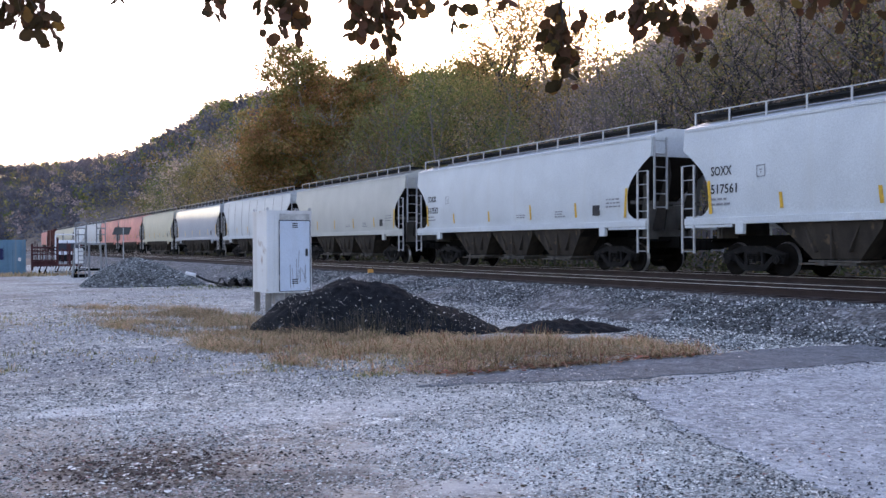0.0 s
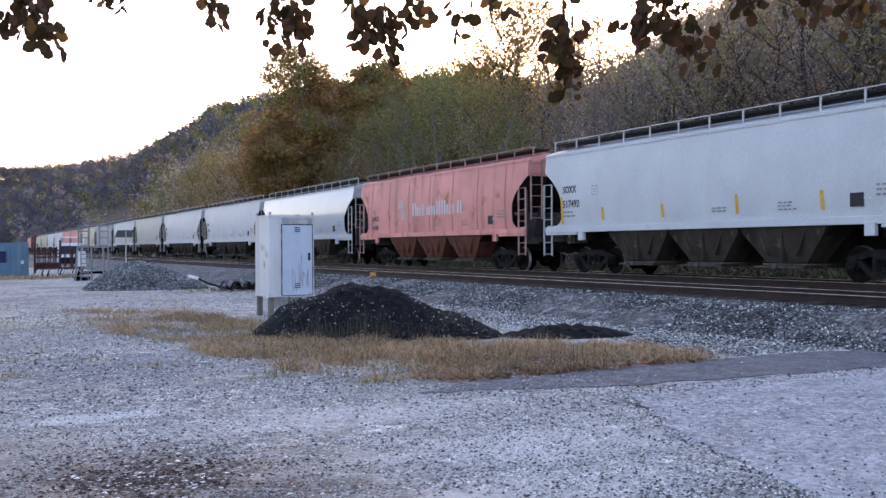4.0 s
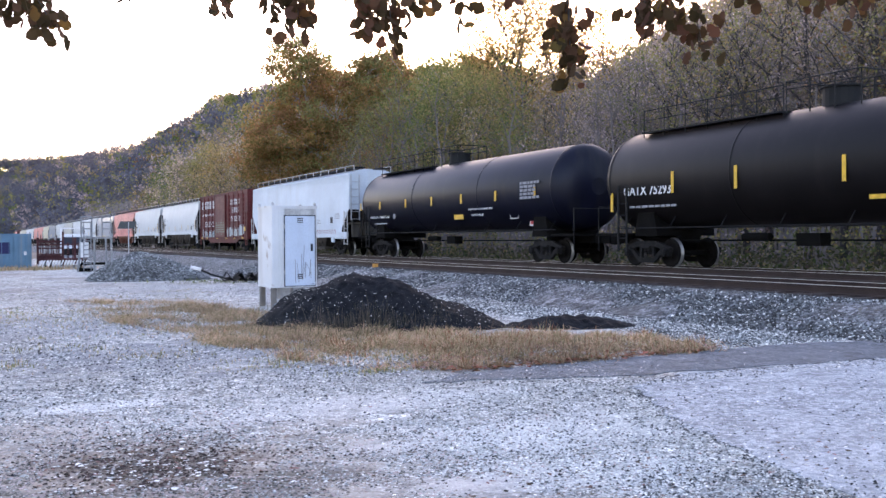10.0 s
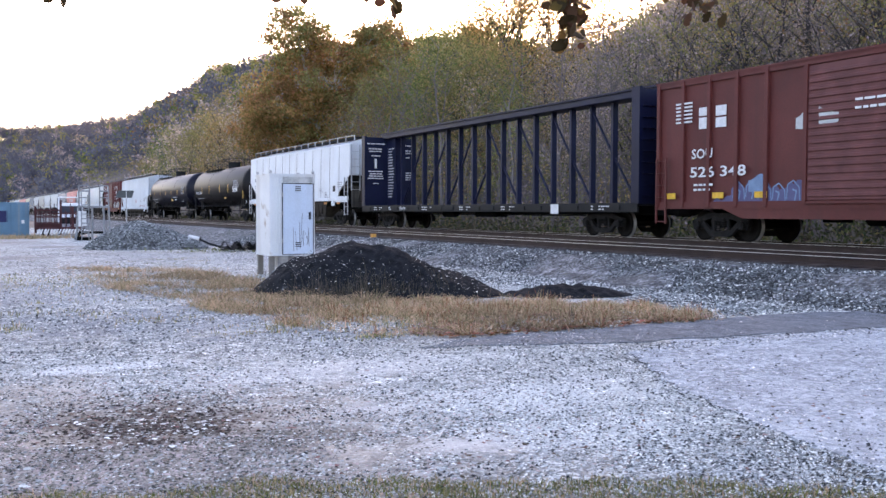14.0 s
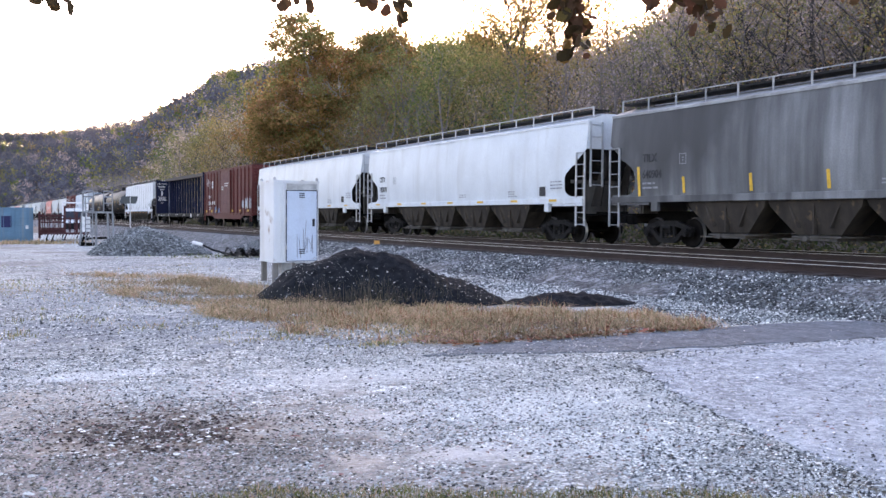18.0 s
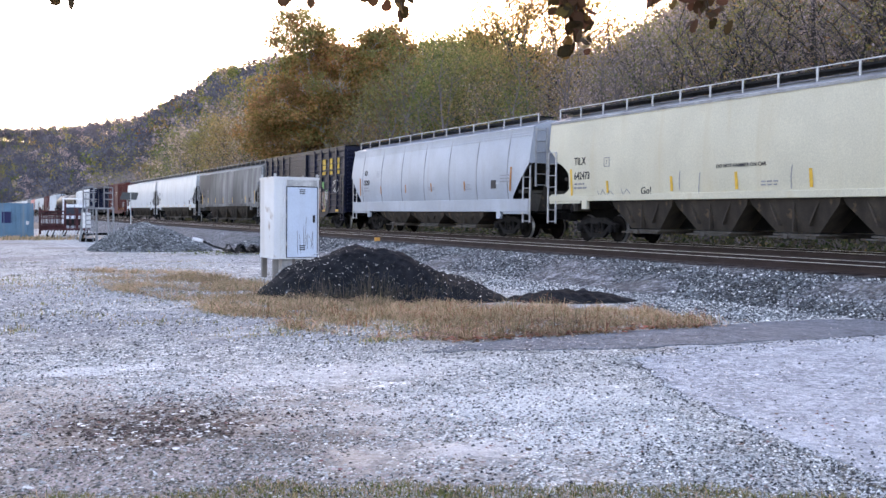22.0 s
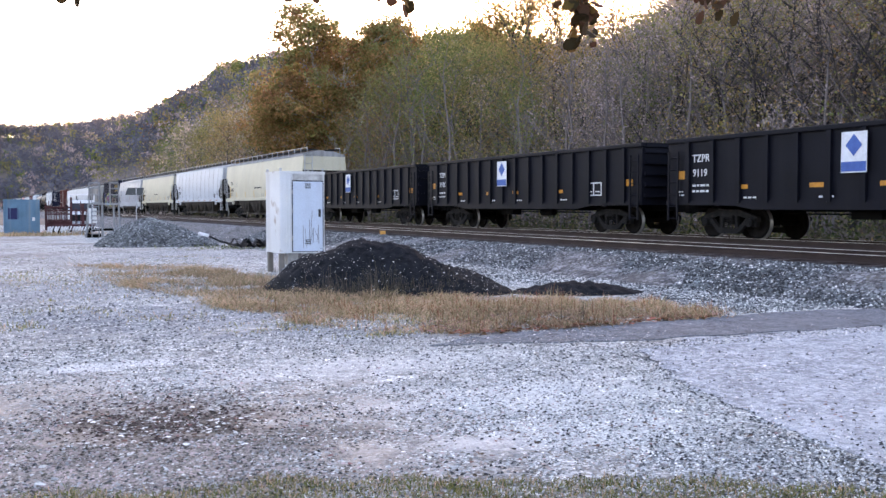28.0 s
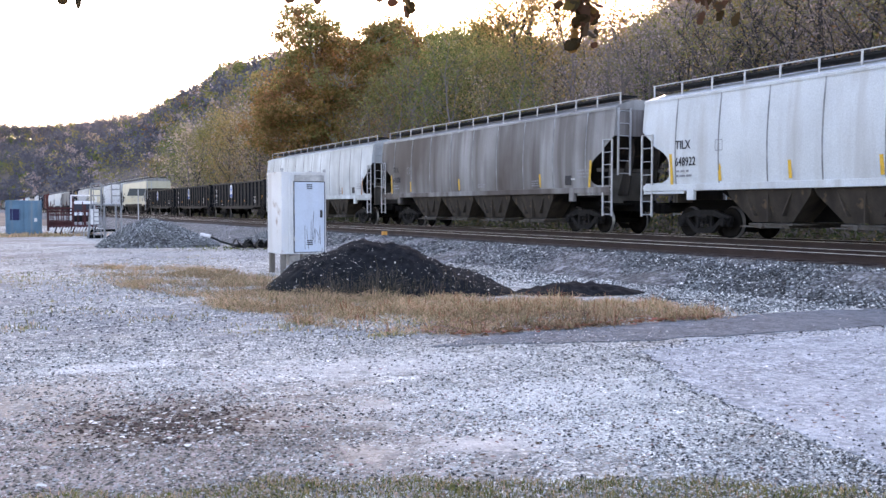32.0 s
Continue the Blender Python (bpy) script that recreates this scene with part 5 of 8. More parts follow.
mark(c, "hazard_placard", -6.7, -6.95, 1.48, 1.64, sx(1.55) - 0.036, mat_once("placard_red", (0.5, 0.05, 0.05)), "red placard stripe")
bm_ = bmesh.new()
for a_, b2_, p_, q_ in ((0, 0.65, 0, 0.03), (0, 0.65, 0.27, 0.3), (0, 0.03, 0, 0.3), (0.62, 0.65, 0, 0.3)):
    box(bm_, sx(1.8) - 0.03, sx(1.8) - 0.025, -5.6 - a_, -5.6 - b2_, 1.72 + p_, 1.72 + q_)
part("stencil_box", bm_, M_WHITE, c, "white outlined stencil frame")
mark(c, "stencil_box", 5.35, 5.1, 1.95, 2.25, sx(2.1) - 0.014, M_FAINT, "small pale stencil")

c, sx = tank_car(-126.8, -145.2, P_TANK2, "weathered brown-black tank car with yellow dashes", 0.2)
lettering(c, "GATX 75293", 7.4, 2.3, 0.42, sx(2.4) - 0.01, M_WHITE, label="white painted letters")
for y_ in (5.0, 2.4, -1.2, -3.9):
    mark(c, "reflector_stripe", y_ - 0.06, y_ + 0.06, 2.3, 2.95, sx(2.6) - 0.01, M_YELLOW, "yellow reflective dash")
for s_ in (1, -1):
    mark(c, "reflector_stripe", s_ * 8.05 - 0.07, s_ * 8.05 + 0.07, 1.8, 3.0, sx(2.4) + 0.02, M_YELLOW, "long yellow reflective dash")
mark(c, "reflector_plate", -1.7, -2.3, 1.85, 2.05, sx(1.9) - 0.012, M_YELLOW, "yellow placard")
bars(c, 7.3, 2.1, 2, 2.6, sx(2.0) - 0.01, M_FAINT, 0.07, 0.2, 23)
mark(c, "white_placard", -5.2, -6.6, 2.35, 2.75, sx(2.5) - 0.01, M_WHITE, "white lettered panel")
lettering(c, "LIQUEFIED PETROLEUM GAS", -5.22, 2.6, 0.1, sx(2.5) - 0.018, M_INK)
lettering(c, "NON ODORIZED", -5.25, 2.42, 0.13, sx(2.5) - 0.018, M_INK)
bars(c, -5.6, 3.1, 4, 1.6, sx(2.9) - 0.01, M_FAINT, 0.12, 0.15, 24)
mark(c, "hazard_placard", -7.05, -7.4, 1.45, 1.85, sx(1.6) - 0.012, M_WHITE, "white hazard placard")

c, wd = hopper(-145.95, -165.65, P_WHITE, "white covered hopper car with pressed side seams", bulge=0.02, half=1.54, opening="tri", inset=1.7, neck=2.85, low=1.45, bays=4, ribs=12, top=4.85)
hopper_marks(c, wd, 10.25, "ALHX", "1107", (), ends=False, y_in=1.55, base=1.95)
for i in range(9):
    mark(c, "reflector_stripe", 8.6 - i * 2.1, 8.1 - i * 2.1, 1.24, 1.36, -1.6, P_ORANGE, "rust-coloured reflector")
for y_ in (5.2, 0.2, -6.0):
    bars(c, y_, 1.9, 4, 0.5, -(wd(1.8) + 0.03), M_FAINT, 0.06, 0.09, 31)

c, w_ = centerbeam(-167.6, -190.5, P_BEAM, "dark blue centerbeam flat car, empty, with white notices")
for i, (z_, wd_) in enumerate(((4.42, 1.0), (4.15, 0.85), (4.02, 0.75), (3.78, 0.5), (2.95, 0.85), (2.82, 0.7), (2.7, 0.8), (2.58, 0.9), (2.3, 0.3), (2.18, 0.5), (2.05, 0.55))):
    end_bars(c, -0.87 - wd_ / 2, z_, wd_, 11.5 - 0.38, M_WHITE, 0.06, 40 + i)
    end_bars(c, 0.87 - wd_ / 2, z_ - 0.05, wd_, 11.5 - 0.38, M_WHITE, 0.06, 140 + i)
part("small_emblem", box(bmesh.new(), -0.95, -0.82, 11.115, 11.12, 3.15, 3.65), M_WHITE, c, "white outlined figure plate")
for i in range(18):
    bars(c, 10.95, 4.15 - i * 0.15, 1, 0.6, -0.206, M_WHITE, 0.055, 0.1, 60 + i)
lettering(c, "NOKL", 8.3, 0.92, 0.22, -w_ - 0.03, M_WHITE)
lettering(c, "734943", 6.7, 0.92, 0.22, -w_ - 0.03, M_WHITE, 1.3)
for y_ in (9.8, 4.2, 0.5, -3.0, -9.0):
    bars(c, y_, 1.02, 2, 0.9, -w_ - 0.025, M_WHITE, 0.04, 0.1, 70)
mark(c, "stencil_box", -6.6, -7.1, 0.78, 1.12, -w_ - 0.065, M_WHITE, "white stencilled panel")

c, w_ = boxcar(-191.4, -206.8, P_BOXRED2, "brown-red boxcar with smooth panels and sprayed paint", corrugated=False, posts=15, door=(1.9, -1.3), top=4.92, door_mat=mat("boxcar_dusky_door", (0.15, 0.048, 0.046), 0.6, streak=(0.09, 0.028, 0.027), amount=0.3))
X_ = -w_ + 0.045
blocks(c, 5.95, 3.28, 2, 0.6, 0.62, 0.08, X_ - 0.02, M_WHITE)
for i in range(6):
    mark(c, "emblem_bar", 6.8, 6.1, 3.5 + i * 0.11, 3.55 + i * 0.11, X_ - 0.08, M_WHITE, "white emblem bar")
lettering(c, "SOU", 6.1, 2.42, 0.4, X_ - 0.08, M_WHITE, width=0.85)
lettering(c, "526 348", 6.15, 1.88, 0.42, X_ - 0.08, M_WHITE, width=2.2)
bars(c, 6.0, 1.62, 2, 0.8, X_ - 0.08, M_WHITE, 0.06, 0.14, 81)
bars(c, 0.4, 3.55, 2, 1.2, -w_ - 0.09, M_WHITE, 0.06, 0.2, 82)
smooth_skin = lambda y: -w_ - 0.056 if -1.35 < y < 1.95 else -w_ + 0.03
S_VI, S_BL = mat_once("spray_blue_violet", (0.1, 0.1, 0.2)), mat_once("spray_blue", (0.16, 0.26, 0.4))
spray(c, 5.4, 1.95, [0.8, 0.8, 0.85, 0.95], [1.1, 1.45, 1.35, 1.7], S_VI, smooth_skin, "blue-violet sprayed graffiti", 0.3, 0.06, 3)
throw_up(c, 4.5, 2.1, 1.05, 1.75, 5, S_VI, S_BL, smooth_skin, "blue sprayed graffiti", 21)
spray(c, 3.9, 3.3, [1.4, 1.35], [1.75, 1.9], S_BL, lambda y: smooth_skin(y) - 0.009, "light blue sprayed patch", 0.1, 0.06, 8)
spray(c, 2.3, 1.96, [3.0, 3.05], [3.3, 3.55], G_W, lambda y: smooth_skin(y) - 0.004, "white sprayed patch", 0.2, 0.05, 5)
spray(c, 1.5, 0.9, [3.1, 3.0], [3.5, 3.3], G_W, smooth_skin, "white sprayed patch", 0.25, 0.05, 6)
throw_up(c, -4.6, -7.2, 1.45, 2.4, 4, G_W, S_BL, smooth_skin, "white and blue sprayed graffiti", 23)
for y_ in (7.0, 5.0, 3.4, -2.0, -4.3, -6.5):
    mark(c, "reflector_plate", y_ - 0.22, y_ + 0.22, 1.25, 1.42, -w_ - 0.04, M_YELLOW, "yellow reflector")

for b, e, number in ((-208.3, -228.1, "700791"), (-229.15, -248.75, "702076")):
    c, wd = hopper(b, e, P_GREY2, "pale grey covered hopper car with dark end openings", bays=4, opening="notch", inset=1.3, neck=3.32, low=1.43)
    hopper_marks(c, wd, (b - e) / 2, "CITX", number, (), ends=False, y_in=1.6, base=1.7)
    for i in range(7):
        mark(c, "reflector_stripe", 8.6 - i * 2.7, 8.1 - i * 2.7, 1.5, 1.58, -1.588, M_YELLOW, "yellow reflective strip")
c, wd = hopper(-250.1, -269.95, P_DIRTY, "grimy dark-streaked grey covered hopper car", bays=4, opening="notch", inset=1.3, neck=3.32, low=1.43, rail_mat=mat("dull_steel", (0.36, 0.36, 0.36), 0.6), roof_mat=P_DULLROOF)
hopper_marks(c, wd, 9.8, "TILX", "640904", [(6.3, 0.5), (3.6, 0.5), (1.0, 0.5), (-2.0, 0.55), (-5.9, 0.55)], y_in=1.58, base=1.7)

# dark blue boxcar with bright sprayed paint
c, w_ = boxcar(-271.45, -286.9, P_NAVY, "dark blue ribbed boxcar with bright sprayed graffiti", posts=13, door=(2.3, -1.0))
X_ = -w_ - 0.004
blocks(c, -3.85, 3.5, 3, 0.78, 0.62, 0.36, X_, mat_once("letter_yellow", (0.6, 0.37, 0.05)), 0.3)
lettering(c, "CS XT", 6.95, 2.78, 0.36, X_, mat_once("letter_dull_yellow", (0.42, 0.3, 0.1)), 1.4)
lettering(c, "138 713", 7.15, 2.02, 0.38, X_ - 0.012, M_WHITE, width=1.8)
S_Y, S_P, S_C, S_L, S_O, S_V = mat_once("spray_lime", (0.6, 0.72, 0.16)), mat_once("spray_magenta", (0.62, 0.07, 0.22)), mat_once("spray_cyan", (0.2, 0.66, 0.82)), mat_once("spray_violet", (0.2, 0.12, 0.45)), mat_once("spray_tan", (0.33, 0.2, 0.16)), mat_once("spray_blue_bright", (0.05, 0.09, 0.42))
S_K, S_GR = mat_once("spray_plum_black", (0.012, 0.01, 0.025)), mat_once("spray_green", (0.16, 0.4, 0.14))
panel = lambda d: (lambda y: (-w_ - 0.053 if -1.05 < y < 2.35 else -w_ - 0.003) - d)
W_ = "bright sprayed graffiti"
spray(c, 7.0, 5.3, [0.80, 1.50, 1.70], [1.70, 1.90, 2.00], S_Y, panel(0), W_, 0.12, 0.06, 2)
spray(c, 6.3, 5.6, [0.85, 0.78, 1.05], [2.45, 2.50, 2.55], S_Y, panel(0.002), W_, 0.15, 0.06, 3)
spray(c, 6.2, 1.2, [2.30, 2.50, 2.55, 2.65, 2.65], [2.55, 2.80, 2.90, 3.00, 3.00], S_Y, panel(0), W_, 0.16, 0.06, 4)
spray(c, 5.5, 1.3, [2.35, 2.40, 2.45, 2.15], [2.60, 2.70, 2.75, 2.80], S_L, panel(0.003), W_, 0.12, 0.06, 5)
spray(c, 5.6, 1.5, [1.70, 1.70, 1.75, 1.95], [2.35, 2.45, 2.43, 2.45], S_P, panel(0.005), W_, 0.1, 0.06, 6)
for ya_, yb_, l_, h_ in ((5.5, 5.05, 0.80, 1.75), (4.75, 4.3, 0.80, 1.75), (4.35, 3.6, 1.20, 1.77), (3.75, 3.3, 0.80, 1.65), (3.0, 2.4, 0.80, 1.75), (2.3, 1.7, 0.83, 1.35), (2.3, 1.4, 1.30, 1.70)):
    spray(c, ya_, yb_, [l_, l_], [h_, h_], S_C, panel(0.007), "cyan sprayed graffiti", 0.07, 0.06, 7)
for ya_, yb_, l_, h_ in ((4.55, 3.95, 1.90, 2.35), (3.3, 2.95, 0.95, 1.95), (1.75, 1.4, 1.80, 2.05)):
    spray(c, ya_, yb_, [l_, l_], [h_, h_ + 0.05], S_K, panel(0.009), "dark sprayed gap", 0.08, 0.06, 8)
spray(c, 1.15, 0.35, [0.85, 0.80, 1.05], [2.85, 2.95, 2.65], S_Y, panel(0.004), W_, 0.16, 0.06, 9)
spray(c, 1.45, 0.75, [0.90, 0.85], [1.35, 1.50], S_Y, panel(0.006), W_, 0.14, 0.06, 10)
for pts_ in ([(5.7, 1.70), (5.6, 2.40), (5.0, 2.55), (4.75, 1.70)], [(3.4, 0.85), (3.3, 1.65), (2.75, 1.80), (2.8, 2.50), (2.4, 2.65)], [(2.2, 2.45), (1.6, 2.60), (1.4, 2.25), (1.9, 1.85), (1.7, 1.05)], [(0.3, 1.35), (0.1, 1.95), (-0.1, 2.50)]):
    stroke(c, pts_, 0.05, G_W, panel(0.012), "white sprayed outline")
for y_, z_ in ((2.75, 3.05), (0.75, 2.95), (0.4, 2.85)):
    spray(c, y_ + 0.14, y_ - 0.14, [z_, z_ - 0.1], [z_ + 0.35, z_ + 0.2], G_W, panel(0.011), "white sprayed tag", 0.3, 0.04, 11)
spray(c, -0.1, -5.2, [0.80, 0.85, 0.85, 0.85, 0.90], [1.35, 2.25, 2.35, 2.25, 2.05], S_O, panel(0), "tan and plum sprayed faces", 0.3, 0.06, 12)
for ya_, yb_, l_, h_ in ((-0.5, -1.2, 1.05, 1.95), (-2.0, -2.5, 1.25, 1.65), (-2.9, -3.3, 1.65, 2.15), (-3.6, -4.1, 0.95, 1.65), (-4.5, -5.0, 0.95, 1.85)):
    spray(c, ya_, yb_, [l_, l_ + 0.1], [h_, h_ - 0.2], S_K, panel(0.003), "plum sprayed patch", 0.3, 0.06, 13)
for pts_ in ([(-1.4, 2.15), (-1.5, 2.35), (-1.25, 1.85), (-1.7, 1.45), (-1.5, 1.10)], [(-1.9, 2.35), (-2.5, 2.15), (-2.55, 1.65), (-2.1, 1.45), (-2.7, 1.15)], [(-3.1, 1.15), (-3.2, 1.95), (-3.6, 2.35), (-4.0, 2.05), (-3.9, 1.35)], [(-4.4, 2.25), (-4.7, 1.85), (-4.5, 1.35)]):
    stroke(c, pts_, 0.05, G_W, panel(0.006), "white sprayed outline")
for y_, z_ in ((-2.75, 2.35), (-3.9, 2.45), (-1.0, 1.00), (0.0, 1.65)):
    spray(c, y_ + 0.25, y_ - 0.3, [z_, z_ + 0.05], [z_ + 0.4, z_ + 0.3], S_GR, panel(0.008), "green sprayed patch", 0.25, 0.05, 14)
spray(c, 7.4, 7.15, [1.35, 1.45], [2.95, 3.05], S_V, panel(0), "blue sprayed tag", 0.2, 0.06, 15)
stroke(c, [(-5.75, 2.50), (-5.8, 2.80), (-6.0, 2.65), (-6.05, 2.85), (-6.3, 2.75), (-6.5, 2.85)], 0.05, M_WHITE, panel(0.004), "white sprayed tag")
stroke(c, [(-5.8, 2.20), (-6.0, 2.40), (-6.05, 2.15), (-6.3, 2.35), (-6.4, 2.10), (-6.6, 2.35)], 0.05, M_WHITE, panel(0.004), "white sprayed tag")
G_DK = mat_once("spray_outline_black", (0.006, 0.006, 0.012))
for k_, (ya_, yb_, za_, zb_) in enumerate(((6.6, 5.7, 1.0, 2.3), (5.75, 4.9, 0.85, 2.5), (4.9, 4.1, 0.85, 2.45), (4.1, 3.2, 0.9, 2.5), (3.2, 2.5, 0.9, 2.55), (2.5, 1.5, 0.9, 2.6), (1.4, 0.5, 0.9, 2.8), (0.4, -0.5, 0.9, 2.0))):
    r_ = random.Random(60 + k_)
    pts_ = [(ya_ + (yb_ - ya_) * u_ + r_.uniform(-0.12, 0.12), za_ + (zb_ - za_) * v_ + r_.uniform(-0.15, 0.15)) for u_, v_ in ((0, 0), (0.1, 0.5), (0.0, 0.9), (0.4, 1.0), (0.6, 0.7), (0.5, 0.35), (0.85, 0.3), (0.95, 0.8))]
    stroke(c, pts_, 0.055, G_DK, panel(0.013), "black sprayed outline")
    stroke(c, [(y_ - 0.07, z_ + 0.05) for y_, z_ in pts_[2:7]], 0.035, G_W if k_ % 2 else S_Y, panel(0.016), "pale sprayed highlight")
for k_, (ya_, za_) in enumerate(((-0.8, 1.7), (-1.9, 1.8), (-2.9, 1.6), (-3.7, 1.8), (-4.6, 1.7))):
    r_ = random.Random(80 + k_)
    pts_ = [(ya_ + 0.4 * math.cos(1.1 * n_ + k_) + r_.uniform(-0.1, 0.1), za_ + 0.55 * math.sin(1.1 * n_ + k_) + r_.uniform(-0.1, 0.1)) for n_ in range(6)]
    stroke(c, pts_, 0.05, G_DK, panel(0.008), "black sprayed outline")
    stroke(c, [(y_ - 0.1, z_ + 0.08) for y_, z_ in pts_[1:5]], 0.035, (G_W, S_GR, S_O)[k_ % 3], panel(0.011), "pale sprayed highlight")
bm_ = bmesh.new()
for a_, b2_, p_, q_ in ((0, 0.62, 0, 0.03), (0, 0.62, 0.4, 0.43), (0, 0.03, 0, 0.43), (0.59, 0.62, 0, 0.43), (0.3, 0.33, 0.1, 0.43)):
    box(bm_, -w_ - 0.02, -w_ - 0.014, -4.5 - a_, -4.5 - b2_, 1.75 + p_, 1.75 + q_)
part("stencil_box", bm_, M_WHITE, c, "white stencilled frame")
for y_ in (7.0, 5.3, 3.0, 0.4, -1.7, -4.4, -6.6):
    mark(c, "reflector_plate", y_ - 0.25, y_ + 0.25, 1.02, 1.14, -w_ - 0.085, M_YELLOW, "yellow reflector")

c, wd = hopper(-288.15, -306.4, mat("hopper_blue_grey_paint", (0.4, 0.44, 0.49), 0.4, var=0.15, scale=0.5, fine=25, bump=0.03, streak=(0.3, 0.31, 0.33), amount=0.35), "blue-grey round-sided covered hopper car with deep side sill", bulge=0.2, half=1.5, opening="tri", inset=1.25, neck=2.9, low=1.05, bays=3, sill_h=0.5, ribs=7, beads=3)
hopper_marks(c, wd, 9.2, "AEX", "12283", [(5.0, 0.4), (2.0, 0.4), (-0.8, 0.4), (-4.0, 0.4)], y_in=1.9, base=1.95, orange=P_ORANGE)
c, wd = hopper(-307.6, -327.35, P_CREAM, "cream covered hopper car with orange reflective stripes", bays=4, opening="notch", inset=1.3, neck=3.32, low=1.43, roof_mat=P_DULLROOF)
hopper_marks(c, wd, 9.8, "TILX", "642473", [(6.3, 0.4), (3.1, 0.45), (0.4, 0.5), (-2.2, 0.55), (-5.5, 0.6)], y_in=1.58, base=1.7)
lettering(c, "DO NOT HAMMER ON CAR", 1.2, 2.3, 0.15, -(wd(2.4) + 0.012), M_INK, label="small dark notice")
lettering(c, "Go!", 4.6, 1.6, 0.34, -(wd(1.7) + 0.012), M_INK, label="dark scrawled tag")
for pts_ in ([(6.9, 1.75), (6.75, 1.55), (6.6, 1.8), (6.4, 1.55), (6.2, 1.75), (6.0, 1.6)], [(5.6, 1.8), (5.5, 1.6), (5.3, 1.78), (5.1, 1.6)], [(3.75, 1.5), (4.7, 1.47)]):
    stroke(c, pts_, 0.03, M_FAINT, lambda y: -(wd(1.7) + 0.012), "faint scrawled tag")
for y_, z_ in ((2.75, 1.7), (-1.55, 1.65), (1.9, 1.5)):
    stroke(c, [(y_, z_), (y_ + 0.02, z_ + 0.3), (y_ - 0.02, z_ + 0.7)], 0.03, M_FAINT, lambda y: -(wd(2.0) + 0.012), "dark scrape")
c, wd = hopper(-328.85, -348.8, mat("hopper_cool_grey_paint", (0.55, 0.6, 0.65), 0.42, var=0.1, scale=0.6, fine=25, bump=0.03, streak=(0.46, 0.48, 0.5), amount=0.3), "cool grey covered hopper car with side seams", bays=4, opening="notch", inset=1.3, neck=3.32, low=1.43, ribs=11)
hopper_marks(c, wd, 9.9, "CITX", "700941", (), ends=False, y_in=1.6, base=1.7)
for i in range(8):
    mark(c, "reflector_stripe", 8.6 - i * 2.35, 7.9 - i * 2.35, 1.46, 1.54, -1.588, P_ORANGE, "rust-coloured reflector")
c, wd = hopper(-350.2, -370.2, P_CREAM, "cream covered hopper car with a dark sprayed tag", bays=4, opening="notch", inset=1.3, neck=3.32, low=1.43, roof_mat=P_DULLROOF)
hopper_marks(c, wd, 9.95, "TILX", "642490", [(6.6, 0.4), (4.0, 0.4), (1.5, 0.5), (-1.6, 0.5), (-5.2, 0.5)], y_in=1.58, base=1.7)
x_ = -(wd(2.5) + 0.014)
for pts_ in ([(-4.55, 2.9), (-4.7, 2.35), (-4.8, 2.85), (-4.95, 2.3), (-5.05, 2.8), (-5.2, 2.35), (-5.3, 2.85)], [(-5.45, 2.3), (-5.5, 2.9), (-5.7, 2.4), (-5.8, 2.9), (-5.95, 2.5)], [(-4.7, 2.15), (-5.8, 2.2)]):
    stroke(c, pts_, 0.04, M_FAINT, lambda y: x_, "thin dark sprayed tag")
lettering(c, "DO NOT HAMMER ON CAR", 1.3, 2.3, 0.15, -(wd(2.4) + 0.012), M_INK, label="small dark notice")

gondola(-371.6, -387.5, "black steel gondola car, empty, with white lettering", "9137", 101)
gondola(-388.8, -404.5, "black steel gondola car, empty, with white lettering", "9100", 105)
gondola(-405.7, -422.1, "black steel gondola car, empty, with white lettering", "9119", 109)
c, wd = hopper(-422.95, -442.9, mat("hopper_blotched_grey_paint", (0.58, 0.62, 0.63), 0.5, var=0.3, scale=0.5, fine=25, bump=0.03, streak=(0.3, 0.31, 0.31), amount=0.6), "blotched grey covered hopper car with rusted stripes", bays=4, opening="notch", inset=1.3, neck=3.32, low=1.43, ribs=11)
hopper_marks(c, wd, 10.0, "SOXX", "121957", [(6.5, 0.4), (3.9, 0.4), (1.6, 0.4), (-0.8, 0.4), (-5.5, 0.4)], y_in=1.58, base=1.7, orange=P_ORANGE)
c, wd = hopper(-444.3, -464.15, P_BROWNED, "pale grey covered hopper car with heavy brown-grey staining", bays=4, opening="notch", inset=1.3, neck=3.32, low=1.43, ribs=9, roof_mat=P_DULLROOF)
hopper_marks(c, wd, 10.0, "TILX", "645828", [(6.3, 0.5), (1.2, 0.5), (-5.4, 0.5)], y_in=1.58, base=1.7)
c, wd = hopper(-465.65, -485.5, mat("hopper_seamed_grey_paint", (0.6, 0.63, 0.64), 0.48, var=0.12, scale=0.6, fine=25, bump=0.03, streak=(0.36, 0.34, 0.32), amount=0.4), "pale grey covered hopper car with side seams and orange stripes", bays=4, opening="notch", inset=1.3, neck=3.32, low=1.43, ribs=10)
hopper_marks(c, wd, 9.9, "TILX", "648922", [(6.4, 0.5), (3.8, 0.5), (1.0, 0.5), (-2, 0.5)], y_in=1.58, base=1.7)


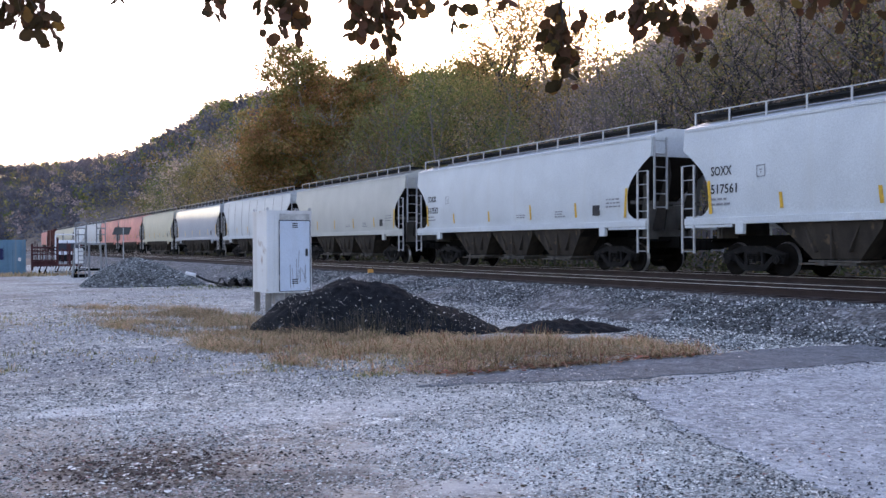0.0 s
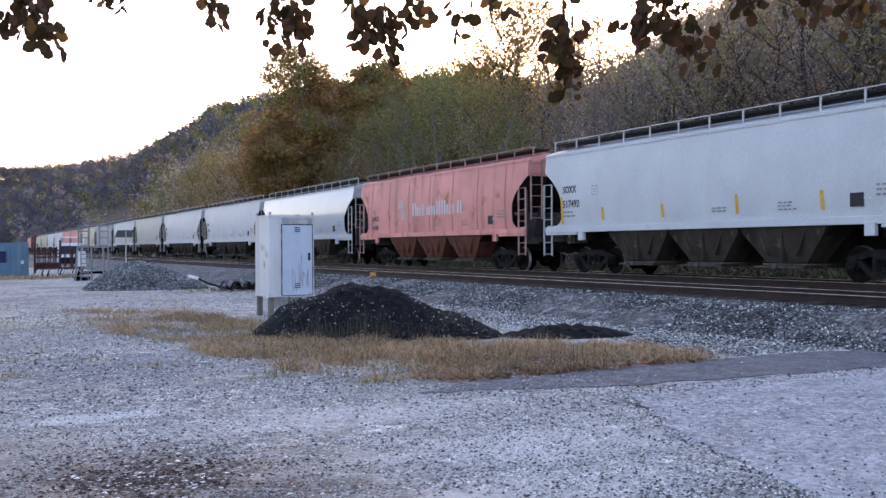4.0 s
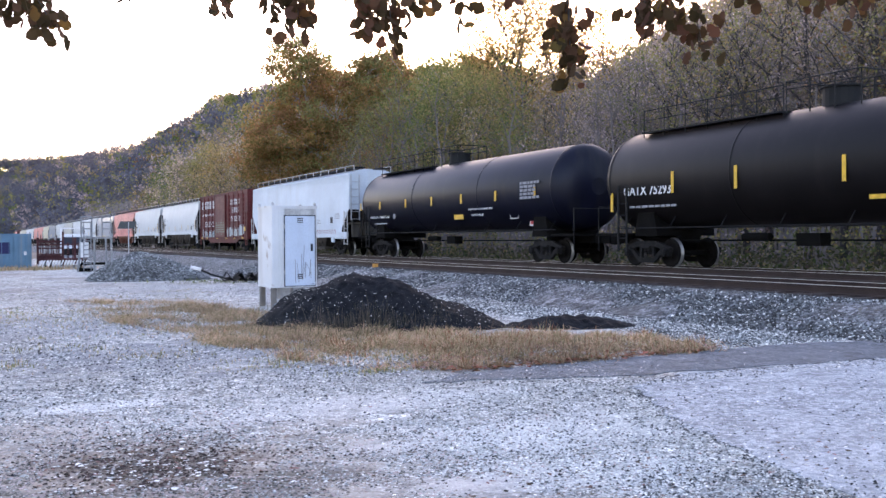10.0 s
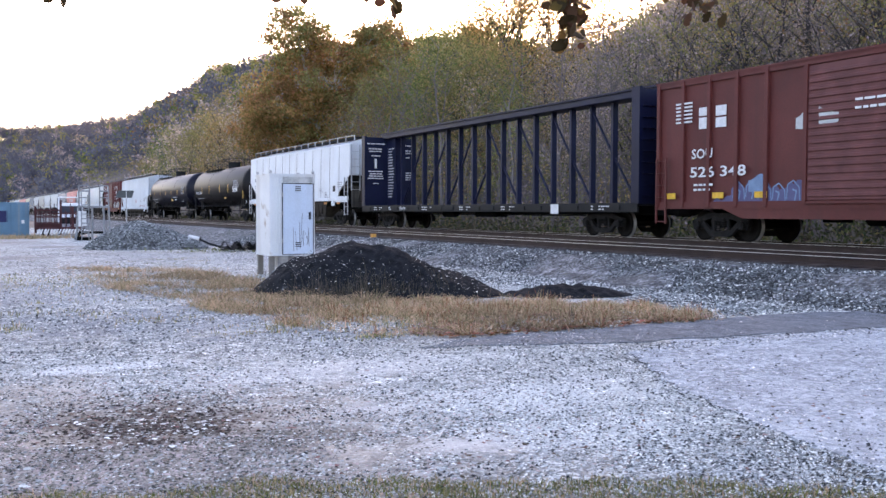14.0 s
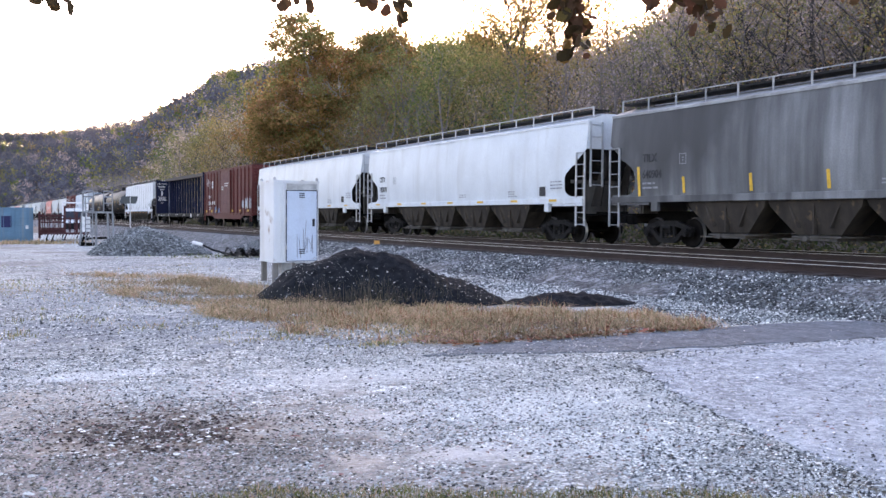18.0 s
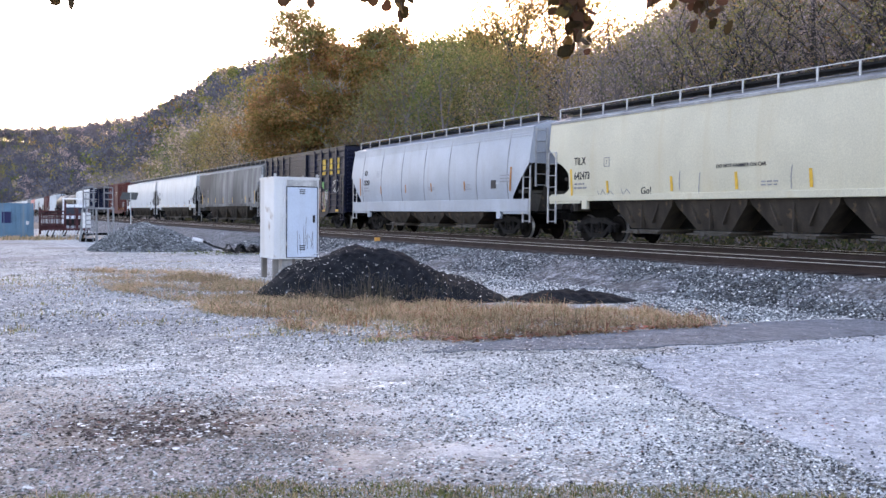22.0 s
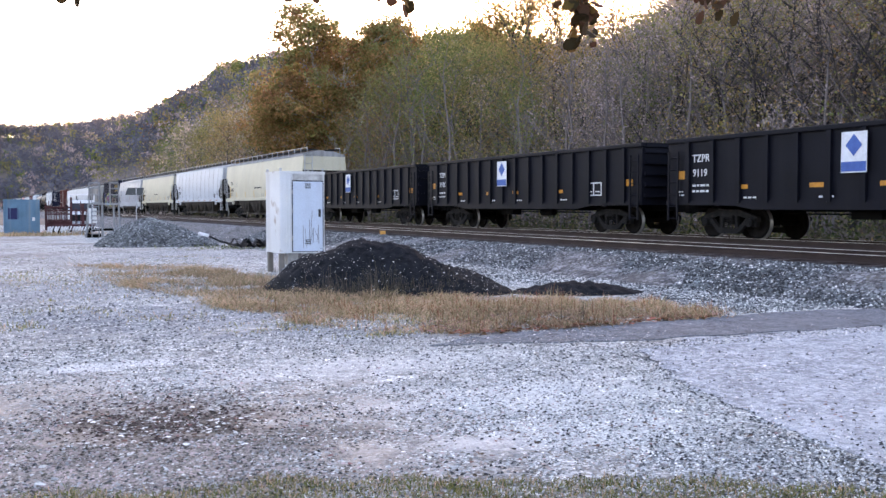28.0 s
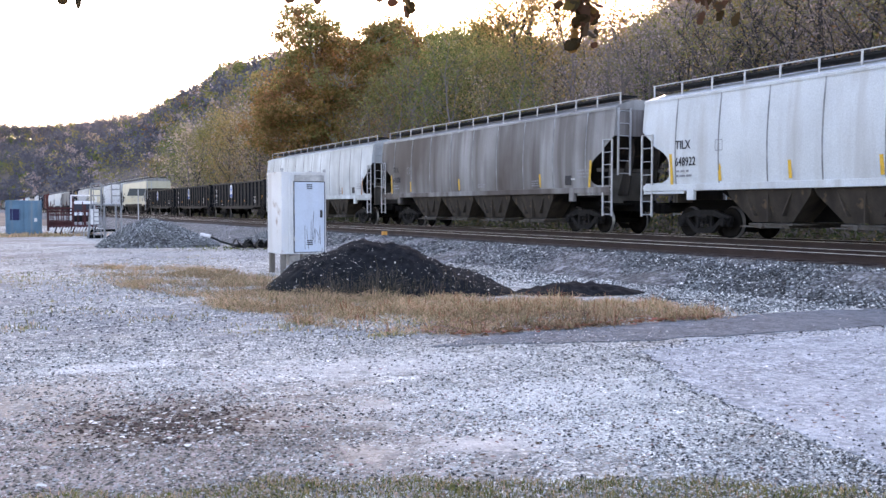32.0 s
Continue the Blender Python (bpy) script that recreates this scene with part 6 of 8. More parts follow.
# ---- the yard ----
def leaf_mat(name, col, var=0.5, glow=0.35):
    """Leaf: matt front, light showing through, each leaf a little different."""
    m = mat(name, col, 0.75, var=0.35, scale=0.35, fine=9.0, bump=0.0, island=var, spec=0.2)
    n, l = m.node_tree.nodes, m.node_tree.links
    b = n["Principled BSDF"]
    t, x = n.new("ShaderNodeBsdfTranslucent"), n.new("ShaderNodeMixShader")
    x.inputs[0].default_value = glow
    l.new(b.inputs["Base Color"].links[0].from_socket, t.inputs["Color"])
    l.new(b.outputs[0], x.inputs[1])
    l.new(t.outputs[0], x.inputs[2])
    l.new(x.outputs[0], n["Material Output"].inputs["Surface"])
    return m


M_STRAW = leaf_mat("dry_straw", (0.5, 0.37, 0.21), 0.6, 0.15)
M_TANSTRAW = leaf_mat("pinkish_straw", (0.42, 0.275, 0.17), 0.6, 0.15)
M_TUFT = leaf_mat("yellow_green_tuft", (0.3, 0.29, 0.12), 0.5, 0.2)
M_DRYWEED = leaf_mat("grey_weed", (0.1, 0.085, 0.06), 0.6, 0.15)
M_RUSSET = leaf_mat("russet_weed", (0.3, 0.13, 0.06), 0.4, 0.2)
M_GRASS = leaf_mat("short_grass", (0.17, 0.195, 0.05), 0.6, 0.25)
M_DEADLEAF = leaf_mat("fallen_leaf", (0.2, 0.125, 0.085), 0.8, 0.1)
M_BARK = mat("bark_grey", (0.085, 0.07, 0.06), 0.9, var=0.4, scale=3, fine=18, bump=0.6)
M_DARKBARK = mat("bark_dark_bare", (0.062, 0.05, 0.048), 0.9, var=0.4, scale=2, fine=14, bump=0.5)
M_PALEBARK = mat("bark_pale", (0.34, 0.31, 0.27), 0.85, var=0.4, scale=1.2, fine=8, bump=0.4)


def sheet(name, outline, z, material, label, cat, thick=0.0, cell=0.12):
    """A flat surfaced area inside an outline, its edge ragged, laid on the yard."""
    pts = []
    for (x0, y0), (x1, y1) in zip(outline, outline[1:] + outline[:1]):
        d = math.hypot(x1 - x0, y1 - y0)
        k = max(1, int(d / cell))
        for i in range(k):
            u = i / k
            x, y = x0 + (x1 - x0) * u, y0 + (y1 - y0) * u
            pts.append((x + 0.16 * noise.noise(Vector((x * 2.6, y * 2.6, 0))), y + 0.16 * noise.noise(Vector((x * 2, y * 2, 7)))))
    bm = bmesh.new()
    top = [bm.verts.new((x, y, z + yard_z(x, y))) for x, y in pts]
    low = [bm.verts.new((x + 0.03 * noise.noise(Vector((x * 3, y, 2))), y, -0.05 + yard_z(x, y))) for x, y in pts]
    bm.faces.new(top)
    for i in range(len(pts)):
        j = (i + 1) % len(pts)
        bm.faces.new((top[i], low[i], low[j], top[j]))
    bmesh.ops.triangulate(bm, faces=bm.faces[:])
    ob = new(name, mesh_of(name, bm, material))
    return tagged(ob, label, cat, kind="structure")


sheet("driveway", [(6.45, 8.15), (6.1, 7.4), (5.71, 6.58), (5.38, 5.66), (5.15, 4.9), (4.9, 3.9), (4.7, 2.0), (5.0, -8), (24, -8), (24, 4.2), (12.6, 8.0), (11.0, 8.4), (9.5, 8.6), (7.7, 8.65)], 0.008, M_ASPHALT, "worn pale asphalt driveway with a broken edge", "driveway")
sheet("asphalt_strip", [(4.6, 9.5), (5.95, 10.05), (8.07, 10.15), (10.3, 10.3), (13.2, 9.95), (30, 4.0), (30, 1.6), (14.0, 7.6), (12.6, 8.06), (11.0, 8.46), (9.5, 8.66), (7.7, 8.72), (6.95, 8.78), (5.9, 9.2)], 0.012, M_TAR, "dark asphalt strip along the edge of the ballast", "road")


def heap(name, cx, cy, length, depth, h, turn, material, label, cat, skew=0.0, rough=0.06, seed=3, cells=70, dome=1.25):
    """A tipped heap: steep, lumpy, with a thrown-out foot."""
    bm = bmesh.new()
    rows = []
    ct, st = math.cos(radians(turn)), math.sin(radians(turn))
    for i in range(cells + 1):
        row = []
        for j in range(cells // 2 + 1):
            u, v = -1 + 2 * i / cells, -1 + 2 * j / (cells // 2)
            uu = u - skew * (1 - u * u)
            d = math.hypot(uu, v)
            z = h * max(0.0, 1 - d ** dome) ** 0.95 if d < 1 else 0
            x, y = u * length / 2, v * depth / 2
            n1 = noise.noise(Vector((x * 1.3 + seed, y * 1.3, 0))) * 0.13 * h + noise.noise(Vector((x * 6, y * 6, seed))) * rough
            z = max(0, z + n1 * min(1, 3 * max(0, 1.02 - d))) - (0.06 if d > 0.97 else 0)
            X, Y = cx + x * ct - y * st, cy + x * st + y * ct
            row.append((X, Y, z + yard_z(X, Y) - 0.01))
        rows.append(row)
    grid(bm, rows)
    return tagged(new(name, mesh_of(name, bm, material, True)), label, cat)


heap("millings_mound", 7.05, 16.3, 5.0, 3.3, 0.98, -40, M_MILLINGS, "black heap of asphalt millings beside dry weeds", "heap", skew=-0.2, rough=0.055, seed=3, cells=130, dome=1.55)
heap("millings_mound", 10.05, 14.4, 2.7, 1.5, 0.22, -20, M_MILLINGS, "low black heap of asphalt millings on gravel", "heap", rough=0.045, seed=9, cells=80, dome=1.5)
heap("gravel_mound", 8.0, 46.0, 5.7, 5.0, 1.3, -8, M_BALLAST, "grey-blue heap of crushed stone", "heap", skew=-0.15, rough=0.07, seed=5, dome=1.5)


# -- steel equipment cabinet on posts --
M_CAB = mat("cabinet_white_steel", (0.7, 0.71, 0.715), 0.45, var=0.1, scale=1.1, fine=50, bump=0.02, streak=(0.42, 0.38, 0.34), amount=0.42, spots=(0.36, 0.29, 0.24), spot_amount=0.12)
M_CABDOOR = mat("cabinet_blue_white_door", (0.55, 0.63, 0.73), 0.4, var=0.08, scale=1.3, fine=50, bump=0.02, streak=(0.4, 0.42, 0.45), amount=0.25)
M_CABBAND = mat("cabinet_bare_steel", (0.5, 0.5, 0.5), 0.35, 0.7, var=0.4, scale=4, fine=20)


def cabinet():
    cab = tagged(new("equipment_cabinet"), "white weathered steel equipment cabinet standing on posts", "cabinet")
    cab.location = (7.06, 22.0, 0)
    cab.rotation_euler = (0, 0, radians(0))
    W, D, z0, z1 = 0.56, 0.58, 0.5, 2.39
    bm = bmesh.new()
    n = 5
    r = 0.035
    ring = []
    for qx, qy, a0 in ((W - r, D - r, 0), (-W + r, D - r, 90), (-W + r, -D + r, 180), (W - r, -D + r, 270)):
        for i in range(n):
            a = radians(a0 + 90 * i / (n - 1))
            ring.append((qx + r * math.cos(a), qy + r * math.sin(a)))
    grid(bm, [[(x, y, z) for x, y in ring] for z in (z0, z1)], close=True)
    for z in (z0, z1):
        bm.faces.new([bm.verts.new((x, y, z)) for x, y in ring])
    part("body", bm, M_CAB, cab)
    for z, t, g in ((z1 - 0.02, 0.06, 0.015), (z0 - 0.01, 0.05, 0.01)):
        bm = bmesh.new()
        grid(bm, [[(x * (1 + g / W), y * (1 + g / D), zz) for x, y in ring] for zz in (z, z + t)], close=True)
        bm.faces.new([bm.verts.new((x * (1 + g / W), y * (1 + g / D), z + t)) for x, y in ring])
        part("rim", bm, M_CAB, cab)
    door = part("door", box(bmesh.new(), -0.24, 0.5, -D - 0.025, -D - 0.003, z0 + 0.03, z1 - 0.2, 0.008), M_CABDOOR, cab, "pale blue-white steel door")
    part("door_gap", box(bmesh.new(), -0.262, 0.522, -D - 0.012, -D - 0.002, z0 + 0.012, z1 - 0.178), M_INK, cab, "dark door gap")
    part("band", box(bmesh.new(), -0.24, 0.5, -D - 0.02, -D - 0.004, z1 - 0.17, z1 - 0.03), M_CABBAND, cab, "bare metal band")
    for z in (z0 + 0.35, z0 + 1.0, z1 - 0.45):
        part("hinge", cyl(bmesh.new(), (-0.25, -D - 0.03, z - 0.05), (-0.25, -D - 0.03, z + 0.05), 0.014, sides=8), M_CABBAND, door)
    bm = bmesh.new()
    box(bm, 0.39, 0.45, -D - 0.035, -D - 0.02, z0 + 0.85, z0 + 1.03, 0.004)
    bar(bm, (0.42, -D - 0.06, z0 + 0.86), (0.42, -D - 0.06, z0 + 0.98), 0.011)
    part("handle", bm, M_INK, door, "dark lever handle")
    for zc in (z0 + 0.2, z1 - 0.36):
        for k in range(3):
            part("louvre", box(bmesh.new(), 0.06, 0.2, -D - 0.037, -D - 0.022, zc + 0.045 * k, zc + 0.045 * k + 0.02, 0.003), M_INK, door)
    for x in (-0.38, -0.31):
        part("front_rib", box(bmesh.new(), x - 0.018, x + 0.018, -D - 0.016, -D + 0.004, z0 + 0.04, z1 - 0.06, 0.004), M_CAB, cab)
    for x, y in ((-W, -D), (W, -D), (-W, D), (W, D)):
        bm = bmesh.new()
        bmesh.ops.create_cone(bm, cap_ends=True, segments=10, radius1=0.035, radius2=0.035, depth=0.015, matrix=pose(x * 0.93, y * 0.93, z1 + 0.085, 90))
        box(bm, x * 0.93 - 0.02, x * 0.93 + 0.02, y * 0.93 - 0.008, y * 0.93 + 0.008, z1 + 0.02, z1 + 0.08)
        part("lifting_eye", bm, M_CABBAND, cab)
        part("post", box(bmesh.new(), x * 0.86 - 0.06, x * 0.86 + 0.06, y * 0.8 - 0.06, y * 0.8 + 0.06, -0.2, z0, 0.008), mat_once("weathered_post", (0.2, 0.18, 0.16), 0.9), cab, "weathered grey timber post")
    bm = bmesh.new()
    box(bm, -0.28, -0.02, -0.3, 0.0, 0.2, z0, 0.01)
    box(bm, 0.05, 0.3, -0.3, 0.05, 0.28, z0, 0.01)
    part("cable_duct", bm, M_CABBAND, cab)
    bm = bmesh.new()
    rr = random.Random(2)
    for i in range(9):
        x = rr.uniform(0.0, 0.42)
        bar(bm, (x, -D - 0.029, z0 + rr.uniform(0.1, 0.3)), (x + rr.uniform(-0.12, 0.12), -D - 0.029, z0 + rr.uniform(0.5, 1.0)), 0.006, 4)
    tagged(part("scratch_mark", bm, M_FAINT, door, "dark scratches and stains"), kind="stuff")


cabinet()


# -- steel access platform with ladder and rails --
def platform():
    p = tagged(new("access_platform"), "grey steel access platform with handrails and ladder", "platform")
    p.matrix_basis = pose(8.1, 66.5, -0.45, 0, 0, -8)
    m = mat("platform_grey_steel", (0.27, 0.28, 0.29), 0.5, 0.2, var=0.25, scale=3)
    dz, top = 2.3, 3.65
    part("deck", box(bmesh.new(), -0.98, 0.98, -0.7, 0.7, dz - 0.12, dz, 0.01), m, p)
    for x in (-0.95, -0.1, 0.62, 0.95):
        for y in (-0.62, 0.62):
            part("leg", bar(bmesh.new(), (x * 1.05 - (0.12 if x < -0.9 else 0), y, 0), (x, y, dz - 0.1), 0.06, 6), m, p)
    for x, w in ((-0.92, 0.66), (0.38, 0.55)):
        for y in (-0.65, 0.65):
            bm = bmesh.new()
            for xx in (x, x + w):
                bar(bm, (xx, y, dz), (xx, y, top), 0.033)
            for z in (dz + 0.55, dz + 0.98, top):
                bar(bm, (x, y, z), (x + w, y, z), 0.033)
            part("handrail", bm, m, p)
    for x in (-0.92, 0.93):
        bm = bmesh.new()
        for z in (dz + 0.55, dz + 0.98):
            bar(bm, (x, -0.65, z), (x, 0.65, z), 0.033)
        part("handrail", bm, m, p)
    bm = bmesh.new()
    for x in (-0.75, -0.3):
        bar(bm, (x, -0.78, 0), (x, -0.78, dz + 0.9), 0.033)
    for i in range(8):
        bar(bm, (-0.75, -0.78, 0.25 + 0.3 * i), (-0.3, -0.78, 0.25 + 0.3 * i), 0.033)
    part("ladder", bm, m, p)
    part("control_box", box(bmesh.new(), -0.95, -0.45, -0.75, -0.5, 0.95, 1.95, 0.02), M_WHITE, p, "white electrical box")
    bm = bmesh.new()
    box(bm, -1.2, -0.2, -0.5, 0.5, 0, 0.25, 0.05)
    box(bm, -0.9, 0.9, -0.4, 0.4, 0.45, 0.6, 0.033)
    part("base_clutter", bm, M_UNDER, p, "dark oily base frame")


platform()


# -- blue shipping container --
def container():
    c = tagged(new("shipping_container"), "faded blue steel shipping container with closed doors", "container")
    c.matrix_basis = pose(3.55, 77.0, -0.45, 0, 0, -3)
    m = mat("container_blue_paint", (0.095, 0.21, 0.3), 0.5, var=0.2, scale=1.0, streak=(0.2, 0.22, 0.22), amount=0.3)
    part("shell", box(bmesh.new(), -1.2, 1.2, 0.05, 6.0, 0.1, 2.55, 0.02), m, c)
    for s in (-1, 1):
        part("corner_post", box(bmesh.new(), s * 1.2 - 0.07, s * 1.2 + 0.03, -0.06, 0.1, 0.05, 2.6, 0.01), m, c)
        d = part("door_leaf", box(bmesh.new(), s * 0.03, s * 1.12, -0.02, 0.05, 0.2, 2.45, 0.01), m, c)
        for k in range(4):
            z = 0.3 + k * 0.53
            part("panel", box(bmesh.new(), s * 0.1, s * 1.05, -0.04, -0.018, z, z + 0.42, 0.012), m, d)
        for x in (0.3, 0.8):
            part("lock_bar", bar(bmesh.new(), (s * x, -0.07, 0.15), (s * x, -0.07, 2.5), 0.022), m, d)
        for k in range(4):
            part("hinge", box(bmesh.new(), s * 1.08, s * 1.2, -0.06, -0.02, 0.35 + k * 0.6, 0.45 + k * 0.6), m, d)
    for z in (0.1, 2.5):
        part("header", box(bmesh.new(), -1.2, 1.2, -0.05, 0.1, z - 0.05, z + 0.09, 0.01), m, c)
    part("patch", box(bmesh.new(), -0.95, -0.25, -0.08, -0.062, 1.1, 1.95), mat_once("navy_panel", (0.012, 0.014, 0.075)), c, "dark blue square panel")
    part("label_plate", box(bmesh.new(), 0.7, 0.9, -0.1, -0.085, 1.0, 1.25), M_WHITE, c, "white label")
    for k in range(24):
        for s in (-1, 1):
            part("corrugation", box(bmesh.new(), s * 1.2, s * 1.235, 0.2 + k * 0.24, 0.32 + k * 0.24, 0.2, 2.45), m, c)


container()


# -- rusty stake rack trailer --
def rack():
    r = tagged(new("rack_trailer"), "rusty brown steel rack trailer with upright stakes", "trailer")
    r.matrix_basis = pose(6.9, 76.5, -0.45, 0, 0, -5)
    m = mat("rusty_brown_steel", (0.085, 0.028, 0.03), 0.75, 0.2, var=0.35, scale=2)
    part("bed", box(bmesh.new(), -1.75, 1.75, -0.9, 1.6, 0.55, 0.72, 0.02), m, r)
    for x in (-1.7, 0.05, 0.9, 1.7):
        part("stake", box(bmesh.new(), x - 0.08, x + 0.08, -0.9, -0.74, 0.3, 2.75 if x == 0.05 else 2.3, 0.01), m, r)
    for z, h in ((2.0, 0.12), (1.5, 0.1), (1.05, 0.1)):
        part("rail", box(bmesh.new(), -1.75, 0.1, -0.86, -0.76, z - h / 2, z + h / 2, 0.01), m, r)
    for k in range(9):
        x = -1.5 + 0.37 * k
        part("thin_stake", box(bmesh.new(), x - 0.03, x + 0.03, -0.84, -0.78, 0.7, 1.95 if k % 3 else 2.5, 0.005), m, r)
        part("far_stake", box(bmesh.new(), x + 0.08, x + 0.15, 1.45, 1.52, 0.7, 1.9 if k % 2 else 2.3, 0.005), m, r)
    part("far_rail", box(bmesh.new(), -1.7, 1.7, 1.44, 1.53, 1.7, 1.8, 0.01), m, r)
    for k in range(16):
        x = -1.6 + 0.21 * k
        bm = bmesh.new()
        plate_outline(bm, [(0, 0.25), (0.1, 0.25), (0.24, 0.6), (0.14, 0.6)], -0.01, 0.01)
        bmesh.ops.transform(bm, matrix=pose(x, -0.93, 0, 0, 0, -90), verts=bm.verts[:])
        part("pale_slat", bm, M_WHITE, r, "pale slanted slat")
    for x in (-1.2, -0.8, 1.3):
        bm = bmesh.new()
        bmesh.ops.create_cone(bm, cap_ends=True, segments=16, radius1=0.3, radius2=0.3, depth=0.2, matrix=pose(x, -0.6, 0.3, 0, 90))
        part("wheel", bm, M_UNDER, r)
    part("side_board", box(bmesh.new(), -1.7, 0.0, -0.7, -0.62, 0.72, 0.98, 0.02), m, r)
    for k in range(5):
        part("timber", box(bmesh.new(), -1.5 + 0.02 * k, -0.1, -0.6 + 0.35 * k, -0.3 + 0.35 * k, 0.73, 1.0, 0.02), mat_once("grey_timber", (0.2, 0.13, 0.11), 0.85), r, "stacked grey timber")


rack()


# -- white truck standing behind the rack --
def truck():
    t = tagged(new("work_truck"), "white work truck parked nose-on behind the rack", "truck")
    t.matrix_basis = pose(8.2, 81.5, -0.45, 0, 0, -6)
    wt = mat("truck_white_paint", (0.8, 0.8, 0.81), 0.3, var=0.08)
    glass = mat("truck_glass", (0.04, 0.05, 0.07), 0.08, 0.0, var=0.1, bump=0.0, spec=0.8)
    part("bonnet", box(bmesh.new(), -0.95, 0.95, -0.2, 1.4, 0.8, 1.55, 0.12), wt, t)
    part("cab", box(bmesh.new(), -0.98, 0.98, 1.3, 3.0, 0.8, 2.6, 0.14), wt, t)
    part("windscreen", box(bmesh.new(), -0.82, 0.82, 1.26, 1.34, 1.68, 2.35, 0.03), glass, t, "dark windscreen")
    part("grille", box(bmesh.new(), -0.78, 0.78, -0.26, -0.18, 0.9, 1.42, 0.02), M_BLACK, t)
    part("bumper", box(bmesh.new(), -1.05, 1.05, -0.4, -0.18, 0.55, 0.82, 0.04), M_GALV, t)
    for s in (-1, 1):
        part("headlight", box(bmesh.new(), s * 0.65, s * 0.92, -0.25, -0.17, 1.08, 1.32, 0.02), mat_once("lamp_glass", (0.6, 0.62, 0.65), 0.15), t)
        part("mirror", box(bmesh.new(), s * 1.05, s * 1.3, 1.4, 1.5, 1.8, 2.2, 0.03), M_BLACK, t)
        for y in (0.6, 4.8):
            bm = bmesh.new()
            bmesh.ops.create_cone(bm, cap_ends=True, segments=18, radius1=0.45, radius2=0.45, depth=0.28, matrix=pose(s * 0.85, y, 0.45, 0, 90))
            part("wheel", bm, M_BLACK, t)
    part("service_body", box(bmesh.new(), -1.05, 1.05, 3.1, 6.2, 0.8, 2.3, 0.05), wt, t)
    bm = bmesh.new()
    for x in (-1.0, 1.0):
        for y in (3.2, 6.0):
            bar(bm, (x, y, 2.2), (x, y, 3.1), 0.04)
        bar(bm, (x, 3.2, 3.1), (x, 6.0, 3.1), 0.04)
    for y in (3.2, 4.6, 6.0):
        bar(bm, (-1.0, y, 3.1), (1.0, y, 3.1), 0.04)
    part("ladder_rack", bm, wt, t)


truck()


# -- trackside sign, flange lubricator box, pipe and rubber debris --
def sign():
    s = tagged(new("trackside_sign"), "dark panel sign on a thin grey post", "sign")
    s.matrix_basis = pose(11.3, 74.0, -0.45, 0, 0, -8)
    part("post", bar(bmesh.new(), (0.05, 0, 0), (0.05, 0, 3.45), 0.04, 8), M_GALV, s)
    bm = bmesh.new()
    plate_outline(bm, [(-0.75, 2.95), (0.45, 2.95), (0.62, 3.5), (-0.55, 3.5)], -0.02, 0.02)
    bmesh.ops.transform(bm, matrix=pose(0, 0, 0, 0, 0, -90), verts=bm.verts[:])
    part("panel", bm, mat_once("sign_dark", (0.07, 0.078, 0.08)), s, "dark grey-green panel")


sign()


def pipe_end():
    p = tagged(new("drain_pipe"), "white pipe end with black hose lying on gravel", "pipe")
    p.matrix_basis = pose(10.1, 41.2, yard_z(10, 41))
    bm = bmesh.new()
    cyl(bm, (-1.0, 0.9, 0.62), (-0.62, 0.65, 0.52), 0.075, sides=12)
    part("white_sleeve", bm, M_WHITE, p, "white plastic sleeve")
    bm = bmesh.new()
    pts = [(-0.6, 0.65, 0.5), (-0.25, 0.3, 0.3), (0.3, -0.2, 0.12), (0.9, -0.6, 0.09), (1.5, -0.8, 0.09)]
    for a, c in zip(pts, pts[1:]):
        cyl(bm, a, c, 0.045, sides=8)
    part("hose", bm, M_BLACK, p, "black hose")


pipe_end()


def debris():
    d = tagged(new("rubber_debris"), "black torn rubber matting lying in a low pile", "debris")
    d.matrix_basis = pose(10.6, 39.5, yard_z(10.6, 39.5))
    r = random.Random(8)
    for i in range(16):
        bm = bmesh.new()
        x, y, q = r.uniform(-0.95, 0.5), r.uniform(-0.5, 0.5), r.uniform(0.5, 1.5)
        rows = []
        for k in range(7):
            u = k / 6
            rows.append([(x + u * 0.9, y - 0.12, 0.06 + 0.26 * q * math.sin(u * 5 + i) ** 2), (x + u * 0.7, y + 0.14, 0.05 + 0.28 * q * math.sin(u * 4 + i) ** 2)])
        fs = grid(bm, rows)
        bmesh.ops.solidify(bm, geom=bm.faces[:], thickness=0.03)
        part("strip", bm, M_BLACK, d)


debris()


def rail_marker():
    m = tagged(new("rail_marker"), "small yellow-orange marker standing beside the rail", "marker")
    m.matrix_basis = pose(14.6, 34.2, 0.42)
    part("block", box(bmesh.new(), -0.1, 0.1, -0.06, 0.06, 0, 0.24, 0.01), mat_once("marker_orange", (0.75, 0.35, 0.08)), m)
    part("foot", box(bmesh.new(), -0.14, 0.14, -0.1, 0.1, -0.1, 0.02), M_RAIL, m)


rail_marker()


# ---- loose stuff on the ground ----
def inside(pt, poly):
    x, y = pt
    c = False
    for (x0, y0), (x1, y1) in zip(poly, poly[1:] + poly[:1]):
        if (y0 > y) != (y1 > y) and x < (x1 - x0) * (y - y0) / (y1 - y0) + x0:
            c = not c
    return c


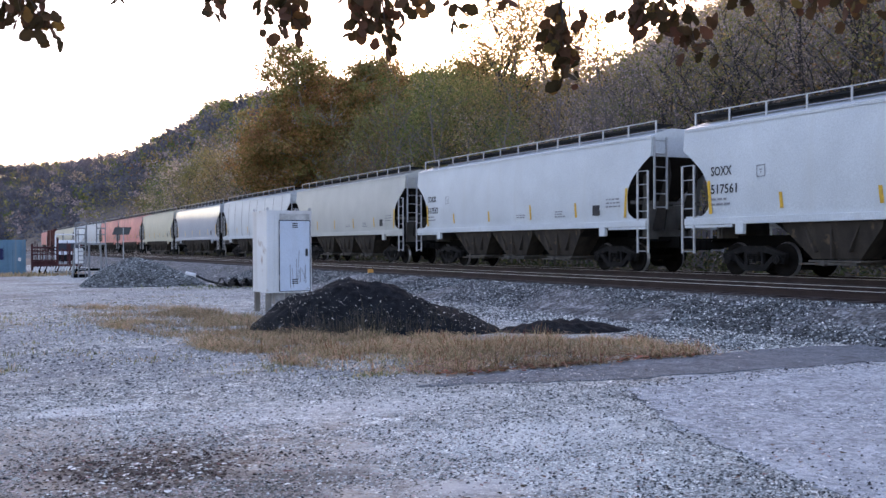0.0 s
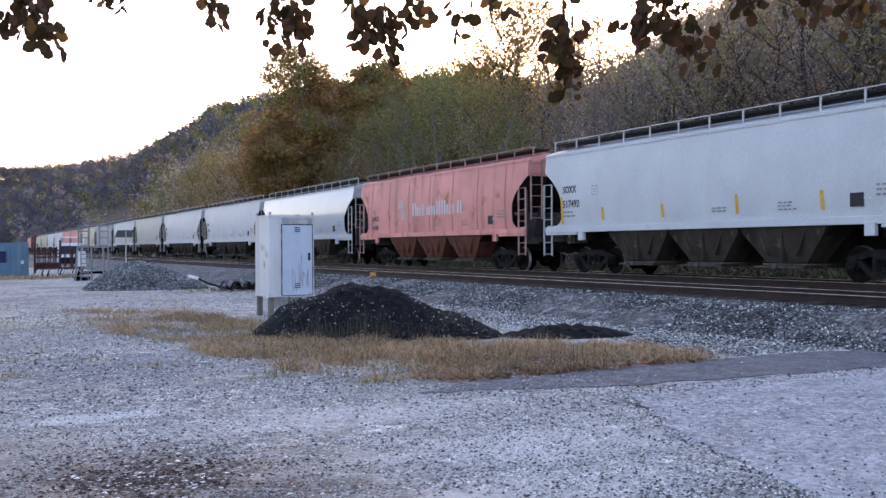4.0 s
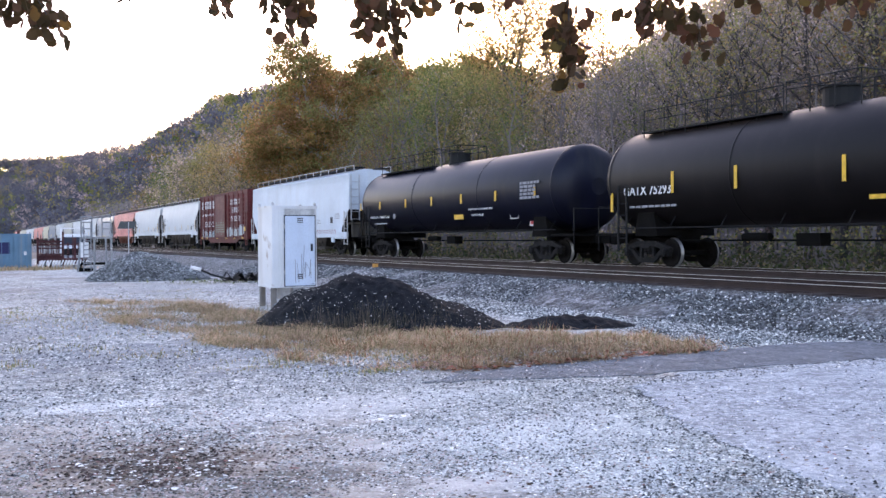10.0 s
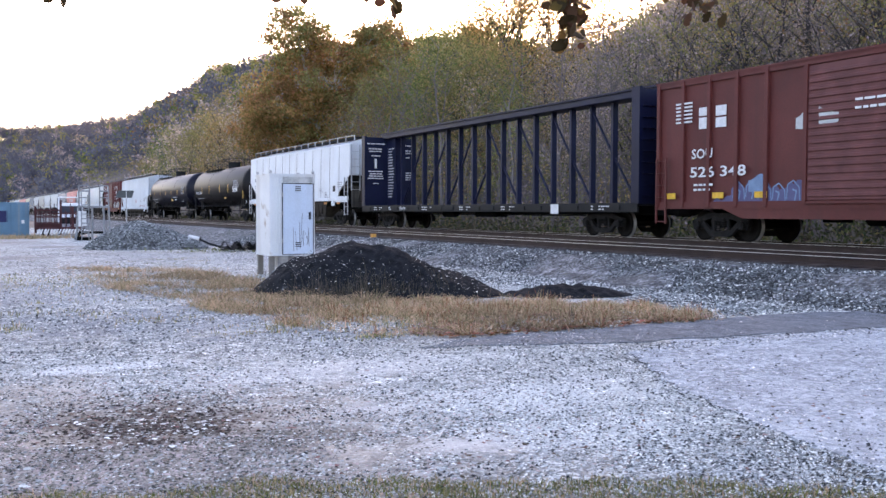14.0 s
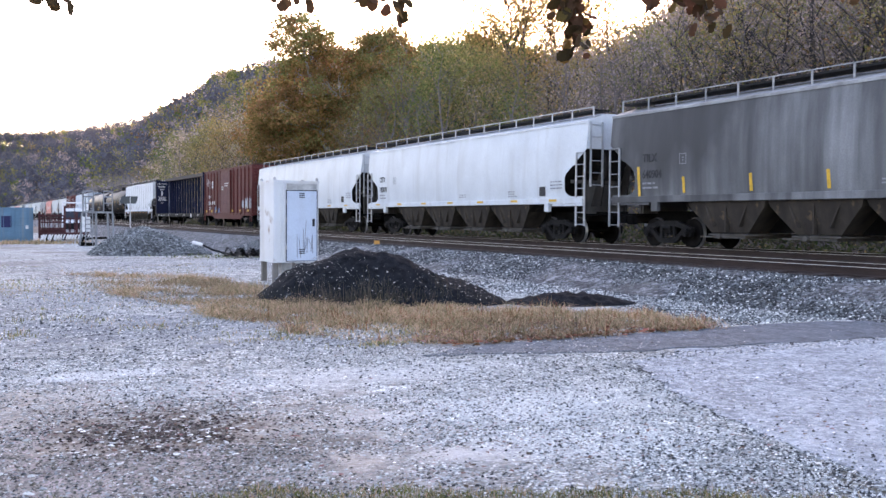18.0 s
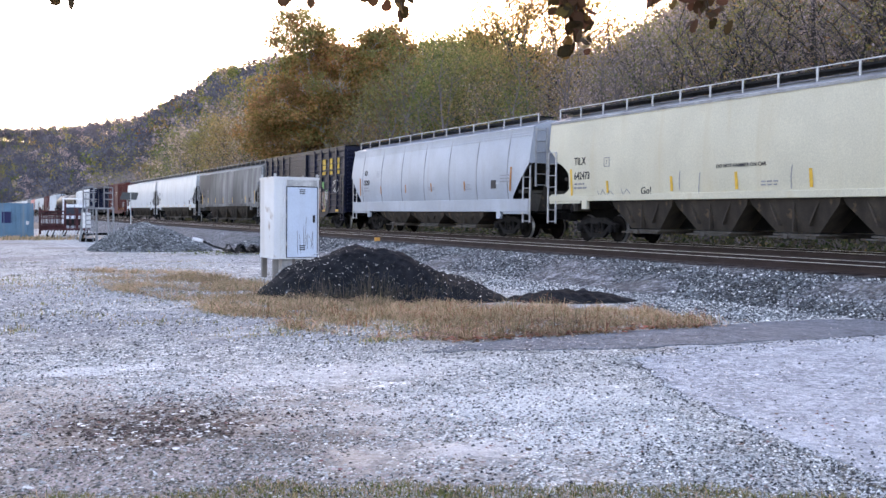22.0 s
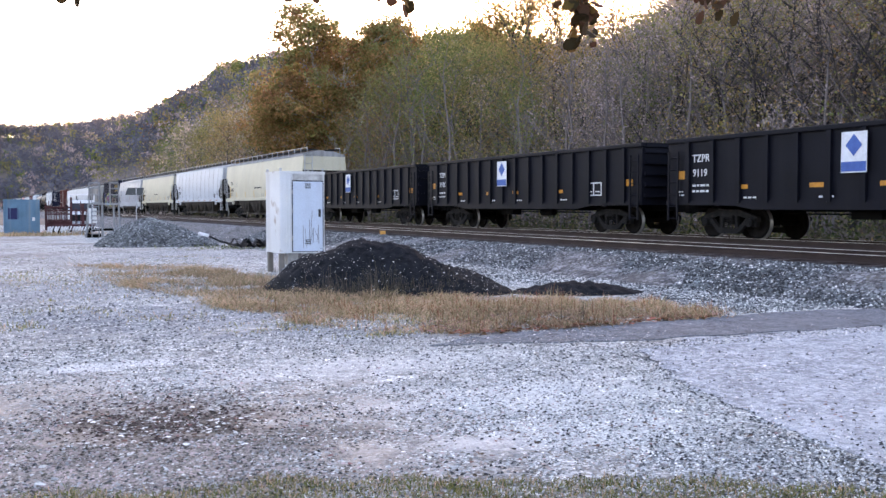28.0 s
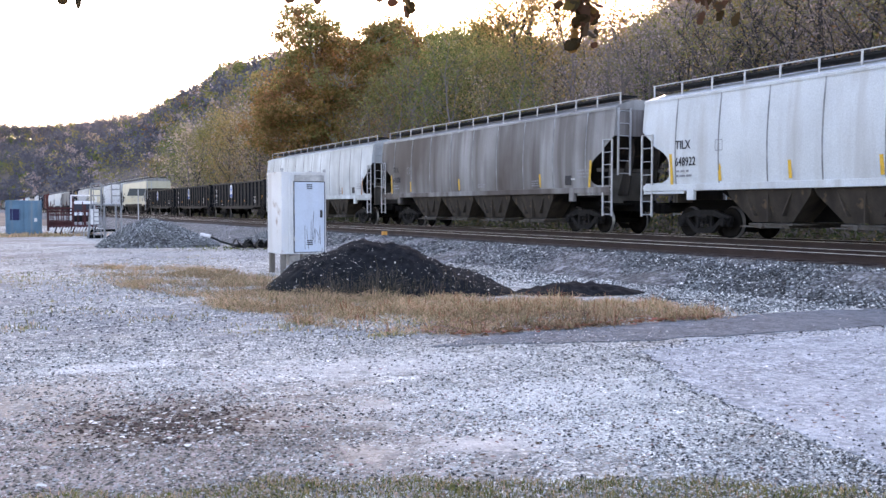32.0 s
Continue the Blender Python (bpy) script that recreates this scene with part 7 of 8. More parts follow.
def stones(name, places, lo, hi, material, label, flat=0.6, coarser=0.0):
    """Angular stones, each an island of a few faces; coarser lets them grow with the distance from the lawn."""
    r = random.Random(len(places))
    v, f = [], []
    for x, y, z in places:
        s = lo * (hi / lo) ** (r.random() ** 1.6) * (1 + coarser * min(1.4, max(0.0, math.hypot(x, y) - 8) / 10))
        a = r.uniform(0, 6.28)
        b = len(v)
        for k in range(4):
            q = a + 1.5708 * k + r.uniform(-0.3, 0.3)
            d = s * r.uniform(0.7, 1.25)
            v.append((x + d * math.cos(q), y + d * math.sin(q) * 0.8, z + s * r.uniform(-0.1, 0.25)))
        v.append((x + r.uniform(-0.3, 0.3) * s, y + r.uniform(-0.3, 0.3) * s, z + s * flat * r.uniform(0.6, 1.2)))
        for k in range(4):
            f.append((b + k, b + (k + 1) % 4, b + 4))
    return tagged(new(name, raw(name, v, f, material)), label, "stones", kind="stuff")


rg = random.Random(11)
M_GRIT = mat("grit_grey", (0.33, 0.34, 0.33), 0.9, var=0.4, scale=1.0, fine=30, island=0.85)
M_WARM = mat("grit_brown", (0.36, 0.3, 0.255), 0.9, var=0.5, scale=2.0, fine=30, island=0.75)
M_SOILCRUMB = mat("soil_crumb", (0.08, 0.055, 0.045), 0.95, var=0.4, scale=1.0, fine=30, island=0.7)
DRIVE = [(6.45, 8.15), (5.71, 6.58), (5.38, 5.66), (4.9, 3.9), (5.0, -8), (24, -8), (24, 4.2), (12.6, 8.0)]
near = []
while len(near) < 120000:
    phi, q = radians(rg.uniform(0, 56)), rg.uniform(1 / 46, 1 / 4.5) * rg.uniform(0.75, 1.0)
    r = 1 / q
    x, y = r * math.sin(phi), r * math.cos(phi)
    thick = 0.5 + 0.9 * noise.noise(Vector((x * 0.55, y * 0.55, 5))) + 0.6 * noise.noise(Vector((x * 2.1, y * 2.1, 2)))
    if x > 12.2 or rg.random() > 0.25 + thick:
        continue
    if inside((x, y), DRIVE) and rg.random() < 0.86:
        continue
    if math.hypot((x - 1.25) / 0.8, (y - 6.95) / 0.75) < 1 + 0.5 * noise.noise(Vector((x * 2, y * 2, 0))) and rg.random() < 0.9:
        continue
    if x > 5.6 and 8.55 < y < 10.1 and rg.random() < min(0.97, (x - 5.4) * 0.4):
        continue
    near.append((x, y, yard_z(x, y) + (0.008 if x > 4.7 and y < 10.1 else 0.0)))
WORN = [(3.2, 8.6, 2.4, 0.6), (4.4, 6.6, 1.7, 0.9), (3.9, 5.4, 1.7, 0.7), (1.3, 9.7, 1.0, 0.3), (8.0, 26.0, 5.0, 6.0)]
heaps = {"grey": [], "pale": [], "dark": [], "warm": []}
for x, y, z in near:
    worn = max(math.exp(-((x - a) / p) ** 2 - ((y - b) / q) ** 2) for a, b, p, q in WORN)
    k = rg.random()
    if rg.random() < 0.85 * math.exp(-((x - 0.7) / 2.4) ** 2 - ((y - 6.2) / 2.4) ** 2):
        heaps["warm"].append((x, y, z))
        continue
    heaps["pale" if k < 0.36 + 0.4 * worn else "dark" if k > 0.86 + 0.08 * worn else "grey"].append((x, y, z))
stones("loose_gravel", heaps["grey"], 0.006, 0.02, M_GRIT, "loose grey gravel scattered over the yard", 0.7, 0.6)
stones("pale_gravel", heaps["pale"], 0.006, 0.019, M_PALE, "pale gravel chips scattered over the yard", 0.5, 0.7)
stones("brown_gravel", heaps["warm"], 0.006, 0.021, M_WARM, "brownish gravel chips by the bare patch", 0.6)
stones("dark_gravel", heaps["dark"], 0.006, 0.02, M_DARKSTONE, "dark gravel chips scattered over the yard", 0.8, 0.6)
few = [(x, y, z) for x, y, z in near[::900] if y > 5.5 and x < 5]
stones("pale_cobbles", few, 0.02, 0.045, M_PALE, "pale broken stones lying on the gravel", 0.4)
dirt = [(rg.gauss(1.25, 0.5), rg.gauss(6.95, 0.5), 0.0) for i in range(2300)]
stones("soil_crumbs", dirt[:1700], 0.008, 0.024, M_SOILCRUMB, "dark soil crumbs and chips on a bare patch", 0.6)
stones("bark_chips", dirt[1700:], 0.008, 0.034, M_PALE, "pale wood chips on a bare soil patch", 0.25)
EDGE = [(6.45, 8.15), (6.1, 7.4), (5.71, 6.58), (5.38, 5.66), (5.15, 4.9)]
crack = []
for (xa, ya), (xb, yb) in zip(EDGE, EDGE[1:]):
    for i in range(115):
        u = rg.random()
        x, y = xa + (xb - xa) * u, ya + (yb - ya) * u
        crack.append((x + 0.16 * noise.noise(Vector((x * 2.6, y * 2.6, 0))) + rg.gauss(0, 0.025), y + rg.gauss(0, 0.03), 0.006))
for i in range(420):
    x = rg.uniform(6.3, 13.0)
    crack.append((x + rg.gauss(0, 0.03), 8.4 + 0.14 * min(1, max(0, x - 6.5)) - max(0, x - 10.2) * 0.1 + rg.gauss(0, 0.035), 0.008))
stones("edge_crumbs", crack, 0.008, 0.022, M_DARKSTONE, "dark crumbs along the driveway's broken edge", 0.5)
bed = []
while len(bed) < 50000:
    x, y = rg.uniform(12.2, 14.5), rg.uniform(10, 48) if len(bed) % 5 < 2 else 1 / rg.uniform(1 / 60, 1 / 4.5)
    u = (x - 12.6) / 1.3
    bed.append((x, y, 0.02 + 0.4 * min(1, max(-0.3, u)) + (0.08 * step(13.9, 14.4, x))))
stones("shoulder_stones", bed[:24000], 0.025, 0.055, M_STONE, "grey crushed stones on the ballast shoulder", 0.8)
stones("pale_shoulder_stones", bed[24000:33000], 0.02, 0.045, M_PALE, "pale crushed stones on the ballast shoulder", 0.7)
stones("dark_shoulder_stones", bed[33000:], 0.025, 0.05, M_DARKSTONE, "dark crushed stones on the ballast shoulder", 0.8)
toe = [(rg.uniform(10.3, 13.2), 1 / rg.uniform(1 / 44, 1 / 10.3), 0.0) for i in range(17000)]
toe = [(x, y, yard_z(x, y) + 0.02 * max(0, x - 12.2)) for x, y, z in toe]
stones("toe_stones", toe[:8000], 0.018, 0.045, M_STONE, "grey stones at the foot of the ballast", 0.7)
stones("pale_toe_stones", toe[8000:13000], 0.015, 0.038, M_PALE, "pale stones at the foot of the ballast", 0.7)
stones("dark_toe_stones", toe[13000:], 0.015, 0.038, M_DARKSTONE, "dark stones at the foot of the ballast", 0.7)
hp = []
while len(hp) < 7600:
    u, v = rg.uniform(-1, 1), rg.uniform(-1, 1)
    d = math.hypot(u + 0.15 * (1 - u * u), v)
    if d < 1.03:
        x, y = 8.0 + u * 2.85, 46.0 + v * 2.5
        hp.append((x, y, yard_z(x, y) + 1.3 * max(0, 1 - d ** 1.5) ** 0.95 + 0.03))
stones("heap_stones", hp[::2], 0.03, 0.08, M_STONE, "crushed stones lying on the grey heap", 0.9)
stones("pale_heap_stones", hp[1::2], 0.03, 0.075, M_GRIT, "paler blue-grey stones lying on the grey heap", 0.9)
mp = []
while len(mp) < 900:
    u, v = rg.uniform(-0.9, 0.9), rg.uniform(-1, 0.2)
    d = math.hypot(u + 0.2 * (1 - u * u), v)
    if d < 0.95:
        x, y = u * 2.5, v * 1.65
        X, Y = 7.05 + x * math.cos(radians(-40)) - y * math.sin(radians(-40)), 16.3 + x * math.sin(radians(-40)) + y * math.cos(radians(-40))
        mp.append((X, Y, 0.98 * max(0, 1 - d ** 1.55) ** 0.95 + 0.02))
stones("chips_on_millings", mp[:420], 0.008, 0.022, M_PALE, "pale chips lying on the black heap", 0.8)
stones("chips_on_millings", mp[420:], 0.008, 0.026, M_STONE, "pale chips lying on the black heap", 0.8)


def blades(name, places, h0, h1, w, material, label, lean=0.5, seed=1, patchy=1.1):
    """Single blades, three-sided and bent, one island each."""
    r = random.Random(seed)
    v, f = [], []
    for x, y, z in places:
        h, a = r.uniform(h0, h1) * max(0.25, 0.75 + patchy * noise.noise(Vector((x * 2.3, y * 1.6, 1)))), r.uniform(0, 6.28)
        dx, dy = math.cos(a), math.sin(a)
        l = r.uniform(0, lean) * h
        q = r.uniform(0, 6.28)
        lx, ly = math.cos(q) * l, math.sin(q) * l
        b = len(v)
        v += [(x - dx * w, y - dy * w, z), (x + dx * w, y + dy * w, z), (x + lx * 0.4 + dx * w * 0.7, y + ly * 0.4 + dy * w * 0.7, z + h * 0.6), (x + lx * 0.4 - dx * w * 0.7, y + ly * 0.4 - dy * w * 0.7, z + h * 0.6), (x + lx, y + ly, z + h * (1 - 0.3 * l / max(h, 1e-6)))]
        f += [(b, b + 1, b + 2, b + 3), (b + 3, b + 2, b + 4)]
    return tagged(new(name, raw(name, v, f, material)), label, "grass", kind="stuff")


STRAW = [(2.4, 27.5), (5.4, 24.8), (5.9, 19.5), (5.7, 17.9), (6.5, 15.2), (8.3, 13.9), (9.7, 12.5), (10.2, 10.8), (9.9, 10.3), (8.1, 10.0), (6.15, 10.05), (4.5, 10.6), (3.7, 12.7), (3.2, 17.0), (2.3, 21.0)]
sp = []
while len(sp) < 46000:
    x, y = rg.uniform(2.6, 10.3), 1 / rg.uniform(1 / 27.5, 1 / 10.2)
    thick = noise.noise(Vector((x * 0.9, y * 0.7, 3))) + 1.2 * noise.noise(Vector((x * 2.6, y * 2.2, 8)))
    x, y = x + rg.gauss(0, 0.16), y + rg.gauss(0, 0.22)
    if inside((x, y), STRAW) and thick + rg.random() * 0.8 > (0.58 + 0.38 * step(12.6, 10.8, y) if y < 15 else 0.8 if x < 4.6 else 0.5) + 0.5 * step(5.4, 4.2, x) * step(15, 12, y):
        sp.append((x, y, yard_z(x, y)))
near_s = [p for p in sp if p[1] < 14]
blades("dry_grass", sp[:23000], 0.02, 0.15, 0.005, M_STRAW, "dry straw-coloured grass beside the black heap", 3.2, 1, 2.0)
blades("tan_grass", sp[23000:], 0.02, 0.13, 0.005, M_TANSTRAW, "pinkish tan dead grass beside the black heap", 3.4, 14, 2.0)
blades("russet_weeds", near_s[::14], 0.08, 0.26, 0.005, M_RUSSET, "russet dead weeds among dry grass", 0.7, 2)
blades("flattened_straw", [(x + rg.uniform(-0.3, 0.3), y + rg.uniform(-0.3, 0.3), z + 0.01) for x, y, z in sp[::3]], 0.08, 0.22, 0.006, M_STRAW, "flattened dry straw on the ground", 3.5, 3)
tufts = []
for i in range(40):
    phi, r = radians(rg.uniform(1, 22)), rg.uniform(13, 34)
    cx, cy = r * math.sin(phi), r * math.cos(phi)
    for k in range(45):
        x, y = rg.gauss(cx, 0.35), rg.gauss(cy, 0.22)
        tufts.append((x, y, yard_z(x, y)))
for cx, cy, sx_, sy_, k_ in ((0.9, 22.5, 0.9, 1.6, 900), (2.3, 20.0, 0.7, 1.4, 500), (2.6, 13.6, 0.5, 0.3, 160), (3.9, 12.2, 0.5, 0.3, 220), (4.6, 10.6, 0.35, 0.12, 160), (0.3, 13.2, 0.35, 0.25, 160), (3.4, 11.6, 0.3, 0.12, 120), (4.9, 11.6, 0.8, 0.4, 260)):
    tufts += [(x, y, yard_z(x, y)) for x, y in [(rg.gauss(cx, sx_), rg.gauss(cy, sy_)) for k in range(k_)]]
blades("sparse_tufts", tufts[::2], 0.02, 0.09, 0.007, M_TUFT, "sparse yellow-green tufts in the gravel", 1.2, 24)
blades("dry_tufts", tufts[1::2], 0.02, 0.08, 0.006, M_STRAW, "sparse yellow-green tufts in the gravel", 0.9, 4)
for nm, cx, cy, sxx, syy, k, mt, lb in (("container_grass", 3.9, 72.5, 2.0, 0.8, 900, M_STRAW, "dry grass in front of the blue container"),):
    blades(nm, [(rg.gauss(cx, sxx), rg.gauss(cy, syy), -0.46) for i in range(k)], 0.15, 0.4, 0.04, mt, lb, 0.7, 6)
stalk = [(x, y, 0.0) for x, y in ((3.0 + 4.2, 10.4), (9.9, 10.7), (9.6, 10.9), (5.8, 18.6), (5.75, 18.7), (6.0, 18.8), (7.7, 10.9))]
blades("tall_dead_stalks", [(x + rg.gauss(0, 0.12), y + rg.gauss(0, 0.12), 0) for x, y, z in stalk for k in range(6)], 0.3, 0.65, 0.0035, M_DRYWEED, "tall dead weed stalks", 0.3, 7)
lawn = []
while len(lawn) < 26000:
    phi = radians(rg.uniform(-5, 58))
    edge = 5.3 + 0.25 * noise.noise(Vector((phi * 9, 1, 0))) + 0.8 * max(0, 0.35 - phi) * 0.3 + 0.9 * max(0, phi - 0.55)
    r = edge - 2.4 * rg.random() ** 1.5 + rg.gauss(0, 0.06)
    if r > 2.2:
        lawn.append((r * math.sin(phi), r * math.cos(phi), 0.0))
blades("lawn_edge", lawn, 0.015, 0.055, 0.003, M_GRASS, "short green and yellow grass at the yard's edge", 1.6, 8, 0.3)
blades("lawn_thatch", [(x, y, z + 0.005) for x, y, z in lawn[::3]], 0.02, 0.07, 0.003, M_STRAW, "dry thatch among the short grass", 2.0, 9, 0.3)


M_PALELEAF = leaf_mat("pale_dead_leaf", (0.34, 0.2, 0.15), 0.7, 0.1)


def litter(name, places, s, label, seed=5, leafy=M_DEADLEAF):
    """Curled fallen leaves: six-sided, cupped."""
    r = random.Random(seed)
    v, f = [], []
    for x, y, z in places:
        a, q = r.uniform(0, 6.28), s * r.uniform(0.6, 1.3)
        b = len(v)
        for k in range(6):
            t = a + 1.047 * k
            d = q * (1.0 if k % 3 == 0 else 0.62) * r.uniform(0.8, 1.2)
            v.append((x + d * math.cos(t), y + d * math.sin(t), z + q * r.uniform(0.05, 0.5)))
        v.append((x, y, z + 0.005))
        for k in range(6):
            f.append((b + k, b + (k + 1) % 6, b + 6))
    return tagged(new(name, raw(name, v, f, leafy)), label, "leaves", kind="stuff")


lv = [(rg.gauss(1.3, 0.5), rg.gauss(6.9, 0.7), 0.0) for i in range(260)] + [(rg.gauss(4.5, 2.6), rg.gauss(5.0, 0.35), 0.02) for i in range(160)]
for i in range(110):
    phi, r = radians(rg.uniform(1, 50)), rg.uniform(4.8, 16)
    lv.append((r * math.sin(phi), r * math.cos(phi), 0.0))
lv += [(x, y, z + 0.02) for x, y, z in near_s[::12]]
blades("mound_weeds", [(7.05 + rg.gauss(-0.6, 0.9), 14.9 + rg.gauss(0.1, 0.4), 0.1 + rg.uniform(-0.05, 0.1)) for i in range(800)], 0.12, 0.55, 0.0035, M_DRYWEED, "thin dead weeds in front of the black mound", 0.8, 12)
blades("heap_grass", [(rg.gauss(10.6, 1.6), rg.gauss(40.5, 1.6), -0.2) for i in range(500)], 0.05, 0.16, 0.02, M_GRASS, "thin green grass by the stone heap", 0.8, 13)
edge_l = [(x, y, z + 0.02) for x, y, z in sp if y < 11.6 + 0.2 * (x - 6)][::4]
litter("pale_litter", edge_l, 0.036, "pale pinkish dead leaves along the edge of the dry grass", 6, M_PALELEAF)
drift = [(rg.uniform(5.2, 9.4), 0.0, 0.02) for i in range(420)]
drift = [(x, 10.2 + 0.03 * (x - 6) + rg.gauss(0, 0.13) + (0.6 if rg.random() < 0.25 else 0), z) for x, y, z in drift]
litter("russet_litter", drift, 0.048, "russet fallen leaves along the edge of the dry grass", 16, leaf_mat("russet_fallen_leaf", (0.36, 0.16, 0.08), 0.6, 0.1))
litter("fallen_leaves", lv, 0.022, "brown fallen leaves scattered over gravel and grass")


# ---- trees and woods ----
def tube(V, F, pts, radii, sides=4):
    b = len(V)
    for i, (p, r) in enumerate(zip(pts, radii)):
        d = (pts[min(i + 1, len(pts) - 1)] - pts[max(i - 1, 0)])
        d = d.normalized() if d.length > 1e-6 else Vector((0, 0, 1))
        s = d.cross(Vector((0.31, 0.95, 0.05))).normalized()
        t = d.cross(s)
        for k in range(sides):
            a = 2 * math.pi * k / sides
            q = p + s * (r * math.cos(a)) + t * (r * math.sin(a))
            V.append((q.x, q.y, q.z))
    for i in range(len(pts) - 1):
        for k in range(sides):
            k2 = (k + 1) % sides
            F.append((b + i * sides + k, b + i * sides + k2, b + (i + 1) * sides + k2, b + (i + 1) * sides + k))


def grow(r, h, spread, limbs, twigs, leaf_n, leaf, lowest=0.25, sides=4, rise=0.5, trunk_r=None, scatter=0.55):
    """Branch and leaf arrays of one tree standing at the origin."""
    BV, BF, ends = [], [], []
    tr = trunk_r or h * 0.0105
    bend = Vector((r.uniform(-0.05, 0.05) * h, r.uniform(-0.05, 0.05) * h, 0))
    crook = [Vector((r.gauss(0, 0.018) * h, r.gauss(0, 0.018) * h, 0)) for k in range(6)]
    tp = [Vector((0, 0, -0.3))] + [bend * (u * u) + crook[k] * (1 if k else 0.3) + Vector((0, 0, h * u)) for k, u in enumerate((0.15, 0.32, 0.48, 0.64, 0.8, 0.97))]
    tube(BV, BF, tp, [tr * 1.1, tr * 0.9, tr * 0.78, tr * 0.62, tr * 0.45, tr * 0.26, tr * 0.06], sides + 1)

    def on_trunk(u):
        z = u * h
        for a, c in zip(tp, tp[1:]):
            if a.z <= z <= c.z:
                return a.lerp(c, (z - a.z) / (c.z - a.z))
        return tp[-1]
    for i in range(limbs):
        u = lowest + (0.95 - lowest) * (i + r.random()) / limbs
        a = i * 2.4 + r.uniform(-0.5, 0.5)
        ln = spread * (1.05 - 0.65 * ((u - lowest) / (1 - lowest)) ** 1.4) * r.uniform(0.65, 1.15)
        o = on_trunk(u)
        d = Vector((math.cos(a), math.sin(a), rise * r.uniform(0.5, 1.4)))
        p1 = o + d * ln * 0.45 + Vector((0, 0, r.uniform(-0.03, 0.06) * ln))
        p2 = o + d * ln * 0.8 + Vector((r.uniform(-0.1, 0.1), r.uniform(-0.1, 0.1), r.uniform(0, 0.2))) * ln
        p3 = p2 + Vector((d.x * 0.25, d.y * 0.25, r.uniform(0.05, 0.35))) * ln
        lr = tr * (0.42 - 0.25 * u)
        tube(BV, BF, [o, p1, p2, p3], [lr, lr * 0.7, lr * 0.4, lr * 0.1], max(3, sides - 1))
        ends += [p1, p2, p3, p3]
        for k in range(twigs):
            s = o.lerp(p1, r.uniform(0.4, 1)) if r.random() < 0.4 else p1.lerp(p3, r.random())
            e = s + Vector((r.uniform(-1, 1), r.uniform(-1, 1), r.uniform(-0.1, 1.1))) * ln * 0.33
            tube(BV, BF, [s, e], [lr * 0.3, lr * 0.07], 3)
            ends.append(e)
    LV, LF = [], []
    for i in range(leaf_n):
        c = r.choice(ends) + Vector((r.gauss(0, 1), r.gauss(0, 1), r.gauss(0, 0.8))) * scatter
        a = Vector((r.gauss(0, 1), r.gauss(0, 1), r.gauss(0, 1))).normalized()
        s = a.cross(Vector((r.gauss(0, 1), r.gauss(0, 1), r.gauss(0, 1)))).normalized()
        q = leaf * r.uniform(0.6, 1.3)
        b = len(LV)
        for p in (c - a * q, c + s * q * 0.55, c + a * q, c - s * q * 0.55):
            LV.append((p.x, p.y, p.z))
        LF.append((b, b + 1, b + 2, b + 3))
    return BV, BF, LV, LF


LEAVES = {
    "copper": leaf_mat("leaf_copper", (0.37, 0.235, 0.08), 0.5),
    "russet": leaf_mat("leaf_russet", (0.31, 0.17, 0.07), 0.38),
    "ochre": leaf_mat("leaf_ochre", (0.44, 0.31, 0.12), 0.38),
    "gold": leaf_mat("leaf_thin_gold", (0.5, 0.33, 0.12), 0.4, 0.5),
    "olive": leaf_mat("leaf_olive", (0.31, 0.285, 0.1), 0.38),
    "green": leaf_mat("leaf_green", (0.19, 0.225, 0.065), 0.38),
    "tan": leaf_mat("leaf_tan", (0.5, 0.38, 0.27), 0.38),
    # Far woods: bluish distance haze is put into this leaf colour.
    "slate": leaf_mat("leaf_hazed_slate", (0.155, 0.155, 0.185), 0.25),
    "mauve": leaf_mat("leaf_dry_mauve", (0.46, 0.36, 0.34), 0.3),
}
# Leaf colours darkened for the brush: shade behind the train is put in.
SHADED_BRUSH = {"olive": leaf_mat("shaded_brush_olive", (0.1, 0.095, 0.04), 0.5), "tan": leaf_mat("shaded_brush_tan", (0.11, 0.085, 0.06), 0.5), "green": leaf_mat("shaded_brush_green", (0.075, 0.095, 0.03), 0.5)}
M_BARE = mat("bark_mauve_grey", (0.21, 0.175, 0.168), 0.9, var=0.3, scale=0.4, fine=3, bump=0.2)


def room(x, y, over=0.0):
    """How tall a tree may stand here and still keep below the ridge's skyline."""
    r, phi = math.hypot(x, y), math.degrees(math.atan2(x, y))
    return r * math.tan(radians(between(RIDGE, phi) + over)) + 1.6 - land_z(x, y)


def lone_tree(x, y, h, spread, label, leaves, n, leaf, limbs=16, twigs=6, lowest=0.25, seed=1, bark=None, scatter=0.6, rise=0.5, trunk_r=None, name="tree"):
    r = random.Random(seed)
    t = tagged(new(name), label, "tree", group="trees behind the track")
    t.location = (x, y, land_z(x, y))
    BV, BF, LV, LF = grow(r, h, spread, limbs, twigs, n, leaf, lowest, 6, rise, trunk_r, scatter)
    put("trunk", raw("trunk", BV, BF, bark or M_BARK, None, True), t)
    put("crown", raw("crown", LV, LF, leaves), t)
    return t


def at(phi, r):
    return r * math.sin(radians(phi)), r * math.cos(radians(phi))


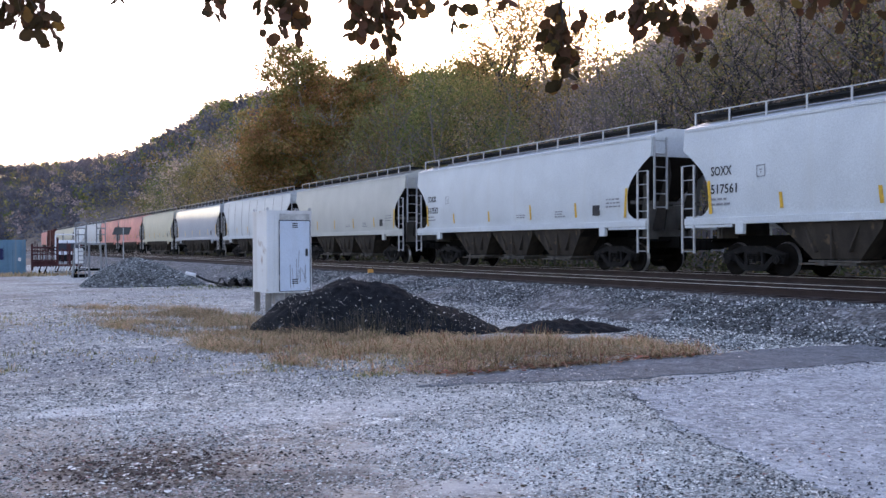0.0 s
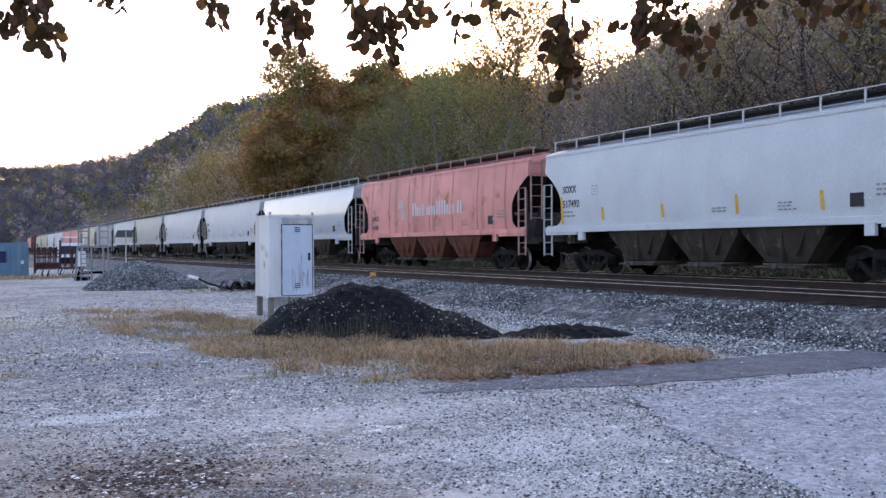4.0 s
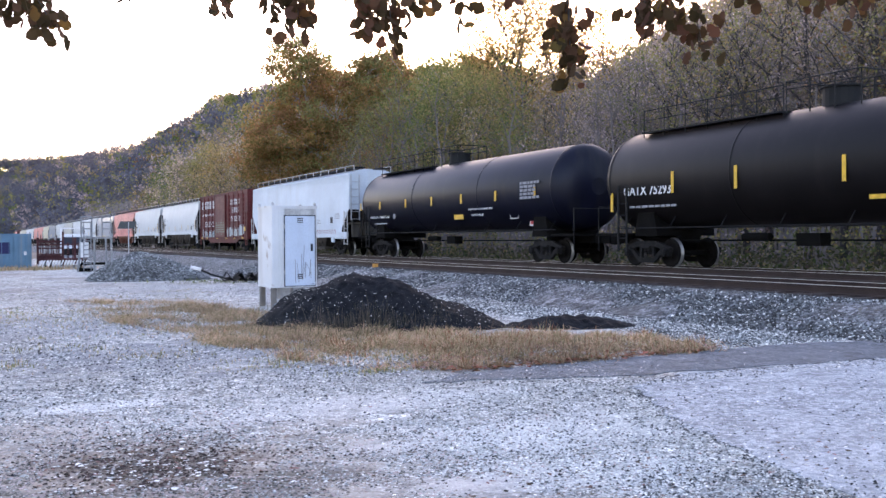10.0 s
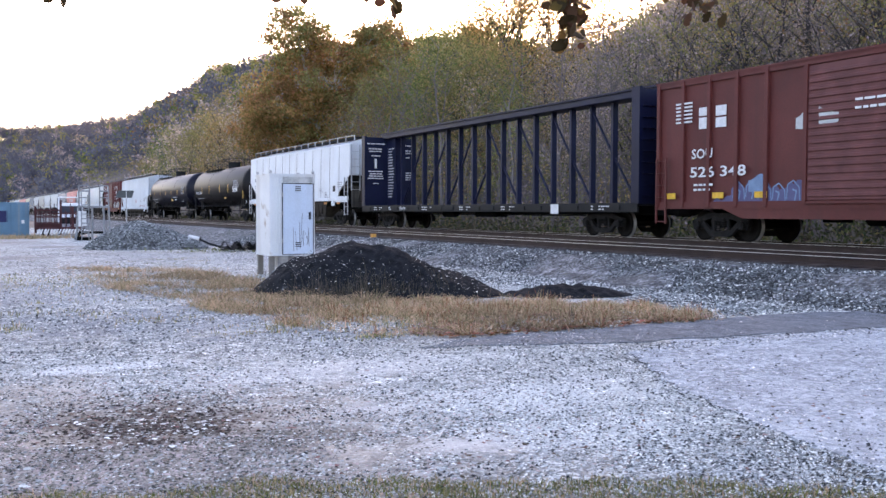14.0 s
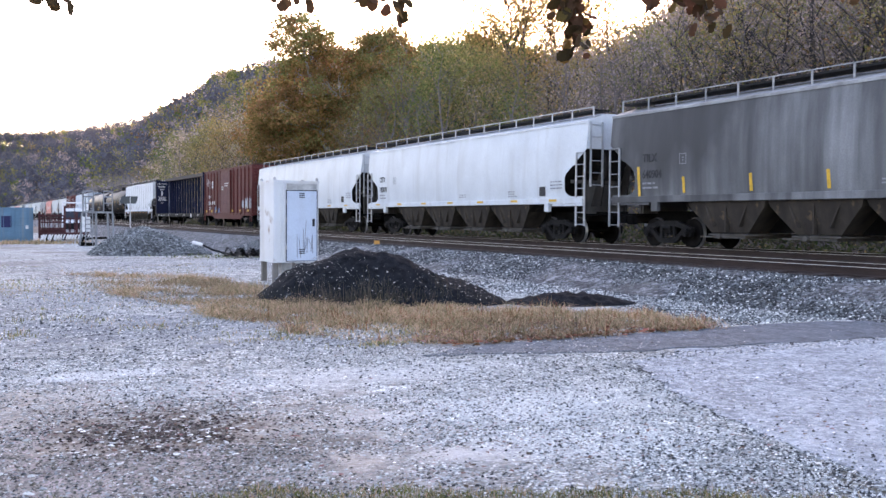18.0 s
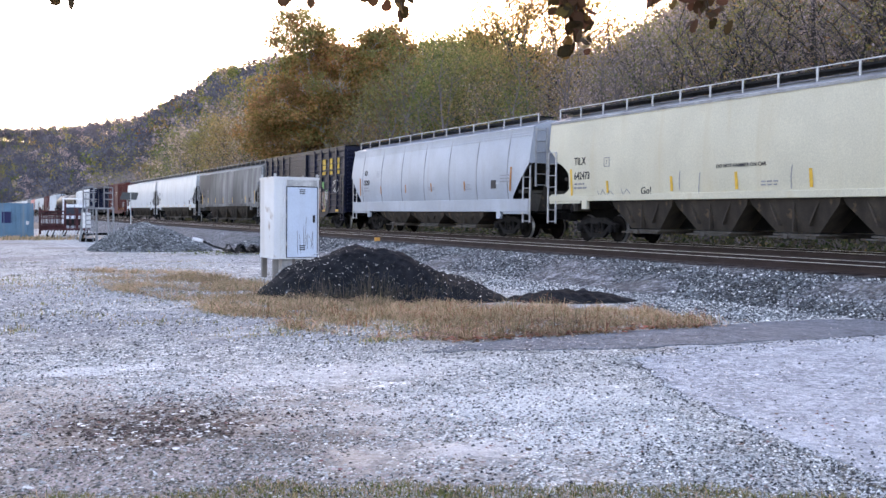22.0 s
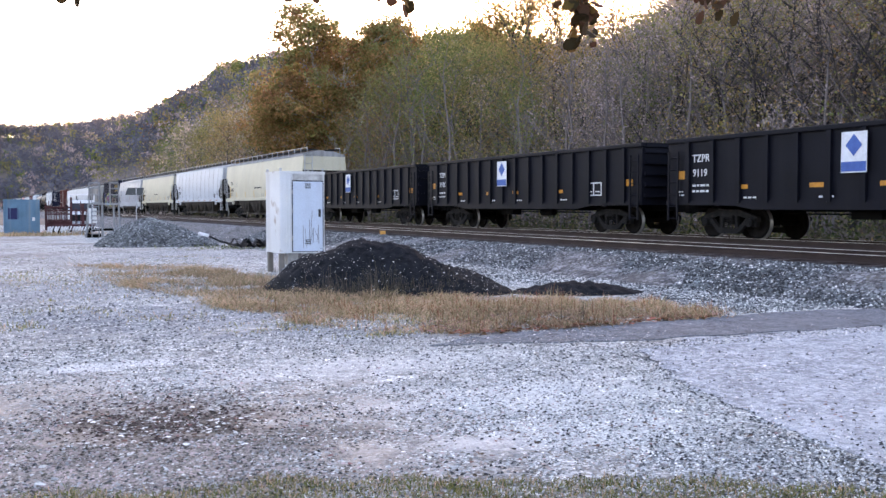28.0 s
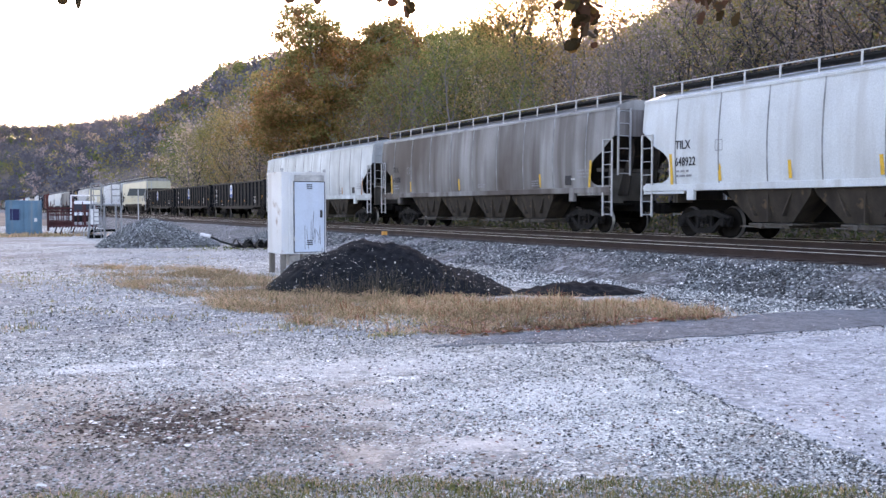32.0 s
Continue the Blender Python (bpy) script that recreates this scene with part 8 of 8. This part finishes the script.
# the big tree above the train, then the trackside trees
def big_tree():
    """A broad pale-barked tree that forks low: two tops, a wide middle and a long low limb."""
    r = random.Random(210)
    x, y = at(20.9, 92)
    t = tagged(new("tree"), "tall broad tree with rusty brown and green autumn leaves", "tree", group="trees behind the track")
    t.location = (x, y, land_z(x, y))
    ph = radians(20.9)
    ri, fo = Vector((math.cos(ph), -math.sin(ph), 0)), Vector((math.sin(ph), math.cos(ph), 0))
    base = land_z(x, y)

    def pt(u, h, d=0.0):
        return ri * u + fo * d + Vector((0, 0, h - base))
    V, F = [], []
    tube(V, F, [pt(0.1, base - 0.4), pt(0, 4.2), pt(-0.5, 6.6), pt(-1.6, 8.8, 0.3), pt(-2.2, 11.6, 0.2), pt(-2.8, 14.6), pt(-3.5, 17.4), pt(-3.7, 20.2)], [0.42, 0.36, 0.3, 0.26, 0.22, 0.18, 0.12, 0.02], 7)
    tube(V, F, [pt(-0.4, 6.4), pt(1.0, 8.8, -0.4), pt(2.4, 11.8, -0.3), pt(3.4, 15.0), pt(4.1, 18.6)], [0.22, 0.19, 0.15, 0.1, 0.02], 6)
    # lobes of the crown: across, height, half width, half height, clumps, green share
    lobes = [(-3.9, 18.9, 3.2, 2.2, 50, 0.5), (4.2, 18.2, 2.5, 2.0, 70, 0.4), (4.4, 15.6, 3.0, 2.0, 50, 0.25), (-0.4, 15.0, 7.2, 2.9, 130, 0.2), (-2.6, 11.4, 6.8, 2.5, 110, 0.12), (-6.2, 9.0, 4.3, 2.2, 60, 0.12), (-1.2, 7.3, 3.6, 2.0, 40, 0.15), (2.6, 12.2, 3.4, 2.2, 44, 0.2)]
    crown = {"copper": ([], []), "russet": ([], []), "olive": ([], [])}
    for u, h, w, v, n, green in lobes:
        for k in range(n):
            a, q = r.uniform(0, 6.28), r.random() ** 0.5
            c = pt(u + w * q * math.cos(a), h + v * q * math.sin(a), 0.9 + r.gauss(0, 1.4))
            hub = pt(u * 0.55 + r.uniform(-0.4, 0.4), h - v * 0.6, 0)
            m = hub.lerp(c, 0.5) + Vector((r.gauss(0, 0.3), r.gauss(0, 0.3), r.uniform(0, 0.4)))
            if k % 4 == 0:
                tube(V, F, [hub, m, c], [0.055, 0.035, 0.01], 3)
            key = "olive" if r.random() < green else "russet" if r.random() < 0.25 else "copper"
            LV, LF = crown[key]
            size = r.uniform(0.45, 0.95)
            for i in range(int(170 * size)):
                p = c + Vector((r.gauss(0, 1), r.gauss(0, 1), r.gauss(0, 0.7))) * size * 0.75
                d = Vector((r.gauss(0, 1), r.gauss(0, 1), r.gauss(0, 1))).normalized()
                e = d.cross(Vector((r.gauss(0, 1), r.gauss(0, 1), r.gauss(0, 1)))).normalized()
                g = r.uniform(0.09, 0.19)
                b = len(LV)
                LV += [tuple(p - d * g), tuple(p + e * g * 0.6), tuple(p + d * g), tuple(p - e * g * 0.6)]
                LF.append((b, b + 1, b + 2, b + 3))
    put("trunk", raw("trunk", V, F, M_PALEBARK, None, True), t, None, "pale mottled trunk and limbs")
    for key, (LV, LF) in crown.items():
        put("crown", raw("crown", LV, LF, LEAVES[key]), t)


big_tree()
for i, (phi, r, h, sp_, key, n) in enumerate((
        (26.5, 84, 14.5, 5.0, "green", 3600), (28.3, 80, 13.5, 4.5, "olive", 3000), (30.0, 76, 12.0, 4.0, "ochre", 1500), (24.4, 88, 12.0, 4.5, "olive", 3000),
        (31.0, 90, 22.5, 5.0, "gold", 700), (32.3, 92, 25.0, 5.0, "gold", 700), (33.7, 94, 23.0, 4.6, "gold", 600), (29.8, 90, 18.5, 4.6, "gold", 600), (36.6, 86, 20.0, 3.2, "gold", 420), (35.4, 88, 19.0, 3.0, "gold", 500), (35.2, 66, 10.0, 3.6, "tan", 800),
        (38.8, 60, 11.5, 3.5, "mauve", 250), (40.4, 56, 13.5, 4.2, "tan", 350), (42.0, 60, 11.5, 4.0, "ochre", 1100), (43.4, 52, 12.0, 3.6, "mauve", 200),
        (45.2, 50, 13.5, 3.4, "tan", 300), (46.8, 47, 12.5, 3.8, "olive", 500), (48.6, 46, 14.5, 3.6, "mauve", 220), (50.4, 44, 14.0, 3.5, "tan", 300),
        (52.2, 43, 15.0, 3.6, "mauve", 200), (54.0, 42, 14.0, 3.6, "olive", 600), (14.0, 125, 13.0, 5.0, "ochre", 1800), (12.2, 150, 13.0, 5.0, "olive", 1800), (15.6, 118, 12.0, 5.0, "tan", 1500))):
    words = {"green": "green-leaved tree beside the track", "olive": "tree with olive autumn leaves beside the track", "ochre": "tree with sparse ochre leaves beside the track", "tan": "thin tree with few tan leaves", "gold": "slender tree with thin golden leaves against the sky", "mauve": "nearly bare grey-brown tree beside the track"}[key]
    if not 30 < phi < 37:
        h = min(h, max(7.0, room(*at(phi, r), 0.8)))
    lone_tree(*at(phi, r), h, sp_, words, LEAVES[key], int(n * (7.0 if key == "gold" else 5.0 if n < 1400 else 3.6)), 0.14 if key == "gold" else 0.07 if n < 1400 else 0.11, 22, 18, 0.4 if key == "gold" else 0.12, 40 + i, M_DARKBARK if n < 900 else M_BARK, 0.6, 1.0, h * 0.013)


def woods():
    """The hill woods: bare and half-bare trees by kind, one sheet of stuff for each."""
    r = random.Random(77)
    kinds = [("russet", 0.12), ("ochre", 0.2), ("olive", 0.18), ("green", 0.1), ("tan", 0.2), ("mauve", 0.2), ("slate", 0.0)]
    proto, far, close = {}, {}, {}
    for key, share in kinds:
        full = {"russet": 260, "ochre": 220, "olive": 300, "green": 340, "tan": 210, "mauve": 150, "slate": 120}[key]
        close[key] = [tuple(np.array(a, dtype=float) if i % 2 == 0 else np.array(a, dtype=int) for i, a in enumerate(grow_near(random.Random(hash_of(key) + 90 + j), full))) for j in range(3)]
        far[key] = [tuple(np.array(a, dtype=float) if i % 2 == 0 else np.array(a, dtype=int) for i, a in enumerate(grow(random.Random(hash_of(key) + 50 + j), 14.0, 4.6, 6, 2, {"mauve": 100, "tan": 120}.get(key, 150), 0.75, 0.2, 3, 0.8, None, 1.0))) for j in range(3)]
        proto[key] = [tuple(np.array(a, dtype=float) if i % 2 == 0 else np.array(a, dtype=int) for i, a in enumerate(grow_tris(random.Random(hash_of(key) + j), full))) for j in range(3)]
    bins = {k: [] for k, s in kinds}
    names = [k for k, s in kinds]
    weights = [s for k, s in kinds]
    spots = []
    for i in range(2300):
        if i < 1500:
            phi = r.uniform(21, 58)
        else:
            phi = r.uniform(-1, 24)
        foot, R, top = hill_profile(phi)
        u = r.random() ** 0.9
        d = foot + 6 + (R * 1.02 - foot - 6) * u
        x, y = at(phi, d)
        if x < 29:
            continue
        spots.append((x, y, phi, d))
    for i in range(2200):
        phi = r.uniform(-1, 58) if i < 500 else r.uniform(-1, 17) if i < 2000 else r.uniform(0.5, 6)
        foot, R, top = hill_profile(phi)
        d = R * (r.uniform(0.96, 1.03) if i < 1000 or i > 2000 else r.uniform(0.45, 1.0))
        x, y = at(phi, d)
        if x > 29 or d > 600:
            spots.append((x, y, phi, d))
    for x, y, phi, d in spots:
        w = list(weights)
        k = noise.noise(Vector((x * 0.012, y * 0.012, 9)))
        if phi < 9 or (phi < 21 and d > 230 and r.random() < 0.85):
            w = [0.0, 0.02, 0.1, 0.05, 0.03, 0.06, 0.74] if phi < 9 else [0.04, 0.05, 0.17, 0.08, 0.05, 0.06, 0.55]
        elif phi > 33:
            w = [0.04, 0.17, 0.16, 0.07, 0.27, 0.29, 0]
        elif 22 < phi < 32:
            w = [0.08, 0.2, 0.36, 0.26, 0.08, 0.02, 0]
        elif k > 0.1:
            w = [0.05, 0.1, 0.4, 0.3, 0.1, 0.05, 0]
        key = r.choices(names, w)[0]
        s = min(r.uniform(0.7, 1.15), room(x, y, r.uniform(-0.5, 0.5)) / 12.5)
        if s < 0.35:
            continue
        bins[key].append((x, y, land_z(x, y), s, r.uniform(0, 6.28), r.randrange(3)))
    words = {"russet": "russet autumn woods covering the hill", "ochre": "ochre autumn woods covering the hill", "olive": "olive-green woods covering the hill", "green": "green woods covering the hill", "tan": "thin tan woods covering the hill", "mauve": "bare mauve-grey woods covering the hill", "slate": "far ridge woods with distance haze put into their slate colour"}
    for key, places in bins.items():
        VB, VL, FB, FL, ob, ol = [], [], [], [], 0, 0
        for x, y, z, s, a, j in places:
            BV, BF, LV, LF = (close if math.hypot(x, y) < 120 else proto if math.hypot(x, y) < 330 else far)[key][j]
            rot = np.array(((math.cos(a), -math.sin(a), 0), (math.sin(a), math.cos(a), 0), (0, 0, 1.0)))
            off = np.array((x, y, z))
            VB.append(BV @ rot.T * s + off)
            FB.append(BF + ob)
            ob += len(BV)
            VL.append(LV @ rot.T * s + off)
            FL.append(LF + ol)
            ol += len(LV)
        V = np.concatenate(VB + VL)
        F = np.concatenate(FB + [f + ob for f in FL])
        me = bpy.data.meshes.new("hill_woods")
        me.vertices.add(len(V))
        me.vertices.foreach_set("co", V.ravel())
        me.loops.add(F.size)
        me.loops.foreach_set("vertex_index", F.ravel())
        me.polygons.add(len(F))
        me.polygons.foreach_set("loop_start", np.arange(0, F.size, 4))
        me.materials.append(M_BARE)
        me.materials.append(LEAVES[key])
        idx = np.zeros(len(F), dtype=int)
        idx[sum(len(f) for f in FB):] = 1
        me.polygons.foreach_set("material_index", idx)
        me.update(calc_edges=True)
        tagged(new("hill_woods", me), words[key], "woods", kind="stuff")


def hash_of(word):
    return sum(ord(ch) * (i + 3) for i, ch in enumerate(word))


def grow_tris(r, leaf_n):
    BV, BF, LV, LF = grow(r, r.uniform(11, 15), r.uniform(3.2, 4.6), 11, 3, int(leaf_n * 1.15), 0.26, 0.15, 4, 0.85, None, 0.7)
    return BV, BF, LV, LF


def grow_near(r, leaf_n):
    return grow(r, r.uniform(11, 15), r.uniform(3.2, 4.6), 13, 13, int(leaf_n * 4.2), 0.085, 0.12, 4, 0.9, None, 0.5)


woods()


def brush():
    """Low brush along the far side of the tracks."""
    r = random.Random(5)
    for key, n, word in (("olive", 24000, "olive brush along the far side of the track"), ("tan", 14000, "dry tan brush along the far side of the track"), ("green", 15000, "green weeds along the far side of the track")):
        V, F = [], []
        for i in range(n):
            y = -5 + 150 * r.random() ** 1.3
            x = 25.6 + abs(r.gauss(0, 3.2))
            top = 1.6 + 0.9 * noise.noise(Vector((x * 0.3, y * 0.25, hash_of(key) * 0.1)))
            c = Vector((x, y, land_z(x, y) - 0.2 + top * r.random() ** 1.3 * (1 if x > 26 else 0.5)))
            a = Vector((r.gauss(0, 1), r.gauss(0, 1), r.gauss(0, 1))).normalized()
            s = a.cross(Vector((r.gauss(0, 1), r.gauss(0, 1), r.gauss(0, 1)))).normalized()
            q = r.uniform(0.05, 0.13)
            b = len(V)
            for p in (c - a * q, c + s * q * 0.5, c + a * q, c - s * q * 0.5):
                V.append((p.x, p.y, p.z))
            F.append((b, b + 1, b + 2, b + 3))
        tagged(new("trackside_brush", raw("trackside_brush", V, F, SHADED_BRUSH[key])), word, "brush", kind="stuff")


brush()


def understory():
    """Shrubs and saplings along the foot of the hill, leafy from the ground up."""
    r = random.Random(15)
    for key, n, word in (("olive", 210, "olive-leaved shrubs along the foot of the hill"), ("ochre", 170, "ochre-leaved saplings along the foot of the hill"), ("green", 120, "green shrubs along the foot of the hill"), ("mauve", 150, "half-bare mauve-brown shrubs along the foot of the hill")):
        V, F, BV, BF = [], [], [], []
        for i in range(n):
            y = -4 + 190 * r.random() ** 1.25
            x = 29 + 16 * r.random() ** 1.4 + y * 0.05
            z, h = land_z(x, y), r.uniform(2.5, 6.5)
            if h > room(x, y, -0.6):
                continue
            for k in range(4):
                tube(BV, BF, [Vector((x, y, z - 0.2)), Vector((x + r.gauss(0, 0.3), y + r.gauss(0, 0.3), z + h * 0.5)), Vector((x + r.gauss(0, 0.8), y + r.gauss(0, 0.8), z + h * r.uniform(0.8, 1.05)))], [0.05, 0.035, 0.01], 3)
            for k in range(int(h * (56 if key != "mauve" else 26))):
                u = r.random()
                wide = 0.35 * h * (0.35 + math.sin(min(1, u * 1.15) * math.pi) * 0.6)
                c = Vector((x + r.gauss(0, wide), y + r.gauss(0, wide), z + h * u))
                a = Vector((r.gauss(0, 1), r.gauss(0, 1), r.gauss(0, 1))).normalized()
                e = a.cross(Vector((r.gauss(0, 1), r.gauss(0, 1), r.gauss(0, 1)))).normalized()
                q = r.uniform(0.05, 0.11)
                b = len(V)
                V += [tuple(c - a * q), tuple(c + e * q * 0.55), tuple(c + a * q), tuple(c - e * q * 0.55)]
                F.append((b, b + 1, b + 2, b + 3))
        nb = len(BV)
        me = raw("understory", BV + V, BF + [tuple(i + nb for i in f) for f in F], [M_BARE, LEAVES[key]], [0] * len(BF) + [1] * len(F))
        tagged(new("understory", me), word, "shrubs", kind="stuff")


understory()


# ---- the oak whose low sprays hang into the view from above ----
M_OAKLEAF = leaf_mat("oak_leaf", (0.09, 0.05, 0.022), 0.5, 0.35)
M_OAKGOLD = leaf_mat("oak_leaf_gold", (0.22, 0.12, 0.035), 0.4, 0.4)


def oak():
    r = random.Random(31)
    t = tagged(new("overhanging_oak"), "oak with brown autumn leaves hanging from low sprays", "tree")
    head = radians(27.5)
    ri, fo = Vector((math.cos(head), -math.sin(head), 0)), Vector((math.sin(head), math.cos(head), 0))

    def world(u, h, d):
        return ri * u + fo * d + Vector((0, 0, h))
    V, F = [], []
    root = world(-4.6, -0.2, 5.2)
    tube(V, F, [root, root + Vector((0.05, 0, 1.6)), root + Vector((0, 0.1, 3.4)), root + Vector((0.2, 0.2, 5.6)), root + Vector((0.1, 0.3, 8.0))], [0.3, 0.24, 0.21, 0.16, 0.08], 10)
    limb = [root + Vector((0, 0.1, 3.3)), world(-3.0, 4.15, 5.7), world(-0.8, 4.2, 6.0), world(1.6, 4.05, 6.1), world(4.2, 4.0, 6.2)]
    tube(V, F, limb, [0.15, 0.11, 0.085, 0.06, 0.03], 8)
    # each spray: where it leaves the limb, where it ends (across, height), leaves, distance
    sprays = [(-3.1, 3.5, -2.48, 2.9, 34, 6.0), (-3.0, 3.6, -2.75, 3.1, 26, 6.1), (-1.5, 3.7, -1.47, 3.06, 14, 6.0), (-1.25, 3.7, -1.12, 3.05, 22, 6.2), (-0.95, 3.8, -0.95, 2.95, 24, 5.9), (-0.6, 3.7, -0.5, 2.93, 26, 6.0), (-0.45, 3.8, -0.36, 2.88, 20, 6.1), (-0.3, 3.7, -0.2, 3.1, 16, 6.2),
              (0.2, 3.7, 0.12, 3.05, 12, 6.0), (0.4, 3.8, 0.36, 3.15, 12, 6.1), (0.75, 3.8, 0.79, 2.62, 30, 6.0), (0.7, 3.8, 0.75, 2.82, 22, 6.05), (1.15, 3.8, 1.25, 2.92, 26, 6.0), (1.35, 3.8, 1.68, 2.86, 26, 6.1), (1.5, 3.9, 1.45, 3.05, 26, 6.2), (1.8, 3.8, 1.95, 3.12, 22, 6.0), (2.3, 3.9, 2.4, 3.16, 20, 6.1), (2.8, 3.9, 2.75, 3.13, 20, 6.2), (-2.1, 3.9, -2.2, 3.25, 14, 6.0)]
    LV, LF, GV, GF = [], [], [], []
    for u0, h0, u1, h1, n, d in sprays:
        a, c = world(u0, 4.1, d), world(u1, h1 + 0.1, d + r.uniform(-0.15, 0.15))
        m = a.lerp(c, 0.55) + Vector((r.uniform(-0.06, 0.06), r.uniform(-0.06, 0.06), 0.05))
        tube(V, F, [a, m, c], [0.016, 0.01, 0.003], 4)
        for k in range(int(n * 1.7)):
            u = 0.2 + 0.85 * r.random() ** 0.5
            p = m.lerp(c, min(1, u)) + Vector((r.gauss(0, 0.055), r.gauss(0, 0.055), r.gauss(0, 0.05) - 0.03))
            dv = Vector((r.gauss(0, 0.75), r.gauss(0, 0.75), -0.8)).normalized()
            sv = dv.cross(Vector((r.gauss(0, 1), r.gauss(0, 1), r.gauss(0, 0.4)))).normalized()
            L = r.uniform(0.04, 0.072)
            VV, FF = (GV, GF) if r.random() < 0.1 else (LV, LF)
            b = len(VV)
            nv = dv.cross(sv)
            out = [(0, 0), (0.2, 0.26), (0.5, 0.5), (0.68, 0.44), (0.95, 0.68), (1.2, 0.56), (1.45, 0.44), (1.72, 0)]
            pts = [(y, x) for y, x in out] + [(y, -x) for y, x in out[-2:0:-1]]
            for y, x in pts:
                q = p + dv * (y * L) + sv * (x * L * 0.95) + nv * (0.25 * x * x * L)
                VV.append((q.x, q.y, q.z))
            FF.append(tuple(range(b, b + len(pts))))
    put("trunk", raw("trunk", V, F, M_BARK, None, True), t)
    tagged(put("leaf_sprays", raw("leaf_sprays", LV, LF, M_OAKLEAF), t, None, "brown lobed leaves"), kind="stuff")
    tagged(put("golden_leaves", raw("golden_leaves", GV, GF, M_OAKGOLD), t, None, "golden lobed leaves"), kind="stuff")


oak()


def motions():
    """The train rolls away at an even speed."""
    for car, y in MOVING:
        walk(car, [(t, pose(TRACK_X, y + SPEED * t, RAIL_Z)) for t in (0, 8, 16, 24, 32)])


motions()
